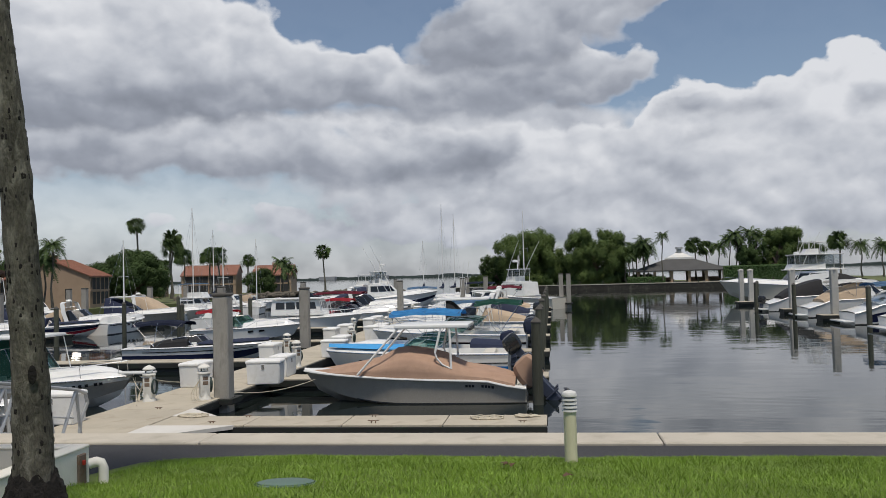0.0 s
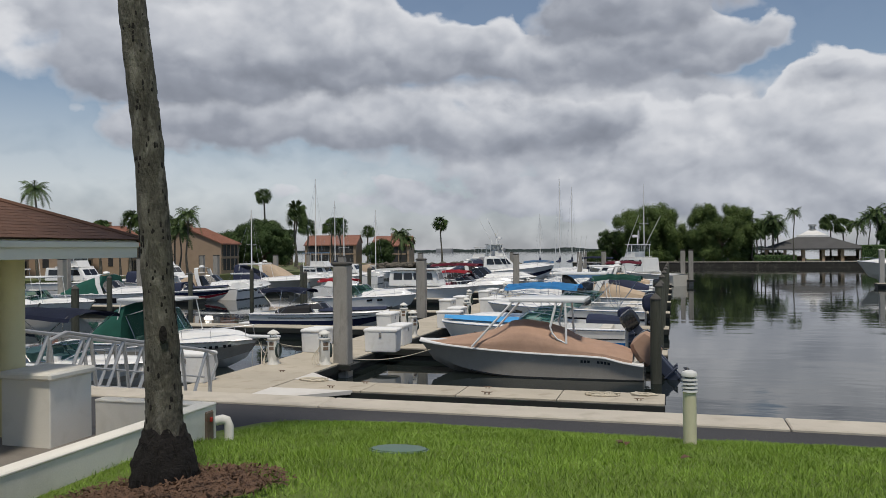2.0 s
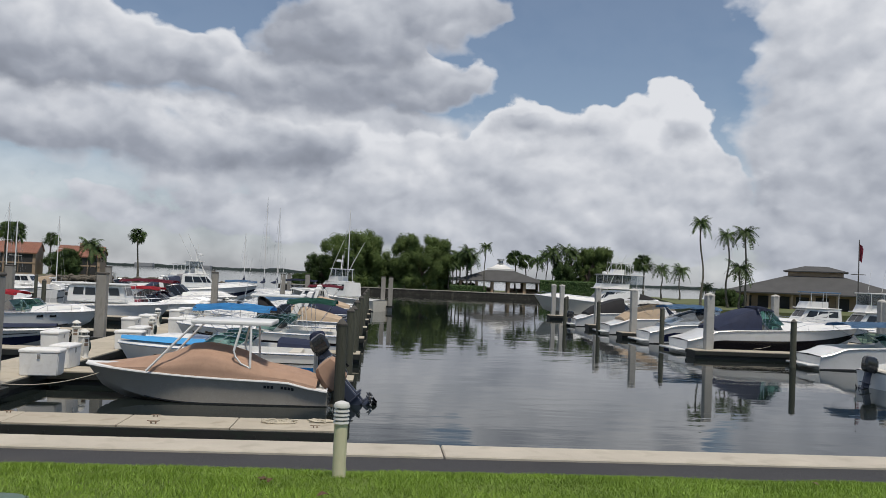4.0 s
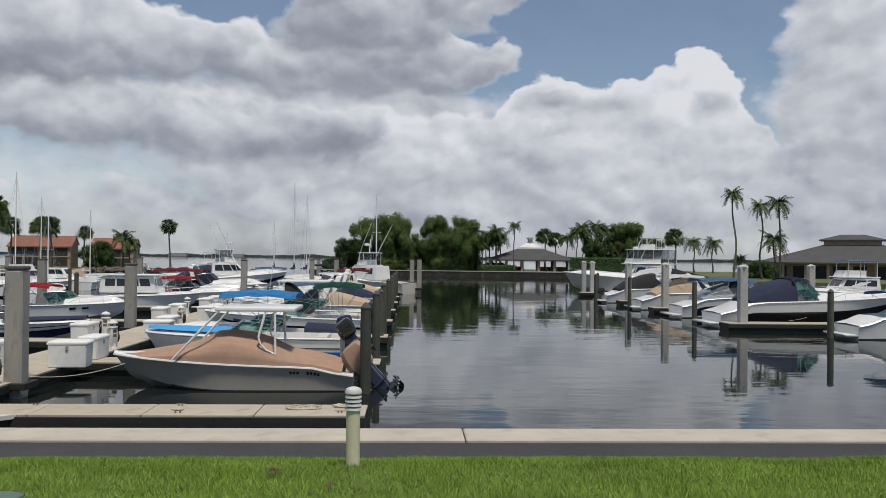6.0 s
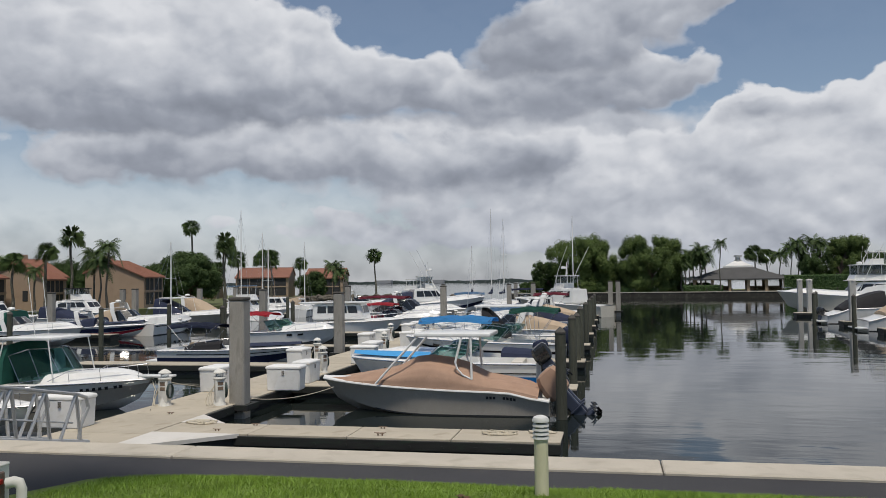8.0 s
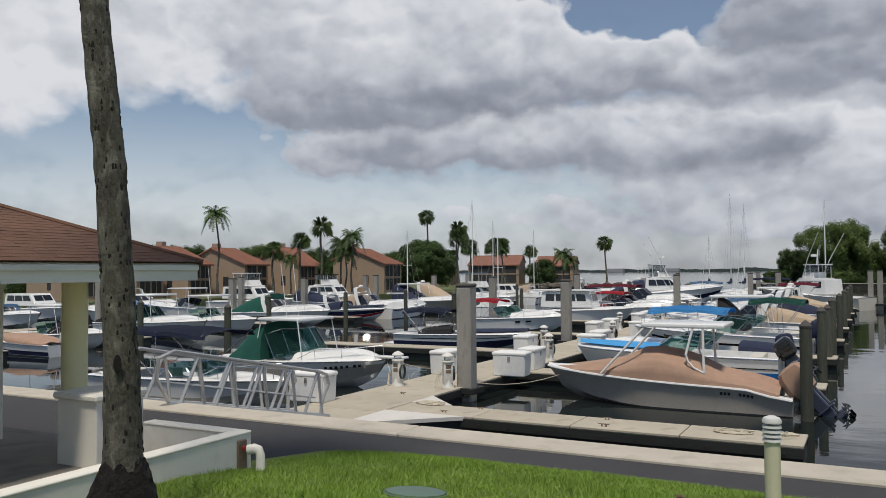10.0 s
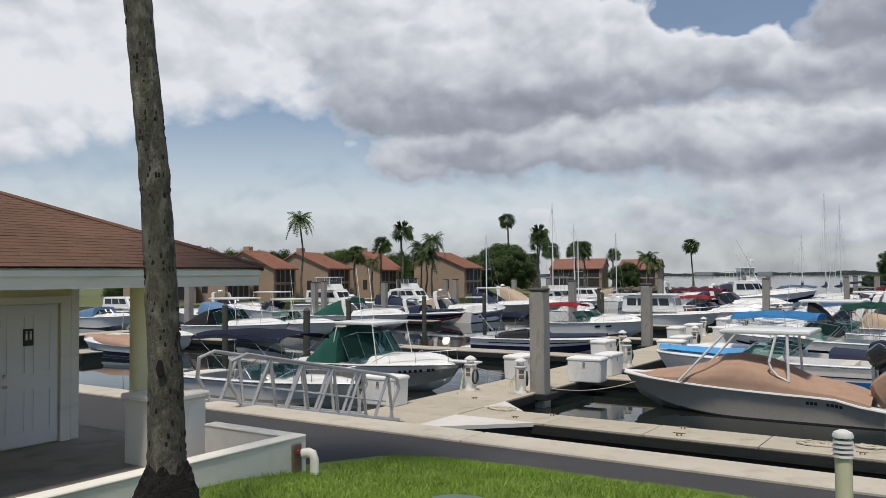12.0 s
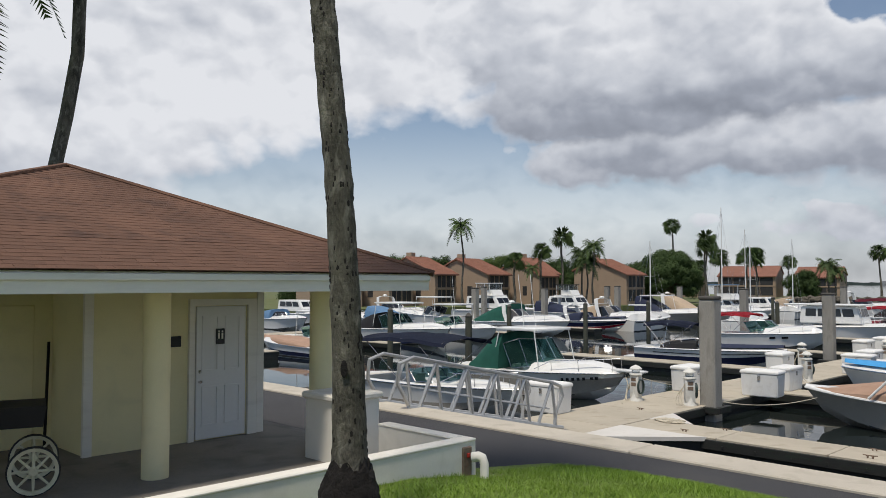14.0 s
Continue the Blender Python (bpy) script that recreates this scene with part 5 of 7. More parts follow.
bm = box(-2.12, 0.5, -1.02, 1.02, 2.62, 2.76, 0.06, 2)
for v in bm.verts:
    v.co.z += 0.09 * (1 - v.co.y ** 2) - 0.03 * (v.co.x + 0.8) ** 2
part("hardtop", bm, GEL, kw, "white moulded hardtop")
for sy in (1, -1):
    for a, c in (((0.35, 0.95, 2.62), (1.8, 1.17, 1.02)), ((-1.45, 0.95, 2.62), (-1.5, 1.12, 1.2)), ((-1.15, 0.95, 2.62), (-0.95, 1.1, 1.75))):
        part("top_support", tube(bmesh.new(), [(a[0], a[1] * sy, a[2]), (c[0], c[1] * sy, c[2])], 0.04, 8), WHITETUBE, kw)
    part("top_support", tube(bmesh.new(), [(-0.95, 1.1 * sy, 1.75), (-1.02, 1.12 * sy, 1.55), (-1.2, 1.13 * sy, 1.35), (-1.5, 1.12 * sy, 1.2)], 0.03, 8), WHITETUBE, kw)
    for i in range(8):
        if i == 3:
            continue
        s = 0.245 - 0.014 * i - (0.012 if i > 3 else 0)
        p, q = Hull(8.1, 2.55, 1.08, 0.78, dip=0.26).at(s, 0.76), Hull(8.1, 2.55, 1.08, 0.78, dip=0.26).at(s + 0.010, 0.76)
        bm = bmesh.new()
        loft(bm, [[Vector((a.x, (a.y + 0.008) * sy, a.z - 0.045)), Vector((a.x, (a.y + 0.022) * sy, a.z + 0.045))] for a in (p, q)], closed=False)
        part("badge_bar", bm, BLACKLET, kw)
boat("white bowrider with bright blue hull band and blue bow cover", at(-6.55, 33.7, 180), 7.9, 2.6, 1.3, 1.15, cock=0.52, cabin=0.10, stripe=(BLUEHULL, 0.05, 0.56, 0.0, 0.8), stripe2=(BLACKLET, 0.66, 0.7, 0.0, 0.8), windshield=(0.48, 0.6, SCREEN), bowcover=BLUECLOTH,
     outboard=(1, ENGINE, -40), rail=False)
boat("white runabout with teal band under a sky blue bimini", at(-6.9, 38.3, 180), 7.6, 2.6, 1.15, 0.9, stripe=(TEALHULL, 0.2, 0.6, 0.0, 0.7), windshield=(0.5, 0.5, SCREEN), top=("bimini", 0.25, 0.70, 2.5, 2.75, BLUECLOTH), camper=(NAVYCLOTH, 0.0, 0.2, 1.3), outboard=(1, NAVYCLOTH, -15), rail=False, antenna=1)
boat("white cruiser with dark green bimini top", at(-6.5, 44.2, 180), 8.6, 2.9, 1.45, 1.1, stripe=(BLACKHULL, 0.55, 0.66, 0.0, 0.9), windshield=(0.55, 0.6, SCREEN), top=("bimini", 0.02, 0.32, 2.4, 2.95, GREENCLOTH), cabin=0.3, ports=3, outboard=(1, NAVYCLOTH, -15))
boat("white walkaround boat with black canvas enclosure", at(-6.6, 48.0, 180), 8.6, 2.8, 1.4, 1.0, windshield=(0.5, 0.5, SCREEN), top=("hard", 0.25, 0.6, 2.2, 3.0, GEL), camper=(BLACKCLOTH, 0.38, 0.55, 2.9), outboard=(2, ENGINE, -12), antenna=2)
RIGHT = [
    (54.0, 8.5, "white cuddy boat with blue bimini", dict(top=("bimini", 0.2, 0.6, 2.4, 2.7, MIDBLUE), windshield=(0.5, 0.5, SCREEN), stripe=(NAVYHULL, 0.3, 0.6, 0, 0.9), outboard=(1, ENGINE, -10))),
    (58.2, 9.5, "white express cruiser with sand canvas", dict(camper=(SANDCLOTH, 0.03, 0.4, 2.0), windshield=(0.6, 0.7, TINT), arch=(0.35, 2.6, GEL), cabin=0.4, ports=4, platform=True)),
    (64.0, 8.6, "white runabout with burgundy cover", dict(cover=(WINECLOTH, ((0.05, 0.9), (0.2, 1.2), (0.4, 1.7), (0.55, 1.75), (0.7, 1.4), (0.98, 1.25))), rail=False, seats=False, stripe=(REDHULL, 0.2, 0.55, 0, 0.9))),
    (68.0, 10.0, "white express cruiser with navy canvas", dict(camper=(NAVYCLOTH, 0.03, 0.5, 2.5, CLEARV), windshield=(0.6, 0.7, TINT), arch=(0.35, 2.8, GEL), cabin=0.4, ports=4, platform=True)),
    (74.0, 9.5, "white centre console under red top", dict(top=("hard", 0.3, 0.6, 2.2, 2.9, GEL), outboard=(2, ENGINE, -8), windshield=(0.5, 0.4, SCREEN))),
    (78.0, 10.5, "white cruiser with hardtop and radar arch", dict(arch=(0.35, 3.0, GEL), windshield=(0.7, 0.8, TINT), cabin=0.45, ports=4, platform=True, camper=(SANDCLOTH, 0.05, 0.4, 2.2))),
    (84.0, 10.0, "white express cruiser with burgundy bimini", dict(top=("bimini", 0.15, 0.5, 2.6, 3.1, WINECLOTH), windshield=(0.6, 0.7, TINT), cabin=0.4, ports=3, stripe=(NAVYHULL, 0.4, 0.6, 0, 0.95))),
    (88.0, 10.5, "white sport cruiser with black windows", dict(house=((0.3, 0.62, 2.5, 1.3, 2.6, 0.8, 0.3, GEL, 3),), cabin=0.3, platform=True)),
]
for y, L, lab, kw_ in RIGHT:
    boat(lab, at(-2.4 - L / 2, y, 180), L, L * 0.31, L * 0.132, L * 0.1, group="boats on the main dock", **kw_)
boat("white sportfishing yacht with enclosed flybridge at the dock end", at(-5.5, 100.5, 150), 13.0, 4.3, 2.2, 1.3, hull=CREAM, cock=0.4, cabin=0.3, house=((0.3, 0.66, 3.6, 1.6, 3.3, 1.2, 0.1, GEL, 3),), fly=((0.36, 0.56, 2.7, 3.4, 4.9, GEL, True),), seats=False, name="yacht", category="yacht", antenna=2)
# left of the walkway
# grey lower band: shadow on the white hull side put into its colour
boat("white walkaround fishing boat with dark green canvas and hardtop", at(-20.1, 27.35, -2), 8.4, 2.85, 1.12, 0.85, hull=GEL, cock=0.55, cabin=0.30, stripe=(GREYHULL, 0.0, 0.70, 0.0, 1.0), windshield=(0.95, 0.62, SCREEN), top=("hard", 0.34, 0.60, 2.3, 2.62, GEL), camper=(GREENCLOTH, 0.16, 0.37, 2.42), reg=True, name="fishing_boat", antenna=2, pulpit=0.85)
boat("white deck boat under a navy bimini top", at(-20.6, 22.0, 0), 8.2, 2.6, 0.95, 0.8, cock=0.6, cabin=0.08, top=("bimini", 0.14, 0.70, 2.5, 2.5, NAVYCLOTH), windshield=(0.5, 0.5, SCREEN), stripe=(GREYHULL, 0.0, 0.3, 0.0, 0.95), rail=True)
boat("white and navy bowrider with navy cockpit cover", at(-20.3, 42.6, 0), 8.2, 2.6, 1.0, 0.8, cock=0.5, cabin=0.08, stripe=(NAVYHULL, 0.0, 0.55, 0.0, 1.0), stripe2=(BLACKLET, 0.72, 0.78, 0.15, 0.9), camper=(BLACKCLOTH, 0.2, 0.46, 1.4), windshield=(0.5, 0.45, TINT), bowcover=NAVYCLOTH, rail=False, top=("bimini", 0.05, 0.42, 1.7, 2.25, NAVYCLOTH), platform=True)
boat("white cuddy cruiser with small red bimini", at(-23.2, 57.0, 0), 8.0, 2.8, 1.15, 0.85, cock=0.5, cabin=0.35, windshield=(0.55, 0.6, SCREEN), top=("bimini", 0.05, 0.38, 2.3, 2.3, REDCLOTH), ports=2)
boat("white trawler with a long windowed cabin", at(-22.0, 67.5, 0), 10.0, 3.4, 1.3, 0.95, cock=0.25, cabin=0.1, house=((0.22, 0.68, 2.7, 1.3, 2.65, 0.4, 0.1, GEL, 4),), top=("hard", 0.1, 0.68, 2.8, 2.78, GEL), seats=False, name="trawler", ports=0)
LEFT = [
    (76.5, 9.0, "white cruiser with low red bimini and burgundy cockpit cover", dict(camper=(WINECLOTH, 0.02, 0.3, 1.3), windshield=(0.55, 0.6, TINT), cabin=0.3, top=("bimini", 0.15, 0.48, 2.3, 2.4, REDCLOTH))),
    (80.5, 10.0, "white sport boat with burgundy bimini", dict(top=("bimini", 0.05, 0.55, 2.8, 3.0, WINECLOTH), windshield=(0.6, 0.7, TINT), cabin=0.3, stripe=(NAVYHULL, 0.2, 0.55, 0, 1))),
    (88.5, 11.0, "white express cruiser with black glass", dict(windshield=(0.8, 0.9, TINT), arch=(0.3, 3.2, GEL), cabin=0.5, ports=4, camper=(BLACKCLOTH, 0.05, 0.35, 2.7))),
]
for y, L, lab, kw_ in LEFT:
    boat(lab, at(-15.4 - L / 2, y, 0), L, L * 0.31, L * 0.125, L * 0.095, group="boats on the main dock", **kw_)
boat("large white convertible yacht with navy canvas and tower", at(-22, 101, 25), 14.0, 4.5, 2.4, 1.5, cock=0.35, cabin=0.4, house=((0.3, 0.64, 3.8, 1.9, 3.5, 1.6, 0.2, GEL, 3),), fly=((0.36, 0.54, 2.7, 3.6, 5.1, GEL, True),), camper=(NAVYCLOTH, 0.02, 0.3, 3.2), seats=False, name="yacht", category="yacht", antenna=2, stripe=(NAVYHULL, 0.3, 0.6, 0, 1))
# next row
ROWC = [
    (30.0, 6.6, 180, "small white boat with tan cover and white outboard", dict(cover=(TANCLOTH, ((0.06, 0.8), (0.3, 1.1), (0.5, 1.2), (0.98, 1.1))), seats=False, rail=False, stripe=(NAVYHULL, 0.1, 0.45, 0, 1), outboard=(1, ENGINEW, -5))),
    (33.5, 8.0, 0, "white boat with pale hardtop and black canvas", dict(top=("hard", 0.3, 0.6, 2.3, 2.6, GEL), windshield=(0.6, 0.5, SCREEN), camper=(BLACKCLOTH, 0.5, 0.7, 2.0))),
    (41.5, 10.0, 0, "white cruiser with grey canvas and hardtop", dict(top=("hard", 0.32, 0.6, 2.6, 3.0, GEL), camper=(BLACKCLOTH, 0.05, 0.32, 2.2), windshield=(0.8, 0.7, SCREEN), cabin=0.3, stripe=(NAVYHULL, 0.0, 0.35, 0, 1))),
    (46.5, 8.8, 0, "white walkaround boat with hardtop", dict(top=("hard", 0.35, 0.6, 2.4, 2.8, GEL), windshield=(0.7, 0.6, SCREEN), cabin=0.2, antenna=1)),
    (55.5, 10.5, 0, "white express cruiser with dark green canvas and black glass", dict(camper=(GREENCLOTH, 0.08, 0.45, 2.6), arch=(0.42, 2.7, GEL), windshield=(0.65, 0.8, TINT), cabin=0.4, stripe=(BLACKHULL, 0.35, 0.72, 0.0, 0.6), platform=True)),
    (64.0, 8.6, 0, "red and white sport boat with navy cover", dict(camper=(NAVYCLOTH, 0.1, 0.5, 1.7), windshield=(0.5, 0.5, TINT), stripe=(REDHULL, 0.1, 0.42, 0.0, 1.0), stripe2=(NAVYHULL, 0.45, 0.85, 0, 1), rail=False, bowcover=NAVYCLOTH, arch=(0.3, 2.3, GEL))),
    (70.0, 10.0, 0, "white express cruiser with tall arch", dict(arch=(0.35, 2.9, GEL), windshield=(0.7, 0.8, TINT), cabin=0.4, ports=3, camper=(SANDCLOTH, 0.05, 0.35, 2.3))),
    (80.0, 11.0, 0, "grey hulled cruiser with steep navy canvas", dict(hull=GREYHULL, camper=(NAVYCLOTH, 0.55, 0.25, 3.0), cabin=0.3, windshield=(0.6, 0.6, TINT), rail=True, top=("hard", 0.3, 0.55, 2.6, 3.1, GEL))),
    (85.0, 11.0, 0, "cream cruiser with sand coloured canvas", dict(hull=CREAM, camper=(SANDCLOTH, 0.6, 0.3, 3.0), cabin=0.3, windshield=(0.6, 0.6, TINT), arch=(0.3, 3.2, GEL))),
    (95.0, 10.0, 0, "white cruiser with blue canvas top", dict(fly=((0.25, 0.6, 2.6, 2.5, 4.2, MIDBLUE, False),), house=((0.25, 0.62, 2.7, 1.3, 2.5, 0.8, 0.2, GEL, 3),), seats=False)),
    (105.0, 10.0, 0, "white motor cruiser with dark windows", dict(house=((0.25, 0.62, 2.7, 1.3, 2.6, 0.8, 0.2, GEL, 3),), seats=False)),
]
for y, L, rz, lab, kw_ in ROWC:
    boat(lab, at(-39.2 - L / 2 + (0.8 if y < 31 else 0), y, rz), L, L * 0.31, L * 0.125, L * 0.095, group="boats in the next row", **kw_)
FARB = [
    (-60.5, 52, 180, 9.5, "white cruiser with blue cover", dict(camper=(MIDBLUE, 0.1, 0.45, 2.2), windshield=(0.6, 0.6, TINT), cabin=0.3)),
    (-60.5, 60, 180, 10, "white boat with hardtop", dict(top=("hard", 0.3, 0.6, 2.6, 3.0, GEL), windshield=(0.6, 0.6, TINT), cabin=0.3)),
    (-62, 72, 0, 11.5, "white flybridge sedan with clear enclosure", dict(house=((0.2, 0.66, 3.0, 1.5, 2.9, 1.0, 0.1, GEL, 3),), fly=((0.3, 0.56, 2.5, 3.0, 4.4, GEL, True),), seats=False)),
    (-60, 78, 180, 9.5, "white sport boat with navy canvas", dict(camper=(NAVYCLOTH, 0.05, 0.5, 2.3), windshield=(0.6, 0.6, TINT), arch=(0.3, 2.7, GEL))),
    (-60, 84.5, 0, 11.5, "white flybridge cruiser with dark canvas bridge", dict(house=((0.25, 0.66, 3.0, 1.5, 2.8, 1.0, 0.1, GEL, 3),), fly=((0.32, 0.56, 2.4, 2.9, 4.2, BLACKCLOTH, True),), seats=False)),
    (-68, 62, 0, 10, "white express cruiser on the inner dock", dict(windshield=(0.6, 0.7, TINT), arch=(0.3, 2.9, GEL), cabin=0.4)),
    (-72, 52, 0, 10, "white cruiser with small flybridge", dict(house=((0.2, 0.66, 2.9, 1.4, 2.6, 1.0, 0.1, GEL, 3),), seats=False)),
    (-66, 45, 0, 9, "white runabout with blue cover", dict(camper=(MIDBLUE, 0.05, 0.5, 1.9), windshield=(0.5, 0.5, TINT))),
    (-34, 112, 0, 11, "white motor yacht with radar arch", dict(windshield=(0.7, 0.8, TINT), arch=(0.3, 3.2, GEL), cabin=0.5)),
    (-30, 120, 180, 12, "white sportfisher with dark windows", dict(house=((0.25, 0.66, 3.0, 1.6, 3.0, 1.0, 0.1, GEL, 3),), fly=((0.25, 0.55, 2.6, 3.2, 4.8, GEL, False),), seats=False)),
    (-45, 115, 0, 10, "white cruiser with tan canvas", dict(camper=(SANDCLOTH, 0.05, 0.5, 2.4), windshield=(0.6, 0.6, TINT), cabin=0.3)),
    (-12, 112, 180, 11, "white cruiser with navy bimini", dict(top=("bimini", 0.2, 0.6, 2.8, 3.3, NAVYCLOTH), windshield=(0.6, 0.7, TINT), cabin=0.4)),
    (-8, 119, 180, 11, "white cruiser with black canvas", dict(camper=(BLACKCLOTH, 0.05, 0.5, 2.8), windshield=(0.6, 0.7, TINT), cabin=0.4)),
    (-17, 106, 10, 10, "white boat with blue bimini", dict(top=("bimini", 0.2, 0.6, 2.6, 2.9, MIDBLUE), windshield=(0.6, 0.6, TINT))),
]
for x, y, rz, L, lab, kw_ in FARB:
    boat(lab, at(x, y, rz), L, L * 0.31, L * 0.132, L * 0.1, group="boats on the far docks", **kw_)
for x, y, mh_, rz, cv in ((-42.2, 88.0, 13.1, 90, None), (-45.5, 101, 11.3, 80, NAVYCLOTH), (-40.3, 103.5, 10.0, 100, None), (-40.4, 69.5, 8.5, 90, None), (-17.8, 124.5, 15.6, 90, NAVYCLOTH), (-16.2, 126.5, 14.2, 85, NAVYCLOTH), (-20.8, 124, 9.9, 90, NAVYCLOTH), (-4.4, 106.0, 12.7, 90, NAVYCLOTH), (-33, 75, 8.0, 90, None)):
    sailboat("white sailboat with bare mast and stays", at(x, y, rz), 8.5, 2.7, mh_, cv)
# across the channel
boat("white express cruiser with navy canvas and black hull band", at(27.2, 55.0, 0), 13.0, 3.9, 2.05, 1.6, cock=0.52, cabin=0.3, dip=0.75, stripe=(BLACKHULL, 0.2, 0.60, 0.14, 1.0), camper=(NAVYCLOTH, 0.16, 0.40, 3.2), windshield=(1.1, 1.0, SCREEN), top=("bimini", 0.38, 0.47, 3.2, 3.25, NAVYCLOTH), platform=True, rail=True)
boat("white express cruiser with faded blue top and blue hull flash", at(26.5, 62.6, 0), 11.5, 3.6, 1.9, 1.45, cock=0.52, cabin=0.35, dip=0.6, stripe=(NAVYHULL, 0.15, 0.62, 0.1, 0.5), camper=(CLEARV, 0.14, 0.46, 2.85), top=("bimini", 0.13, 0.5, 3.2, 3.0, MIDBLUE), windshield=(0.95, 0.9, TINT), arch=(0.47, 2.9, GEL), platform=True)
boat("white cruiser with tan camper canvas", at(25.8, 71.8, 0), 11.0, 3.5, 1.85, 1.4, cock=0.52, cabin=0.35, dip=0.6, camper=(SANDCLOTH, 0.12, 0.46, 2.85), top=("bimini", 0.2, 0.52, 3.1, 3.05, GEL), windshield=(0.85, 0.9, TINT), arch=(0.44, 3.0, GEL), platform=True)
boat("white cruiser with black canvas enclosure", at(25.4, 82.5, 0), 11.0, 3.5, 1.8, 1.35, cock=0.5, cabin=0.35, dip=0.6, camper=(BLACKCLOTH, 0.12, 0.46, 3.0), windshield=(0.85, 0.9, TINT), platform=True, outboard=(1, ENGINE, -8))
boat("large cream sportfishing yacht with tuna tower", at(29.0, 104.0, 180), 18.0, 5.2, 2.7, 1.6, hull=CREAM, cock=0.35, cabin=0.45, house=((0.25, 0.6, 4.3, 1.9, 3.7, 1.6, 0.1, GEL, 3),), fly=((0.2, 0.56, 3.8, 3.9, 5.7, GEL, True), (0.3, 0.46, 2.4, 5.75, 7.2, GEL, False)), camper=(BLACKCLOTH, 0.02, 0.26, 3.4), seats=False, name="yacht", category="yacht", antenna=2)
boat("white centre console with a charcoal outboard motor", at(28.0, 37.4, 2), 8.8, 2.9, 1.35, 1.05, cock=0.62, cabin=0.06, dip=0.3, outboard=(1, ENGINE, -12), top=("hard", 0.35, 0.62, 2.3, 2.7, GEL), windshield=(0.5, 0.5, SCREEN), boot=False, name="fishing_boat")
boat("white cuddy boat under a blue bimini top", at(30.0, 46.6, 0), 9.0, 3.0, 1.6, 1.25, cock=0.55, cabin=0.2, dip=0.5, top=("bimini", 0.2, 0.75, 2.8, 2.75, MIDBLUE), windshield=(0.55, 0.6, SCREEN), platform=True)
BACK = [
    (43.5, 60.5, 11.0, "white flybridge cruiser with clear enclosure", dict(house=((0.25, 0.66, 3.0, 1.4, 2.8, 1.0, 0.1, GEL, 3),), fly=((0.25, 0.62, 2.8, 2.9, 4.7, GEL, True),), seats=False, antenna=2)),
    (44.5, 53.5, 11.5, "white sedan cruiser with raked windshield", dict(house=((0.22, 0.66, 3.1, 1.4, 3.0, 1.3, 0.1, GEL, 3),), fly=((0.25, 0.55, 2.7, 3.1, 4.3, GEL, False),), seats=False)),
    (45.0, 46.5, 12.0, "white cruiser with navy side windows and arch", dict(house=((0.2, 0.66, 3.2, 1.5, 3.3, 1.4, 0.3, NAVYCLOTH, 0),), top=("hard", 0.18, 0.6, 3.2, 3.45, GEL), arch=(0.3, 4.0, GEL), seats=False)),
    (44.0, 70.0, 11.0, "white flybridge boat with radar mast", dict(house=((0.25, 0.66, 3.0, 1.4, 2.8, 1.0, 0.1, GEL, 3),), fly=((0.25, 0.6, 2.7, 2.9, 4.6, GEL, True),), seats=False, antenna=2)),
    (44.0, 80.0, 11.0, "white motor cruiser with flybridge canvas", dict(house=((0.25, 0.66, 3.0, 1.4, 2.8, 1.0, 0.1, GEL, 3),), fly=((0.25, 0.6, 2.7, 2.9, 4.5, MIDBLUE, False),), seats=False)),
    (43.0, 38.0, 11.0, "white express cruiser with hardtop", dict(windshield=(0.9, 0.9, SCREEN), top=("hard", 0.25, 0.55, 2.9, 3.6, GEL), cabin=0.4, antenna=1)),
]
for x, y, L, lab, kw_ in BACK:
    boat(lab, at(x, y, 180), L, L * 0.32, L * 0.145, L * 0.11, group="boats behind the channel dock", **kw_)


# radar masts and outriggers on the yachts at the dock end
for yacht in [o for o in bpy.data.objects if o.parent is None and o.name.startswith("yacht")]:
    for sy in (1, -1):
        part("outrigger", tube(bmesh.new(), [(0.4, 1.7 * sy, 2.4), (-0.9, 2.1 * sy, 5.6), (-2.4, 2.4 * sy, 8.4)], [0.045, 0.035, 0.02], 6), WHITETUBE, yacht)
    part("radar_mast", tube(bmesh.new(), [(-0.6, 0, 4.8), (-0.75, 0, 6.6)], [0.07, 0.05], 6), WHITETUBE, yacht)
    part("radar_dome", lathe([(0.02, 5.75), (0.3, 5.78), (0.34, 5.9), (0.3, 6.05), (0.05, 6.1)], 14), GEL, yacht, "white radar dome").matrix_basis = Matrix.Translation((-0.25, 0, 0))


# ---- palms and trees ----
def frond_rows(rnd, base, az, length, droop, rise, width, leaflets):
    """Leaflets of one feather frond as quads: vertices and faces."""
    d = Vector((math.cos(az), math.sin(az), 0))
    side = Vector((-math.sin(az), math.cos(az), 0))
    verts, faces = [], []
    pts = []
    for i in range(leaflets + 1):
        t = i / leaflets
        pts.append(Vector(base) + d * length * (t - 0.12 * t * t) + Vector((0, 0, length * (rise * t - droop * t * t))))
    for i in range(leaflets):
        t = (i + 0.5) / leaflets
        p, q = pts[i], pts[i + 1]
        w = width * math.sin(math.pi * min(1, 0.12 + t * 0.86)) ** 0.6
        for sgn in (1, -1):
            tip = p.lerp(q, 0.5) + side * sgn * w + d * w * 0.35 - Vector((0, 0, w * rnd.uniform(0.3, 0.75)))
            k = len(verts)
            verts += [p, q.lerp(p, 0.15), tip]
            faces.append((k, k + 1, k + 2))
        k = len(verts)
        r = 0.02 * (1 - t) + 0.006
        verts += [p + side * r, p - side * r, q - side * r, q + side * r]
        faces.append((k, k + 1, k + 2, k + 3))
    return verts, faces


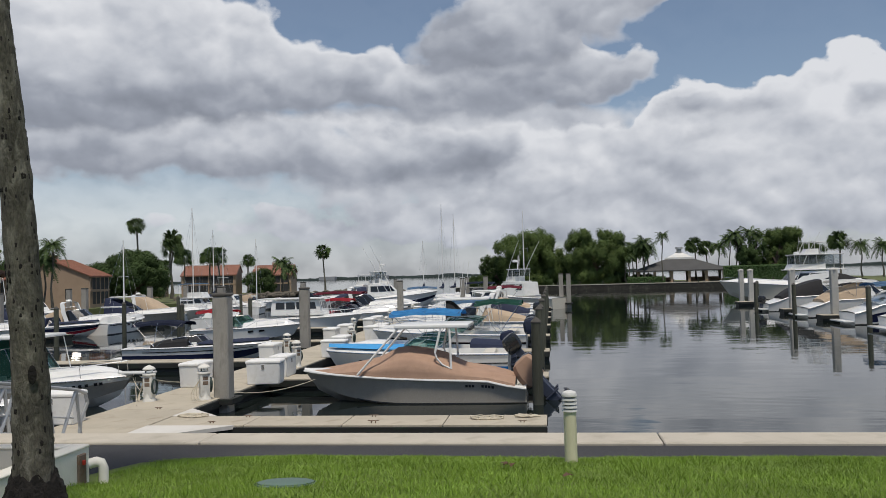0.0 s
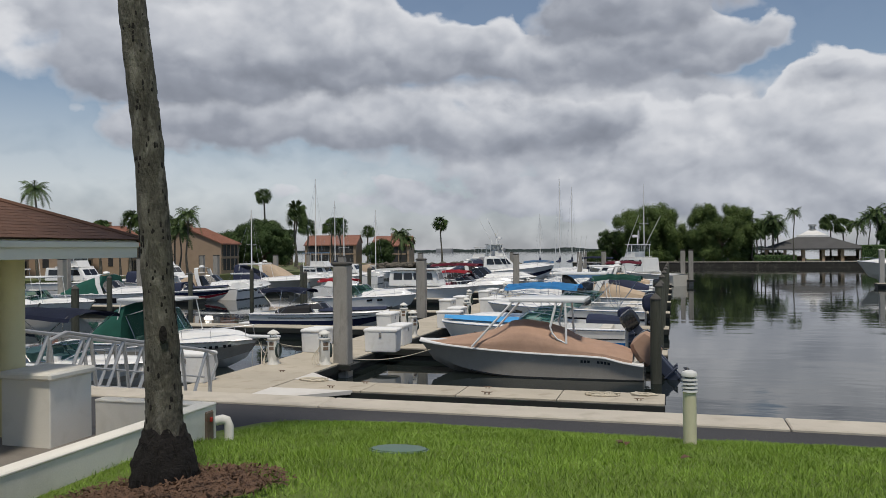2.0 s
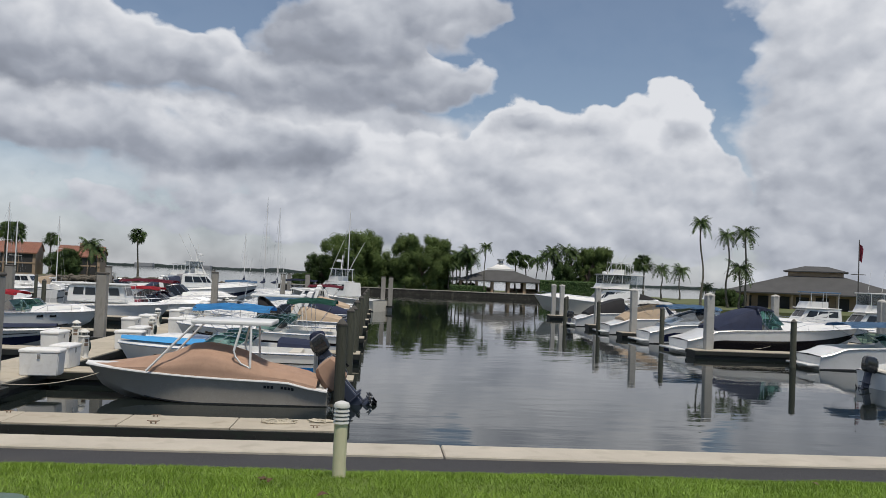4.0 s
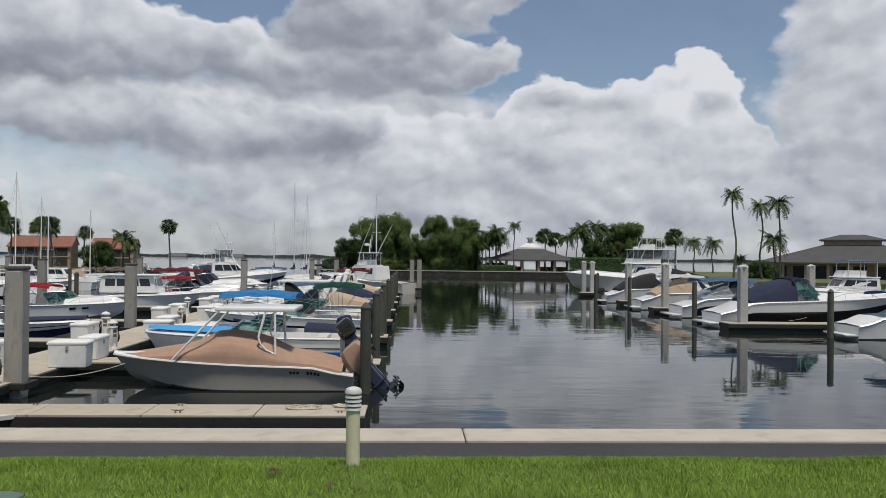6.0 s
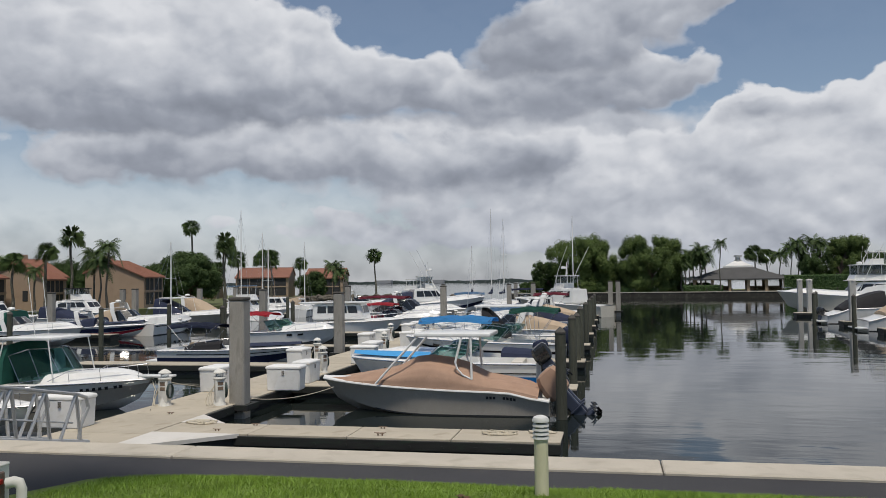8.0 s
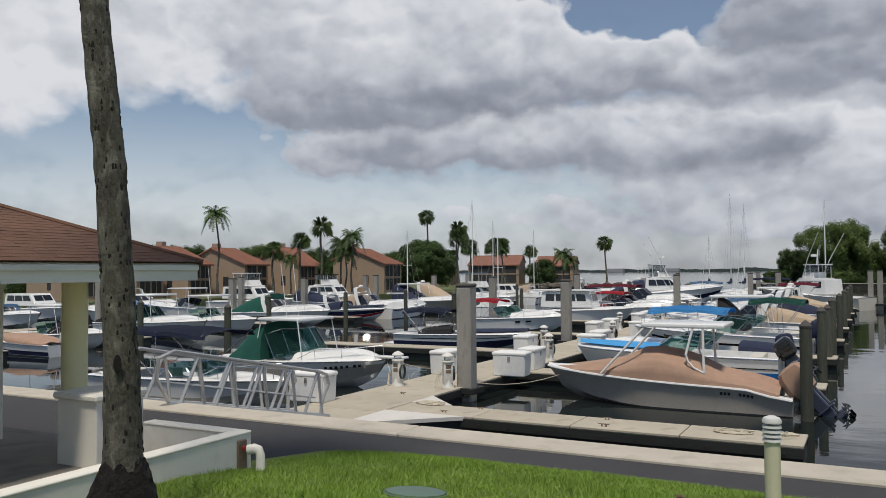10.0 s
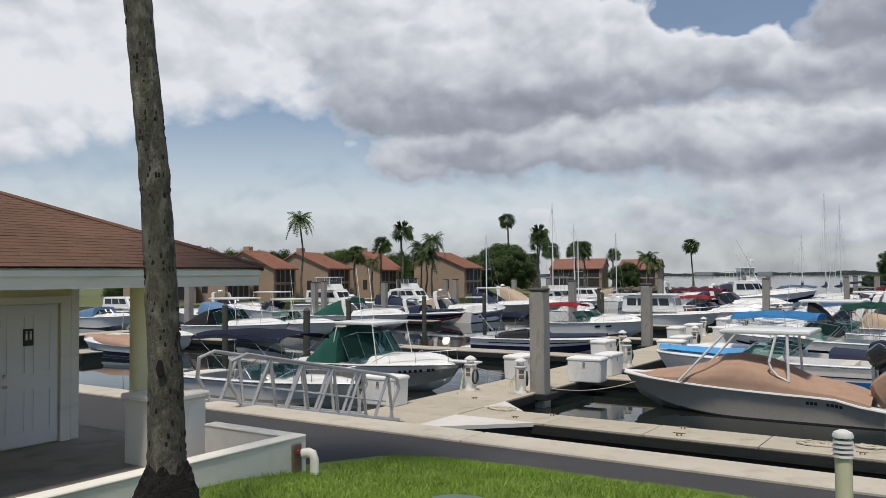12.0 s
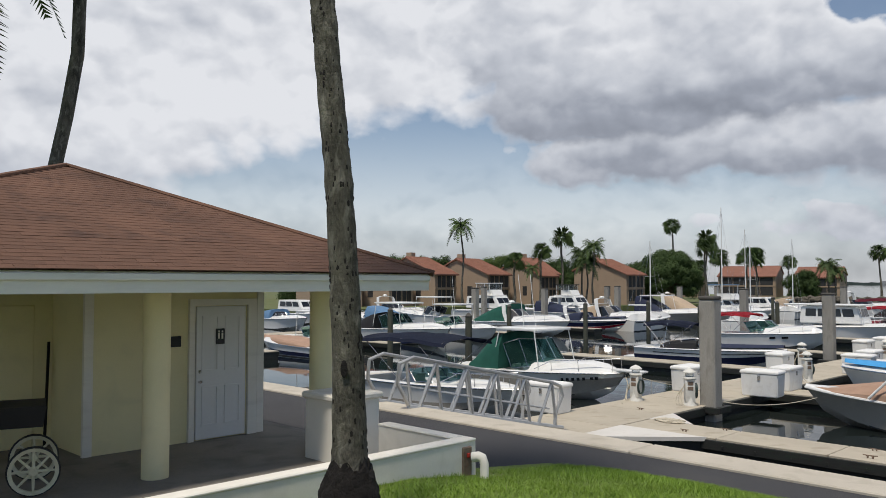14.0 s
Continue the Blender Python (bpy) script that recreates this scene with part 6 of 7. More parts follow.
def raw_mesh(name, verts, faces, material):
    me = bpy.data.meshes.new(name)
    me.from_pydata([tuple(v) for v in verts], [], faces)
    me.materials.append(material)
    me.update()
    return me


def feather_crown(seed, n=22, length=2.6, leaflets=12, width=0.55):
    rnd = random.Random(seed)
    V, F = [], []
    for i in range(n):
        az = 2.4 * i + rnd.uniform(-0.2, 0.2)
        u = i / n
        v, f = frond_rows(rnd, (0, 0, 0), az, length * rnd.uniform(0.8, 1.1), 0.55 + 0.75 * u + rnd.uniform(-0.1, 0.1), 1.05 - 1.0 * u, width, leaflets)
        k = len(V)
        V += v
        F += [tuple(a + k for a in q) for q in f]
    return raw_mesh("crown", V, F, FROND)


def fan_crown(seed, n=84, length=1.15):
    rnd = random.Random(seed)
    V, F = [], []
    for i in range(n):
        az, el = rnd.uniform(0, 6.283), rnd.uniform(-0.75, 1.4)
        d = Vector((math.cos(az) * math.cos(el), math.sin(az) * math.cos(el), math.sin(el)))
        stem = d * length * rnd.uniform(0.35, 0.85)
        a = d.orthogonal().normalized()
        b = d.cross(a)
        for j in range(9):
            th = (j - 4) / 4 * 1.25
            dd = (d * math.cos(th) + a * math.sin(th)).normalized()
            tip = stem + dd * length * 0.75 - Vector((0, 0, 0.18 * length))
            k = len(V)
            V += [stem, stem + dd * length * 0.4 + b * 0.05 + a * 0.06, tip, stem + dd * length * 0.4 - b * 0.05 - a * 0.06]
            F.append((k, k + 1, k + 2, k + 3))
    return raw_mesh("crown", V, F, FROND)


COCO = [feather_crown(s, 30, 2.2, 20, 0.6) for s in (1, 2)]
FAN = [fan_crown(s) for s in (3, 4)]
NEARCROWN = feather_crown(9, 24, 2.9, 46, 0.62)


def palm_tree(x, y, z0, h, kind="coco", scale=1.0, lean=0.0, seed=0, r=0.16, label="slender palm tree with a feathery green crown"):
    rnd = random.Random(seed + 50)
    o = thing("palm_tree", label, "palm tree", pose(x, y, z0, 0, 0, rnd.uniform(0, 360)), group="palm trees")
    n = 9
    pts = [Vector((lean * h * (i / n) ** 1.7, 0.02 * h * math.sin(i * 0.9 + seed), h * i / n)) for i in range(n + 1)]
    part("trunk", tube(bmesh.new(), pts, [r * (1.35 - 0.5 * min(1, i / 3) - 0.12 * i / n) for i in range(n + 1)], 8), BARK, o)
    c = new("crown", (COCO if kind == "coco" else FAN)[seed % 2])
    c.parent = o
    c.matrix_basis = Matrix.Translation(pts[-1]) @ Matrix.Diagonal((scale, scale, scale, 1))
    return o


PALMS = [  # x, y, ground, height, crown kind, crown scale, lean
    (-75.2, 80.2, -0.2, 11.0, "coco", 1.0, 0.02), (-68.0, 92.8, -0.2, 9.4, "fan", 1.15, 0.02), (-64.5, 95.3, -0.2, 8.3, "coco", 1.0, 0.03), (-67.5, 96.9, -0.2, 7.4, "coco", 1.1, 0.0), (-66.0, 96.0, -0.2, 6.3, "coco", 1.0, 0.05), (-68.5, 88.7, -0.2, 7.3, "fan", 1.0, 0.0), (-71.3, 86.4, -0.2, 6.0, "fan", 1.0, 0.0),
    (-69.5, 88.0, -0.2, 5.2, "coco", 0.7, 0.0), (-72.3, 131.7, 0, 13.0, "fan", 1.1, 0.02), (-67.6, 134.2, 0, 10.4, "fan", 1.35, 0.0), (-67.2, 133.6, 0, 8.9, "fan", 1.3, 0.0), (-74.2, 153.2, 0, 7.7, "fan", 1.4, 0), (-69.7, 155.4, 0, 7.9, "fan", 1.5, 0), (-67.8, 155.4, 0, 7.8, "fan", 1.5, 0.03),
    (-56.3, 160.8, 0, 6.4, "coco", 1.3, 0.02), (-55.2, 161.2, 0, 5.2, "coco", 1.1, 0.0), (-50.8, 173.2, 0, 8.8, "fan", 1.25, -0.06), (-63.5, 160, 0, 6.9, "fan", 1.1, 0), (-77, 150, 0, 6.0, "fan", 1.1, 0), (-81, 152, 0, 5.5, "coco", 1.0, 0),
    (24.2, 188.0, 0.3, 10.3, "coco", 0.9, 0.02), (16.4, 195, 0.3, 7.6, "coco", 1.2, 0.0), (18.4, 196, 0.3, 8.2, "coco", 1.3, 0.03), (20.8, 194.6, 0.3, 9.2, "coco", 1.3, 0.0), (14.8, 196, 0.3, 8.0, "coco", 1.2, 0), (33.8, 201, 0.3, 8.0, "fan", 1.6, 0), (36.8, 203, 0.3, 7.4, "fan", 1.4, 0), (39.0, 200, 0.3, 7.8, "coco", 1.2, 0.03),
    (42.4, 196.2, 0.3, 10.3, "coco", 1.35, 0), (45.3, 195.5, 0.3, 10.5, "coco", 1.35, 0.02), (41.0, 197, 0.3, 9.2, "coco", 1.3, 0.0), (47.0, 196, 0.3, 9.6, "coco", 1.3, 0.0), (43.5, 199, 0.3, 8.6, "coco", 1.2, 0), (53.9, 162.0, 0.3, 6.9, "fan", 1.5, 0), (57, 160, 0.3, 6.2, "coco", 1.0, 0), (60, 158, 0.3, 6.0, "coco", 1.1, 0.02),
    (45.5, 111.4, 0.3, 12.0, "coco", 0.85, -0.05), (48.6, 110.1, 0.3, 10.2, "coco", 0.8, 0.0), (50.8, 109.0, 0.3, 10.6, "coco", 0.95, 0.02), (50.2, 109.6, 0.3, 5.6, "coco", 1.05, 0.0), (47.0, 113.5, 0.3, 2.9, "coco", 0.6, 0), (71, 96, 0.3, 6.5, "fan", 1.2, 0),
]
for i, (x, y, z0, hh, kd, sc, ln) in enumerate(PALMS):
    palm_tree(x, y, z0, hh - z0 * 0, kd, sc, ln, i, 0.2 if kd == "fan" else 0.15, "tall palm tree with a shaggy green crown" if kd == "fan" else "slender palm tree with a feathery green crown")
for i, (x, y, hh) in enumerate(((15.2, 196, 7.0), (17.3, 194, 6.6), (19.4, 197, 8.6), (20.9, 195, 7.4), (22.0, 196.5, 8.3))):
    palm_tree(x, y, -0.3, hh, "fan" if i % 2 else "coco", 1.45, 0.0, i, 0.2, "sturdy palm tree with a dense drooping dark crown")
# palm behind the restroom roof, and the large trunk on the lawn
back = palm_tree(-23.55, 9.7, 0.2, 17.0, "coco", 1.25, 0.0, 3, 0.25, "tall grey palm behind the restroom building")
lean = Matrix.Rotation(radians(2), 4, Vector((-0.89, 0.45, 0)))
back.matrix_basis = Matrix.Translation((-23.65, 9.5, 0.2)) @ lean
for o in back.children:
    if o.name.startswith("crown"):
        o.data = NEARCROWN
side_palm = palm_tree(-22.6, 6.0, 0.2, 12.4, "coco", 1.3, 0.0, 6, 0.2, "tall grey palm beside the restroom building")
for o in side_palm.children:
    if o.name.startswith("crown"):
        o.data = NEARCROWN
big = thing("palm_tree", "tall grey palm trunk with dark root boss in mulch", "palm tree", Matrix.Translation((-4.715, 5.52, 0)))
gz = lawn_z(-5, 5.42) + 0.03
rnd = random.Random(11)
PTS = [(0.0, 0.0, gz - 0.1, 0.25), (0.0, 0.0, gz + 0.15, 0.25), (0.0, 0.0, gz + 0.34, 0.166), (0.0, 0.0, gz + 0.42, 0.160), (-0.005, 0.0, gz + 0.8, 0.146), (-0.022, 0.0, gz + 1.3, 0.133), (-0.050, -0.025, gz + 2.0, 0.124), (-0.086, -0.055, gz + 2.8, 0.118), (-0.135, -0.085, gz + 3.4, 0.113), (-0.195, -0.115, gz + 4.0, 0.110), (-0.39, -0.19, gz + 6.0, 0.107), (-0.8, -0.40, gz + 15.0, 0.105)]
fine_pts, fine_r = [], []
for a, c in zip(PTS[2:], PTS[3:]):
    k = max(2, int((c[2] - a[2]) / 0.05))
    for i in range(k):
        t = i / k
        fine_pts.append(Vector(a[:3]).lerp(Vector(c[:3]), t))
        fine_r.append((a[3] + (c[3] - a[3]) * t) * (1 + 0.006 * math.sin(i * 2.1 + a[2] * 5) + rnd.uniform(-0.01, 0.01)))
bm = tube(bmesh.new(), fine_pts, fine_r, 20)
for v in bm.verts:
    q = noise.noise(v.co * 6.0) * 0.008
    v.co.x += q
    v.co.y += q
part("trunk", bm, BARK, big)
BOSS = ((-0.25, 0.21), (0.0, 0.235), (0.12, 0.258), (0.24, 0.258), (0.34, 0.238), (0.43, 0.208), (0.49, 0.184), (0.53, 0.168), (0.57, 0.150))
bm = tube(bmesh.new(), [Vector((0, 0, gz + z)) for z, r in BOSS], [r for z, r in BOSS], 28)
bmesh.ops.subdivide_edges(bm, edges=bm.edges[:], cuts=2, use_grid_fill=True)
for v in bm.verts:
    d = Vector((v.co.x, v.co.y, 0))
    q = noise.noise(v.co * 9.0) * 0.022 + noise.noise(v.co * 30.0) * 0.014
    v.co += d.normalized() * q if d.length > 0.05 else Vector()
    if v.co.z > gz + 0.4:
        v.co.z += noise.noise(v.co * 18.0) * 0.07
part("root_boss", bm, BARKD, big, "dark fibrous root boss")
for k in range(90):   # root fibres
    a, z0 = rnd.uniform(0, 6.283), rnd.uniform(0.1, 0.5)
    pts = []
    for q in range(4):
        z = z0 - 0.07 * q
        r = 0.30 - 0.22 * max(0.0, z) + 0.012 * math.sin(q * 2.2 + k)
        pts.append((r * math.cos(a + 0.04 * q), r * math.sin(a + 0.04 * q), gz + z))
    part("root", tube(bmesh.new(), pts, [0.006, 0.009, 0.008, 0.004], 4), BARKD, big)
for k in range(290):   # leaf scars
    zz, a = rnd.uniform(0.5, 4.6), rnd.uniform(0, 6.283)
    i = min(range(len(fine_pts)), key=lambda j: abs(fine_pts[j].z - gz - zz))
    p, r = fine_pts[i], fine_r[i] - 0.006
    bm = bmesh.new()
    bmesh.ops.create_icosphere(bm, subdivisions=1, radius=1.0, matrix=Matrix.Translation(p + Vector((r * math.cos(a), r * math.sin(a), 0))) @ pose(0, 0, 0, 0, 0, math.degrees(a)) @ Matrix.Diagonal((0.009, 0.010 + 0.006 * rnd.random(), 0.020 + 0.022 * rnd.random(), 1)))
    part("leaf_scar", bm, BARKD, big)
a = -1.0
bm = bmesh.new()
bmesh.ops.create_icosphere(bm, subdivisions=2, radius=1.0, matrix=Matrix.Translation((0.15 * math.cos(a), 0.15 * math.sin(a), gz + 1.33)) @ pose(0, 0, 0, 0, 0, math.degrees(a)) @ Matrix.Diagonal((0.006, 0.032, 0.075, 1)))
part("trunk_hollow", bm, BARKD, big, "dark hollow in the bark")
c = new("crown", NEARCROWN)
c.parent = big
c.matrix_basis = Matrix.Translation((-0.8, -0.40, gz + 15.0)) @ Matrix.Diagonal((0.9, 0.9, 0.9, 1))
bm = bmesh.new()
rows = []
for j in range(6):
    r = 0.92 * j / 5
    rows.append([Vector((-4.78 + r * 1.1 * math.cos(2 * math.pi * i / 32) * (1 + 0.08 * math.sin(5 * i)), 5.47 + r * math.sin(2 * math.pi * i / 32), 0)) for i in range(32)])
for rr_ in rows:
    for v in rr_:
        d = math.hypot(v.x + 4.78, v.y - 5.47)
        v.z = lawn_z(v.x, v.y) + 0.03 + 0.06 * clamp01(1 - d / 1.2) + noise.noise(v * 5) * 0.02 - (0.07 if d > 0.86 else 0)
bed = solid("mulch_bed", loft(bmesh.new(), rows[::-1], caps=False), MULCH, "ring of brown bark mulch round the palm trunk", "mulch", kind="stuff")
V, F = [], []
for i in range(2600):
    q, a = 1.02 * math.sqrt(rnd.random()) * (1 - 0.12 * rnd.random()), rnd.uniform(0, 6.283)
    p = Vector((-4.75 + q * 1.1 * math.cos(a), 5.49 + q * math.sin(a), 0))
    p.z = lawn_z(p.x, p.y) + 0.045 + 0.06 * clamp01(1 - q / 1.2) + rnd.uniform(0, 0.02)
    u = Vector((rnd.gauss(0, 1), rnd.gauss(0, 1), rnd.gauss(0, 0.4))).normalized() * rnd.uniform(0.012, 0.045)
    v = u.cross(Vector((0, 0, 1))).normalized() * rnd.uniform(0.005, 0.014)
    k = len(V)
    V += [p - u - v, p + u - v * 0.6, p + u + v * 0.6, p - u + v + Vector((0, 0, 0.008))]
    F.append((k, k + 1, k + 2, k + 3))
chips = new("bark_chips", raw_mesh("bark_chips", V, F, MULCH))
chips.parent = bed
chips["kind"] = "stuff"


def leaf_cloud(rnd, blobs_, per, size, flat=1.0):
    """Many small leaf quads scattered through a set of ellipsoid clumps."""
    V, F = [], []
    for cx, cy, cz, r in blobs_:
        for _ in range(int(per * r * r)):
            u = Vector((rnd.gauss(0, 1), rnd.gauss(0, 1), rnd.gauss(0, 1))).normalized()
            q = r * rnd.uniform(0.35, 1.2)
            p = Vector((cx + u.x * q, cy + u.y * q, cz + u.z * q * flat))
            nrm = (u * 1.5 + Vector((rnd.uniform(-0.8, 0.8), rnd.uniform(-0.8, 0.8), rnd.uniform(-0.2, 0.9)))).normalized()
            a = nrm.orthogonal().normalized()
            b = nrm.cross(a)
            s = size * rnd.uniform(0.6, 1.3)
            k = len(V)
            V += [p - a * s, p + b * s * 0.6, p + a * s, p - b * s * 0.6]
            F.append((k, k + 1, k + 2, k + 3))
    return V, F


def broad_tree(x, y, z0, h, w, material, label, seed, n=180, round_=False):
    rnd = random.Random(seed)
    o = thing("broadleaf_tree", label, "tree", pose(x, y, z0), group="broadleaf trees")
    bm = tube(bmesh.new(), [(0, 0, -0.3), (0.05 * w, 0, h * 0.25), (0.0, 0.03 * w, h * 0.55)], [0.05 * w, 0.04 * w, 0.02 * w], 8)
    part("trunk", bm, WOODT, o)
    lobes_ = [(rnd.uniform(0, 6.283), rnd.uniform(0.72, 1.0), rnd.uniform(0.84, 1.0)) for _ in range(7)]
    cl = []
    for i in range(n):
        v = rnd.uniform(0.12 if round_ else 0.0, 1.0)
        if round_:
            a = 2.4 * i + rnd.uniform(-0.3, 0.3)
            prof = math.sqrt(max(0, 1 - (1.75 * v - 0.75) ** 2))
            q = w / 2 * prof * rnd.uniform(0.6, 0.90)
            r = w * rnd.uniform(0.06, 0.10)
            p = (q * math.cos(a), q * math.sin(a), h * (0.10 + 0.80 * v))
        else:
            # boughs that rise from the trunk and spread to uneven heads
            la, lr, lh = lobes_[i % 7]
            a = la + rnd.gauss(0, 0.45)
            prof = (0.60 + 0.40 * math.sin(math.pi * min(1, 0.10 + 0.72 * v))) * lr
            q = w / 2 * prof * rnd.uniform(0.3, 1.0)
            r = w * rnd.uniform(0.04, 0.095)
            p = (q * math.cos(a), q * math.sin(a), h * (0.07 + 0.88 * v * lh))
        cl.append((*p, r))
        if i % 12 == 0:
            part("limb", tube(bmesh.new(), [(0, 0, h * 0.25), (p[0] * 0.5, p[1] * 0.5, h * (0.25 + 0.4 * v)), p], [0.03 * w, 0.02 * w, 0.008 * w], 6), WOODT, o)
    V, F = leaf_cloud(rnd, cl, (3400 * 20 if round_ else 3400 * 34) / (w * w), (0.014 if round_ else 0.011) * w, 1.0 if round_ else 1.25)
    me = raw_mesh("crown", V, F, material)
    c = new("crown", me)
    c.parent = o
    return o


TREES = [(-7.2, 200.4, 14.4, 18.5, LEAF, 1), (9.2, 195.5, 14.0, 16.0, LEAF, 2), (-14.5, 203, 8.5, 9, LEAFD, 3), (1.0, 203, 8.0, 9, LEAFD, 31), (50.7, 193, 12.6, 13.5, LEAF, 4), (45.8, 196, 9.0, 9, LEAFD, 5), (56.8, 191, 8.6, 9, LEAFD, 6),
         (-122.8, 102.3, 9.0, 14, LEAFD, 8), (-112.4, 113.7, 8.4, 13, LEAFD, 9), (-104.7, 120.9, 8.8, 10, LEAF, 10), (-95, 131, 8.0, 12, LEAFD, 11), (-130, 92, 8.2, 14, LEAFD, 12), (-86, 140, 7.5, 11, LEAFD, 13), (-140, 80, 8.5, 14, LEAFD, 14), (-60.5, 158, 5.6, 8, LEAFD, 15), (52, 117, 3.2, 5, LEAFD, 16), (-128, 118, 9, 12, LEAF, 17), (-19.5, 200, 2.6, 6, LEAFD, 21), (-3.5, 198, 2.8, 7, LEAFD, 22), (2.5, 197.5, 2.4, 6, LEAFD, 23), (14.5, 197, 2.8, 7, LEAFD, 24), (21, 200, 1.7, 8, LEAFD, 25)]
for x, y, hh, w, mt, sd in TREES:
    broad_tree(x, y, -0.4, hh, w, mt, "broad green tree with uneven leafy crown", sd)
broad_tree(-66.3, 119, -0.3, 8.7, 11.4, LEAFD, "rounded clipped dark green tree behind the boats", 7, 150, True)


# ---- far land, hedges and rocks ----
def land(name, poly, z, material, label):
    solid(name, prism(poly, WZ - 2, z), material, label, kind="structure", smooth=False)


WEEDWALL = mat("weathered_dark_seawall", (0.034, 0.032, 0.026), 0.9, var=0.4, scale=0.5, fine=4, bump=0.3, stain=(0.12, 0.11, 0.09), stain_amt=0.5)
LAND = mat("shore_grass", (0.10, 0.12, 0.04), 0.95, var=0.25, scale=0.15, fine=3, bump=0.2, stain=(0.16, 0.13, 0.08), stain_amt=0.5)
land("ground_far", ((-24, 193), (64, 182), (80, 180), (80, 240), (-24, 220)), -0.32, LAND, "grassy point with the pavilion beyond the channel")
solid("seawall_far", prism(((-24, 192.4), (64, 181.4), (64, 182.2), (-24, 193.2)), WZ - 1, -0.36), WEEDWALL, "dark seawall of the far point", kind="structure")
solid("seawall_far_cap", prism(((-24, 192.3), (64, 181.3), (64, 182.4), (-24, 193.4)), -0.36, -0.2), CAPM, "pale cap of the far seawall", kind="structure")
land("ground_right", ((39.5, 100), (110, 70), (160, 120), (160, 240), (60, 172)), 0.3, LAND, "grass by the clubhouse")
land("ground_left", ((-150, 50), (-80, 56), (-74.5, 72), (-72, 92), (-62, 99), (-57, 118), (-60, 150), (-46, 168), (-52, 185), (-110, 215), (-240, 160), (-240, 60)), -0.3, LAND, "shore in front of the town houses")


def rocks(x0, y0, x1, y1, n, seed, label):
    rnd = random.Random(seed)
    V, F = [], []
    for i in range(n):
        t = rnd.random()
        c = Vector((x0 + (x1 - x0) * t + rnd.gauss(0, 1.2), y0 + (y1 - y0) * t + rnd.gauss(0, 1.2), WZ + rnd.uniform(0, 1.7)))
        r = rnd.uniform(0.35, 0.9)
        bm = bmesh.new()
        bmesh.ops.create_icosphere(bm, subdivisions=1, radius=r)
        k = len(V)
        for v in bm.verts:
            V.append(c + Vector((v.co.x * 1.3, v.co.y, v.co.z * 0.7)) * rnd.uniform(0.75, 1.15))
        F += [tuple(v.index + k for v in f.verts) for f in bm.faces]
        bm.free()
    solid_ = new("rock_breakwater", raw_mesh("rock_breakwater", V, F, ROCK))
    tagged(solid_, label, "rocks", kind="stuff")


rocks(-58, 150, -34, 163, 260, 1, "dark rubble breakwater at the harbour mouth")
rocks(-64, 128, -58, 150, 120, 2, "dark rubble along the shore")


def hedge(x0, y0, x1, y1, z0, z1, depth, seed, label):
    rnd = random.Random(seed)
    o = thing("hedge", label, "hedge", Matrix.Identity(4))
    d = Vector((x1 - x0, y1 - y0, 0))
    nrm = Vector((-d.y, d.x, 0)).normalized()
    poly = [(Vector((x0, y0, 0)) + nrm * depth * s + d * u)[:2] for s, u in ((-0.4, 0), (-0.4, 1), (0.4, 1), (0.4, 0))]
    part("core", prism(poly, z0, z1 - 0.15), HEDGE, o)
    V, F = [], []
    for i in range(int(d.length * (z1 - z0) * 60)):
        p = Vector((x0, y0, 0)) + d * rnd.random() - nrm * depth * rnd.uniform(0.36, 0.52) * (1 if d.x > 0 else -1) * -1 * -1
        p.z = rnd.uniform(z0, z1)
        if rnd.random() < 0.3:
            p += nrm * depth * rnd.uniform(0, 0.9)
            p.z = z1 + rnd.uniform(-0.15, 0.08)
        u = Vector((rnd.gauss(0, 1), rnd.gauss(0, 1), rnd.gauss(0, 1))).normalized() * 0.18
        v = u.orthogonal().normalized() * 0.12
        k = len(V)
        V += [p - u, p + v, p + u, p - v]
        F.append((k, k + 1, k + 2, k + 3))
    c = new("leaves", raw_mesh("leaves", V, F, HEDGE))
    c.parent = o


hedge(37.5, 187.5, 51, 185.5, -0.4, 3.1, 2.0, 1, "tall clipped green hedge on the far point")
hedge(16.5, 190.6, 25, 189.6, -0.4, 1.1, 2.0, 2, "low clipped hedge before the pavilion")
hedge(2, 193.4, 11, 192.4, -0.4, 0.7, 2.0, 3, "low dark shrubs on the far point")

# wooded far shore on the horizon
for nm, y0, hgt, seed in (("far_woods", 1900, 7.5, 1), ("far_woods", 2300, 10, 2)):
    rnd = random.Random(seed)
    V, F = [], []
    k = 0
    for i in range(700):
        x = -2100 + 6 * i
        hh = hgt * (0.45 + 0.5 * noise.noise(Vector((x * 0.012, seed * 3.1, 0))) + 0.25 * noise.noise(Vector((x * 0.06, seed, 1)))) + rnd.uniform(0, 2.0)
        V += [(x, y0, WZ - 1), (x, y0, WZ + max(3, hh)), (x, y0 + 60, WZ + max(3, hh) - 1), (x, y0 + 60, WZ - 1)]
    for i in range(699):
        for j in range(3):
            F.append((4 * i + j, 4 * i + j + 1, 4 * i + j + 5, 4 * i + j + 4))
    tagged(new(nm, raw_mesh(nm, V, F, FARLAND)), "low hazy wooded shore on the horizon", "far shore", kind="stuff")
for x, w, h in ((-150, 30, 9), (-118, 22, 12), (-84, 30, 10), (-560, 40, 7), (-420, 30, 6.5)):
    solid("far_building", box(x, x + w, 1880, 1898, WZ, h, 0.5), FARHOUSE, "building block on the far shore, haze put into its grey colour", "building", group="far buildings")


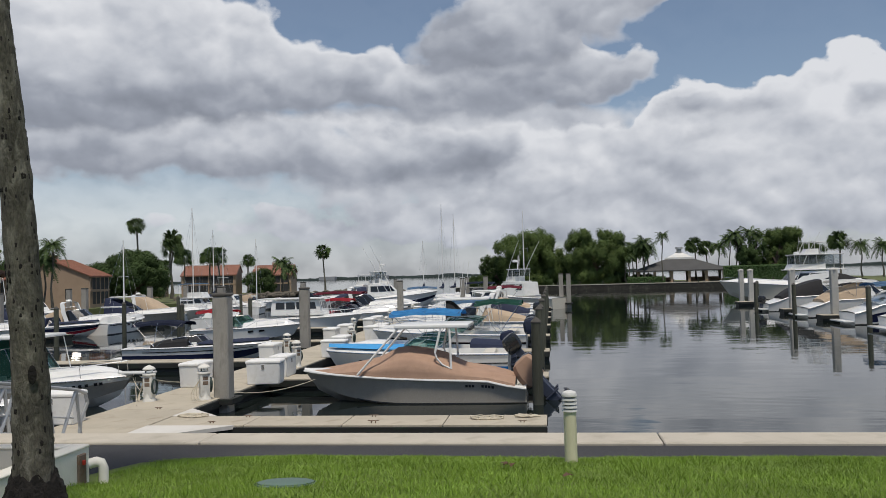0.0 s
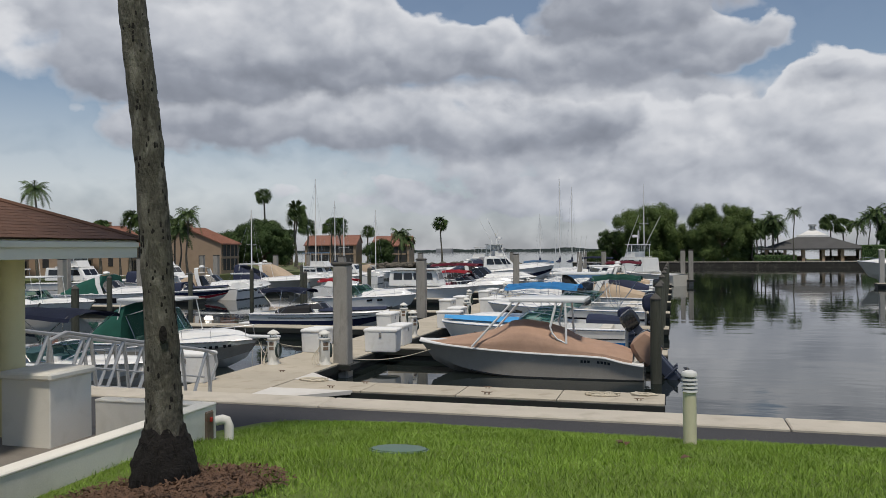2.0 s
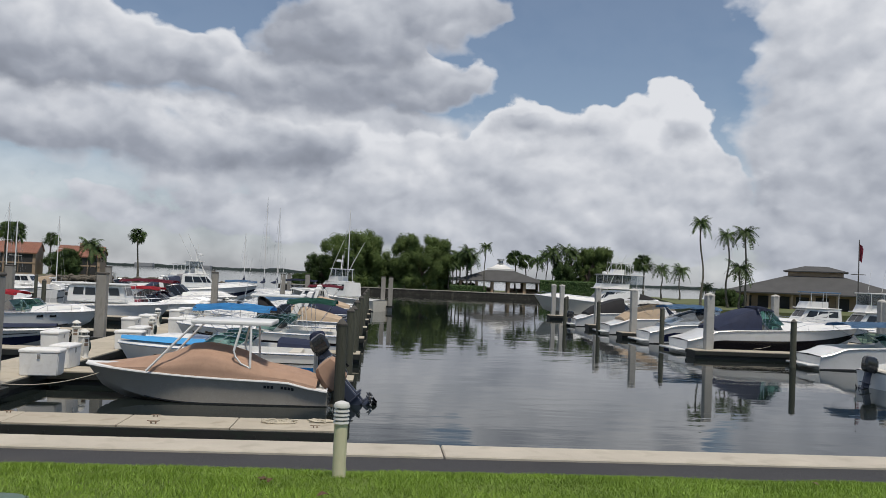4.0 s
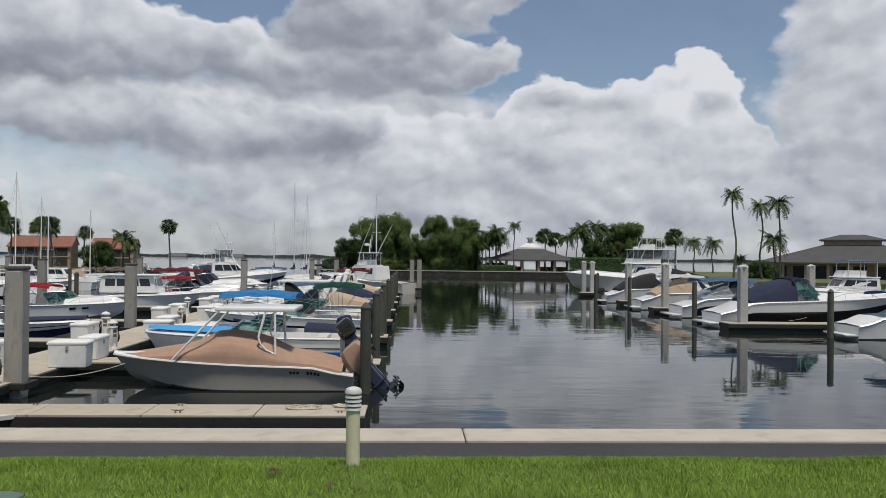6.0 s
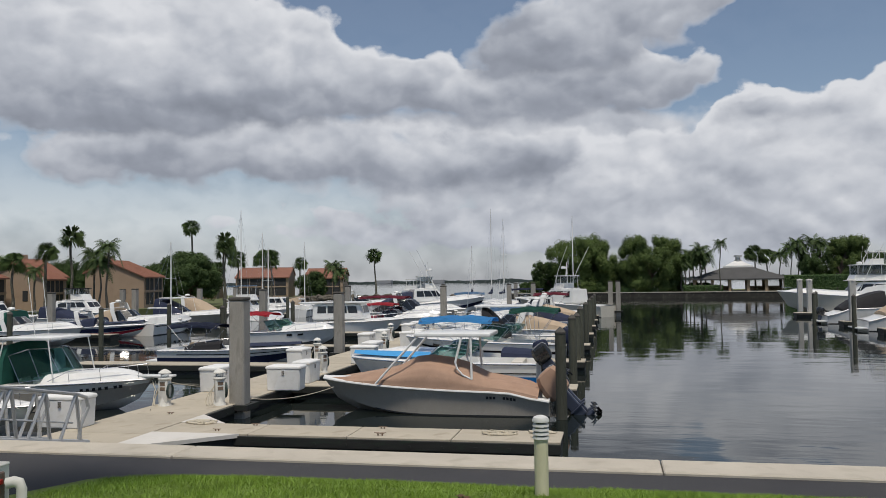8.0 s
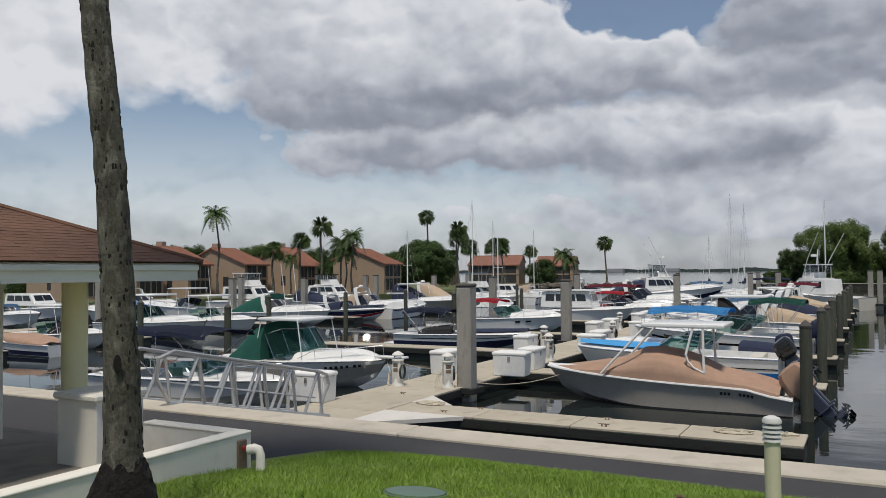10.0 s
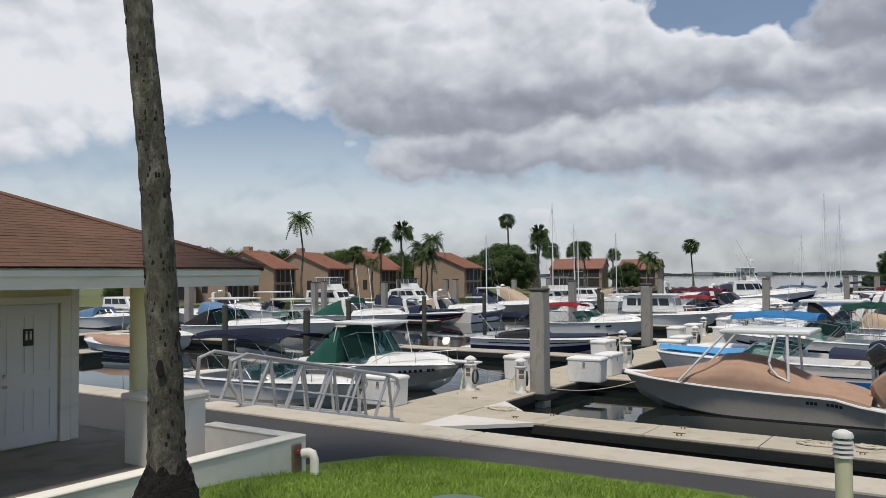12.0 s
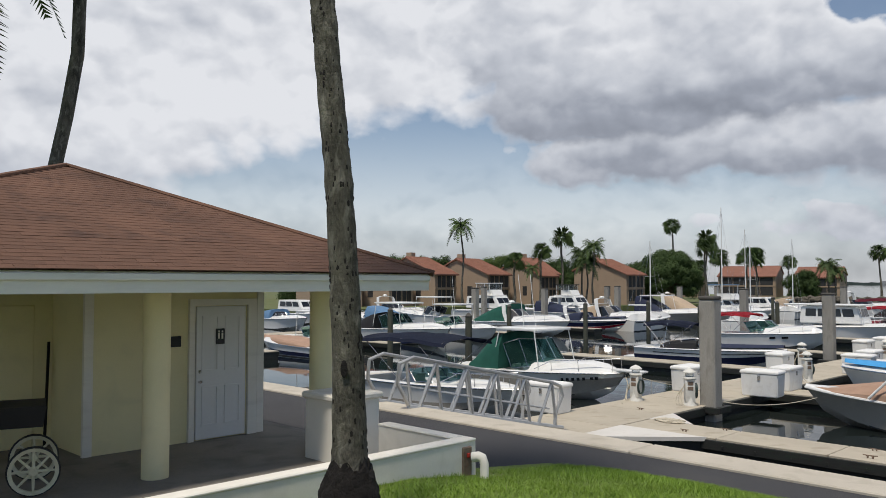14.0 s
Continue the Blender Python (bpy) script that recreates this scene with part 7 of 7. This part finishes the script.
# ---- houses ----
def town_house(m, w, d, h, label, rise=2.0, op=2):
    """Two-storey stucco house: a tall blank gable wall, a tiled single slope and screened porches as dark solid boxes.
    """
    o = thing("town_house", label, "house", m, group="town houses")
    bm = bmesh.new()
    prof = [(0, -0.6), (d, -0.6), (d, h), (d * 0.62, h + rise), (0, h - 0.6)]
    loft(bm, [[Vector((x, y, z)) for y, z in prof] for x in (0, w)])
    part("wall", bm, STUCCO_T, o, smooth=False)
    bm, ribs = bmesh.new(), bmesh.new()
    for a, c in (((-0.4, h - 0.75), (d * 0.63, h + rise + 0.06)), ((d * 0.61, h + rise + 0.06), (d + 0.3, h - 0.1))):
        loft(bm, [[Vector((x, a[0], a[1])), Vector((x, c[0], c[1])), Vector((x, c[0], c[1] + 0.16)), Vector((x, a[0], a[1] + 0.16))] for x in (-0.25, w + 0.25)])
        n = int(w / 0.45)
        for i in range(n):
            x = -0.2 + (w + 0.4) * (i + 0.5) / n
            tube(ribs, [(x, a[0], a[1] + 0.17), (x, c[0], c[1] + 0.17)], 0.11, 5)
    tiles = part("roof", bm, CLAY, o, "ribbed terracotta tile roof")
    part("tile_ribs", ribs, CLAY, tiles)["kind"] = "stuff"
    for k in range(2):
        z0 = 0.2 + k * (h / 2 - 0.35)
        part("floor_band", box(0.02, w - 0.02, -0.12, 0.06, z0 + h / 2 - 0.55, z0 + h / 2 - 0.3), STUCCO_T, o)
        for i in range(op):
            x0, x1 = 0.5 + (w - 0.8) * i / op, 0.3 + (w - 0.8) * (i + 1) / op
            # no depth behind: the shade inside the porch is this box's colour
            wdw = part("screened_porch", box(x0, x1, -0.05, 0.3, z0, z0 + h / 2 - 0.65), DARKIN, o, "screened opening with porch shade in its dark colour")
            for q in (x0, (x0 + x1) / 2, x1):
                part("post", box(q - 0.05, q + 0.05, -0.1, -0.05, z0, z0 + h / 2 - 0.65), STUCCO_T, wdw)
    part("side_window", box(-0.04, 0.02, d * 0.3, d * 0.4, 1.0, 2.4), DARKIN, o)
    part("chimney", box(w * 0.4, w * 0.4 + 1.0, d * 0.7, d * 0.7 + 0.9, h, h + rise + 0.9), STUCCO_T, o)
    return o


LABH = "tan stucco town house with terracotta roof and screened porches"
HOUSES = ((-76.7, 86.9, 102, 6.5, 8.5, 4.7, 1.6), (-74.2, 95.6, 102, 6.0, 7.0, 4.5, 1.5), (-79.3, 78.9, 102, 5.5, 8.0, 4.7, 1.7), (-80.6, 71.6, 102, 5.5, 9.0, 4.7, 1.7), (-63.9, 102.9, 98, 6.5, 8.5, 4.7, 1.6), (-84.5, 64, 80, 5.5, 9, 4.6, 1.6), (-79.5, 101.0, 78, 5, 8, 4.9, 1.9),
          (-84.0, 172, 15, 12, 12, 4.9, 1.6), (-69.5, 177.5, 12, 9, 12, 4.6, 1.6), (-92, 163, 18, 7, 10, 4.6, 1.5))
for x, y, rz, w, d, h, rs in HOUSES:
    town_house(pose(x, y, 0, 0, 0, rz), w, d, h, LABH, rs)

# ---- pavilion on the point ----
gz_ = thing("pavilion", "open pavilion with grey hip roof and white cupola", "pavilion", pose(29.9, 200.5, -0.32, 0, 0, -7) @ Matrix.Diagonal((1.1, 1.1, 1.1, 1)))
bm = bmesh.new()
loft(bm, [[Vector((sx * a, sy * b, z)) for sx, sy in ((-1, -1), (1, -1), (1, 1), (-1, 1))] for a, b, z in ((10.0, 6.5, 2.35), (10.0, 6.5, 2.6), (3.0, 1.9, 5.0))])
part("roof", bm, GREYROOF, gz_, "grey shingle hip roof", smooth=False)
bm = bmesh.new()
loft(bm, [[Vector((sx * a, sy * b, z)) for sx, sy in ((-1, -1), (1, -1), (1, 1), (-1, 1))] for a, b, z in ((3.0, 1.9, 4.95), (3.0, 1.9, 5.35), (2.6, 1.6, 5.4), (0.7, 0.5, 6.4))])
part("cupola", bm, GEL, gz_, "white upper roof")
part("vent", lathe([(0.75, 6.35), (0.75, 6.6), (0.55, 6.65), (0.55, 7.2), (0.85, 7.25), (0.8, 7.6), (0.1, 7.7)], 12), ALU, gz_, "grey roof vent")
for x in (-8.8, -5.3, -1.8, 1.8, 5.3, 8.8):
    for y in (-5.6, 5.6):
        part("column", box(x - 0.3, x + 0.3, y - 0.3, y + 0.3, -0.2, 2.4, 0.03), STUCCO_T, gz_)
part("floor", box(-9.6, 9.6, -6.2, 6.2, -0.3, 0.05), CONC, gz_)
for x in (-7, -3, 3.6, 7):
    part("low_wall", box(x - 1.4, x + 1.4, 3.0, 3.3, 0.0, 1.0, 0.02), STUCCO_T, gz_)
for i in range(14):
    x = -10 + 5.2 * i
    p = thing("shore_post", "thin dark post on the far seawall", "post", Matrix.Translation((x, 192.6 - 0.125 * (x + 24), -0.5)), group="shore posts")
    part("shaft", box(-0.12, 0.12, -0.12, 0.12, -2.2, 1.0, 0.02), WOODPILE, p)

# ---- clubhouse ----
cb = thing("clubhouse", "low clubhouse with wide grey hip roof and raised lantern", "building", pose(68.5, 122.5, -0.1, 0, 0, -30) @ Matrix.Diagonal((0.82, 0.82, 1.02, 1)))
bm = bmesh.new()
loft(bm, [[Vector((sx * a, sy * b, z)) for sx, sy in ((-1, -1), (1, -1), (1, 1), (-1, 1))] for a, b, z in ((16, 11, 2.55), (16, 11, 2.75), (5.0, 3.2, 5.4))])
part("roof", bm, GREYROOF, cb, "grey shingle roof", smooth=False)
part("lantern", box(-4.8, 4.8, -3.1, 3.1, 5.2, 6.1), STUCCO_T, cb, "tan clerestory band")
bm = bmesh.new()
loft(bm, [[Vector((sx * a, sy * b, z)) for sx, sy in ((-1, -1), (1, -1), (1, 1), (-1, 1))] for a, b, z in ((5.6, 3.8, 6.05), (5.6, 3.8, 6.2), (2.0, 1.0, 7.0))])
part("upper_roof", bm, GREYROOF, cb, smooth=False)
part("wall", box(-13.5, 13.5, -8.5, 8.5, -0.4, 2.6), STUCCO_T, cb)
for i in range(8):
    x = -13 + 3.3 * i
    part("window", box(x, x + 2.2, -8.56, -8.45, 0.3, 2.2), DARKIN, cb)
for i in range(9):
    x = -15 + 3.75 * i
    part("column", box(x - 0.2, x + 0.2, -10.4, -10.0, -0.4, 2.6), STUCCO_T, cb)
fp = thing("flagpole", "tall flagpole with a limp flag", "flagpole", Matrix.Translation((54.5, 88.5, 0.0)))
part("pole", tube(bmesh.new(), [(0, 0, -2), (0, 0, 9.2)], [0.09, 0.05], 8), PILECAP, fp)
part("yard", tube(bmesh.new(), [(-0.9, 0, 5.2), (0.9, 0, 5.2)], 0.04, 6), PILECAP, fp)
bm = bmesh.new()
loft(bm, [[Vector((0.06 + 0.5 * t, 0.12 * math.sin(t * 9), 8.8 - 0.6 * t)), Vector((0.06 + 0.32 * t, 0.1 * math.sin(t * 7), 6.9 - 0.5 * t))] for t in [i / 8 for i in range(9)]], closed=False)
part("flag", bm, WINECLOTH, fp, "limp dark red flag")


# ---- roof shingles and grass ----
def shingle_face(c0, c1, apex, rows_, seed, limit):
    """Courses of shingle tabs on one slope: those near the eave corner are pieces, the rest one mesh."""
    rnd = random.Random(seed)
    mid = (c0 + c1) / 2
    along = (c1 - c0).normalized()
    up = (apex - c0) - along * (apex - c0).dot(along)
    slope = up.length
    up.normalize()
    nrm = along.cross(up).normalized()
    if nrm.z < 0:
        nrm = -nrm
    W = (c1 - c0).length
    ap = (apex - c0).dot(along)
    step = slope / rows_
    bmj = bmesh.new()
    me = mesh_of("shingle", box(-0.147, 0.147, 0, step * 1.12, 0.0, 0.010), SHINGLE, False)
    basis = Matrix((along, up, nrm)).transposed().to_4x4()
    made = 0
    tab = 0.2
    for r in range(rows_):
        v = r * step
        lo, hi = ap * v / slope, W - (W - ap) * v / slope
        x = lo - rnd.uniform(0, 0.3)
        while x < hi:
            a, b_ = max(x, lo), min(x + tab, hi)
            if b_ - a > 0.04:
                o = c0 + up * (v + rnd.uniform(-0.003, 0.003)) + nrm * (0.012 + rnd.uniform(0, 0.002)) + along * ((a + b_) / 2)
                mm = Matrix.Translation(o) @ basis @ pose(0, 0, 0, -1.6) @ Matrix.Diagonal(((b_ - a - 0.002) / 0.294, 1, 1, 1))
                if made < limit and r < 14 and (a + b_) / 2 > W * 0.25:
                    piece("shingle", me, roof, mm)
                    made += 1
                else:
                    q = [mm @ Vector(p) for p in ((-0.147, 0, 0), (0.147, 0, 0), (0.147, step * 1.12, 0), (-0.147, step * 1.12, 0), (-0.147, 0, 0.012), (0.147, 0, 0.012), (0.147, step * 1.12, 0.012), (-0.147, step * 1.12, 0.012))]
                    vs = [bmj.verts.new(p) for p in q]
                    for f in ((4, 5, 6, 7), (0, 1, 5, 4), (1, 2, 6, 5), (3, 0, 4, 7)):
                        bmj.faces.new([vs[i] for i in f])
            x += tab
    s = part("shingles", bmj, SHINGLE, roof, smooth=False)
    s["kind"] = "stuff"


shingle_face(corners[0], corners[1], APEX, 40, 1, 300)
shingle_face(corners[3], corners[0], APEX, 40, 2, 0)

# grass blades on the bank
rng = np.random.default_rng(4)
N = 300000
gx = rng.uniform(-6.3, 12.5, N)
gy = 3.6 + (12.1 - 3.6) * rng.random(N) ** 0.75
keep = (np.hypot(gx + 3.6, gy - 8.12) > 0.31) & (np.hypot(gx + 0.53, gy - 10.47) > 0.1) & (np.hypot((gx + 4.78) / 1.1, gy - 5.47) > 0.78 + 0.15 * rng.random(N)) & (gy < 11.75 + 0.18 * np.sin(gx * 2.1) + 0.2 * rng.random(N)) & ~((gx < -5.95) & (gy > 8.3) & (gy < 8.9))
gx, gy = gx[keep], gy[keep]
gzv = np.array([lawn_z(a, b_) for a, b_ in zip(gx, gy)])
K = len(gx)
tuft = np.array([noise.noise((a * 1.3, b_ * 1.3, 0.0)) for a, b_ in zip(gx, gy)])
ang, hgt = rng.uniform(0, 6.283, K), rng.uniform(0.025, 0.06, K) * (1 + 0.5 * tuft)
wid = rng.uniform(0.003, 0.007, K)
lx, ly = rng.normal(0, 0.03, K), rng.normal(0, 0.03, K)
co = np.empty((K, 3, 3), np.float32)
co[:, 0] = np.stack([gx - wid * np.cos(ang), gy - wid * np.sin(ang), gzv - 0.01], 1)
co[:, 1] = np.stack([gx + wid * np.cos(ang), gy + wid * np.sin(ang), gzv - 0.01], 1)
co[:, 2] = np.stack([gx + lx, gy + ly, gzv + hgt], 1)
me = bpy.data.meshes.new("grass")
me.vertices.add(K * 3)
me.vertices.foreach_set("co", co.ravel())
me.loops.add(K * 3)
me.loops.foreach_set("vertex_index", np.arange(K * 3, dtype=np.int32))
me.polygons.add(K)
me.polygons.foreach_set("loop_start", np.arange(0, K * 3, 3, dtype=np.int32))
me.update(calc_edges=True)
me.materials.append(BLADE)
tagged(new("grass", me), "short bright green grass blades on the lawn", "grass", kind="stuff")
# dry leaves
for i, (x, y) in enumerate(((-1.3, 9.6), (-1.25, 9.55), (-1.35, 9.62), (-0.6, 8.6), (5.5, 10.3))):
    bm = bmesh.new()
    loft(bm, [[Vector((-0.07, 0, 0.03)), Vector((-0.02, 0.04, 0.05)), Vector((0.07, 0.01, 0.03))], [Vector((-0.06, -0.01, 0.02)), Vector((0, -0.04, 0.06)), Vector((0.06, -0.01, 0.04))]], closed=False)
    solid("dry_leaf", bm, MULCH, "small curled dry brown leaf on the grass", "leaf", m=pose(x, y, lawn_z(x, y) + 0.03, 0, 0, 70 * i), group="dry leaves")
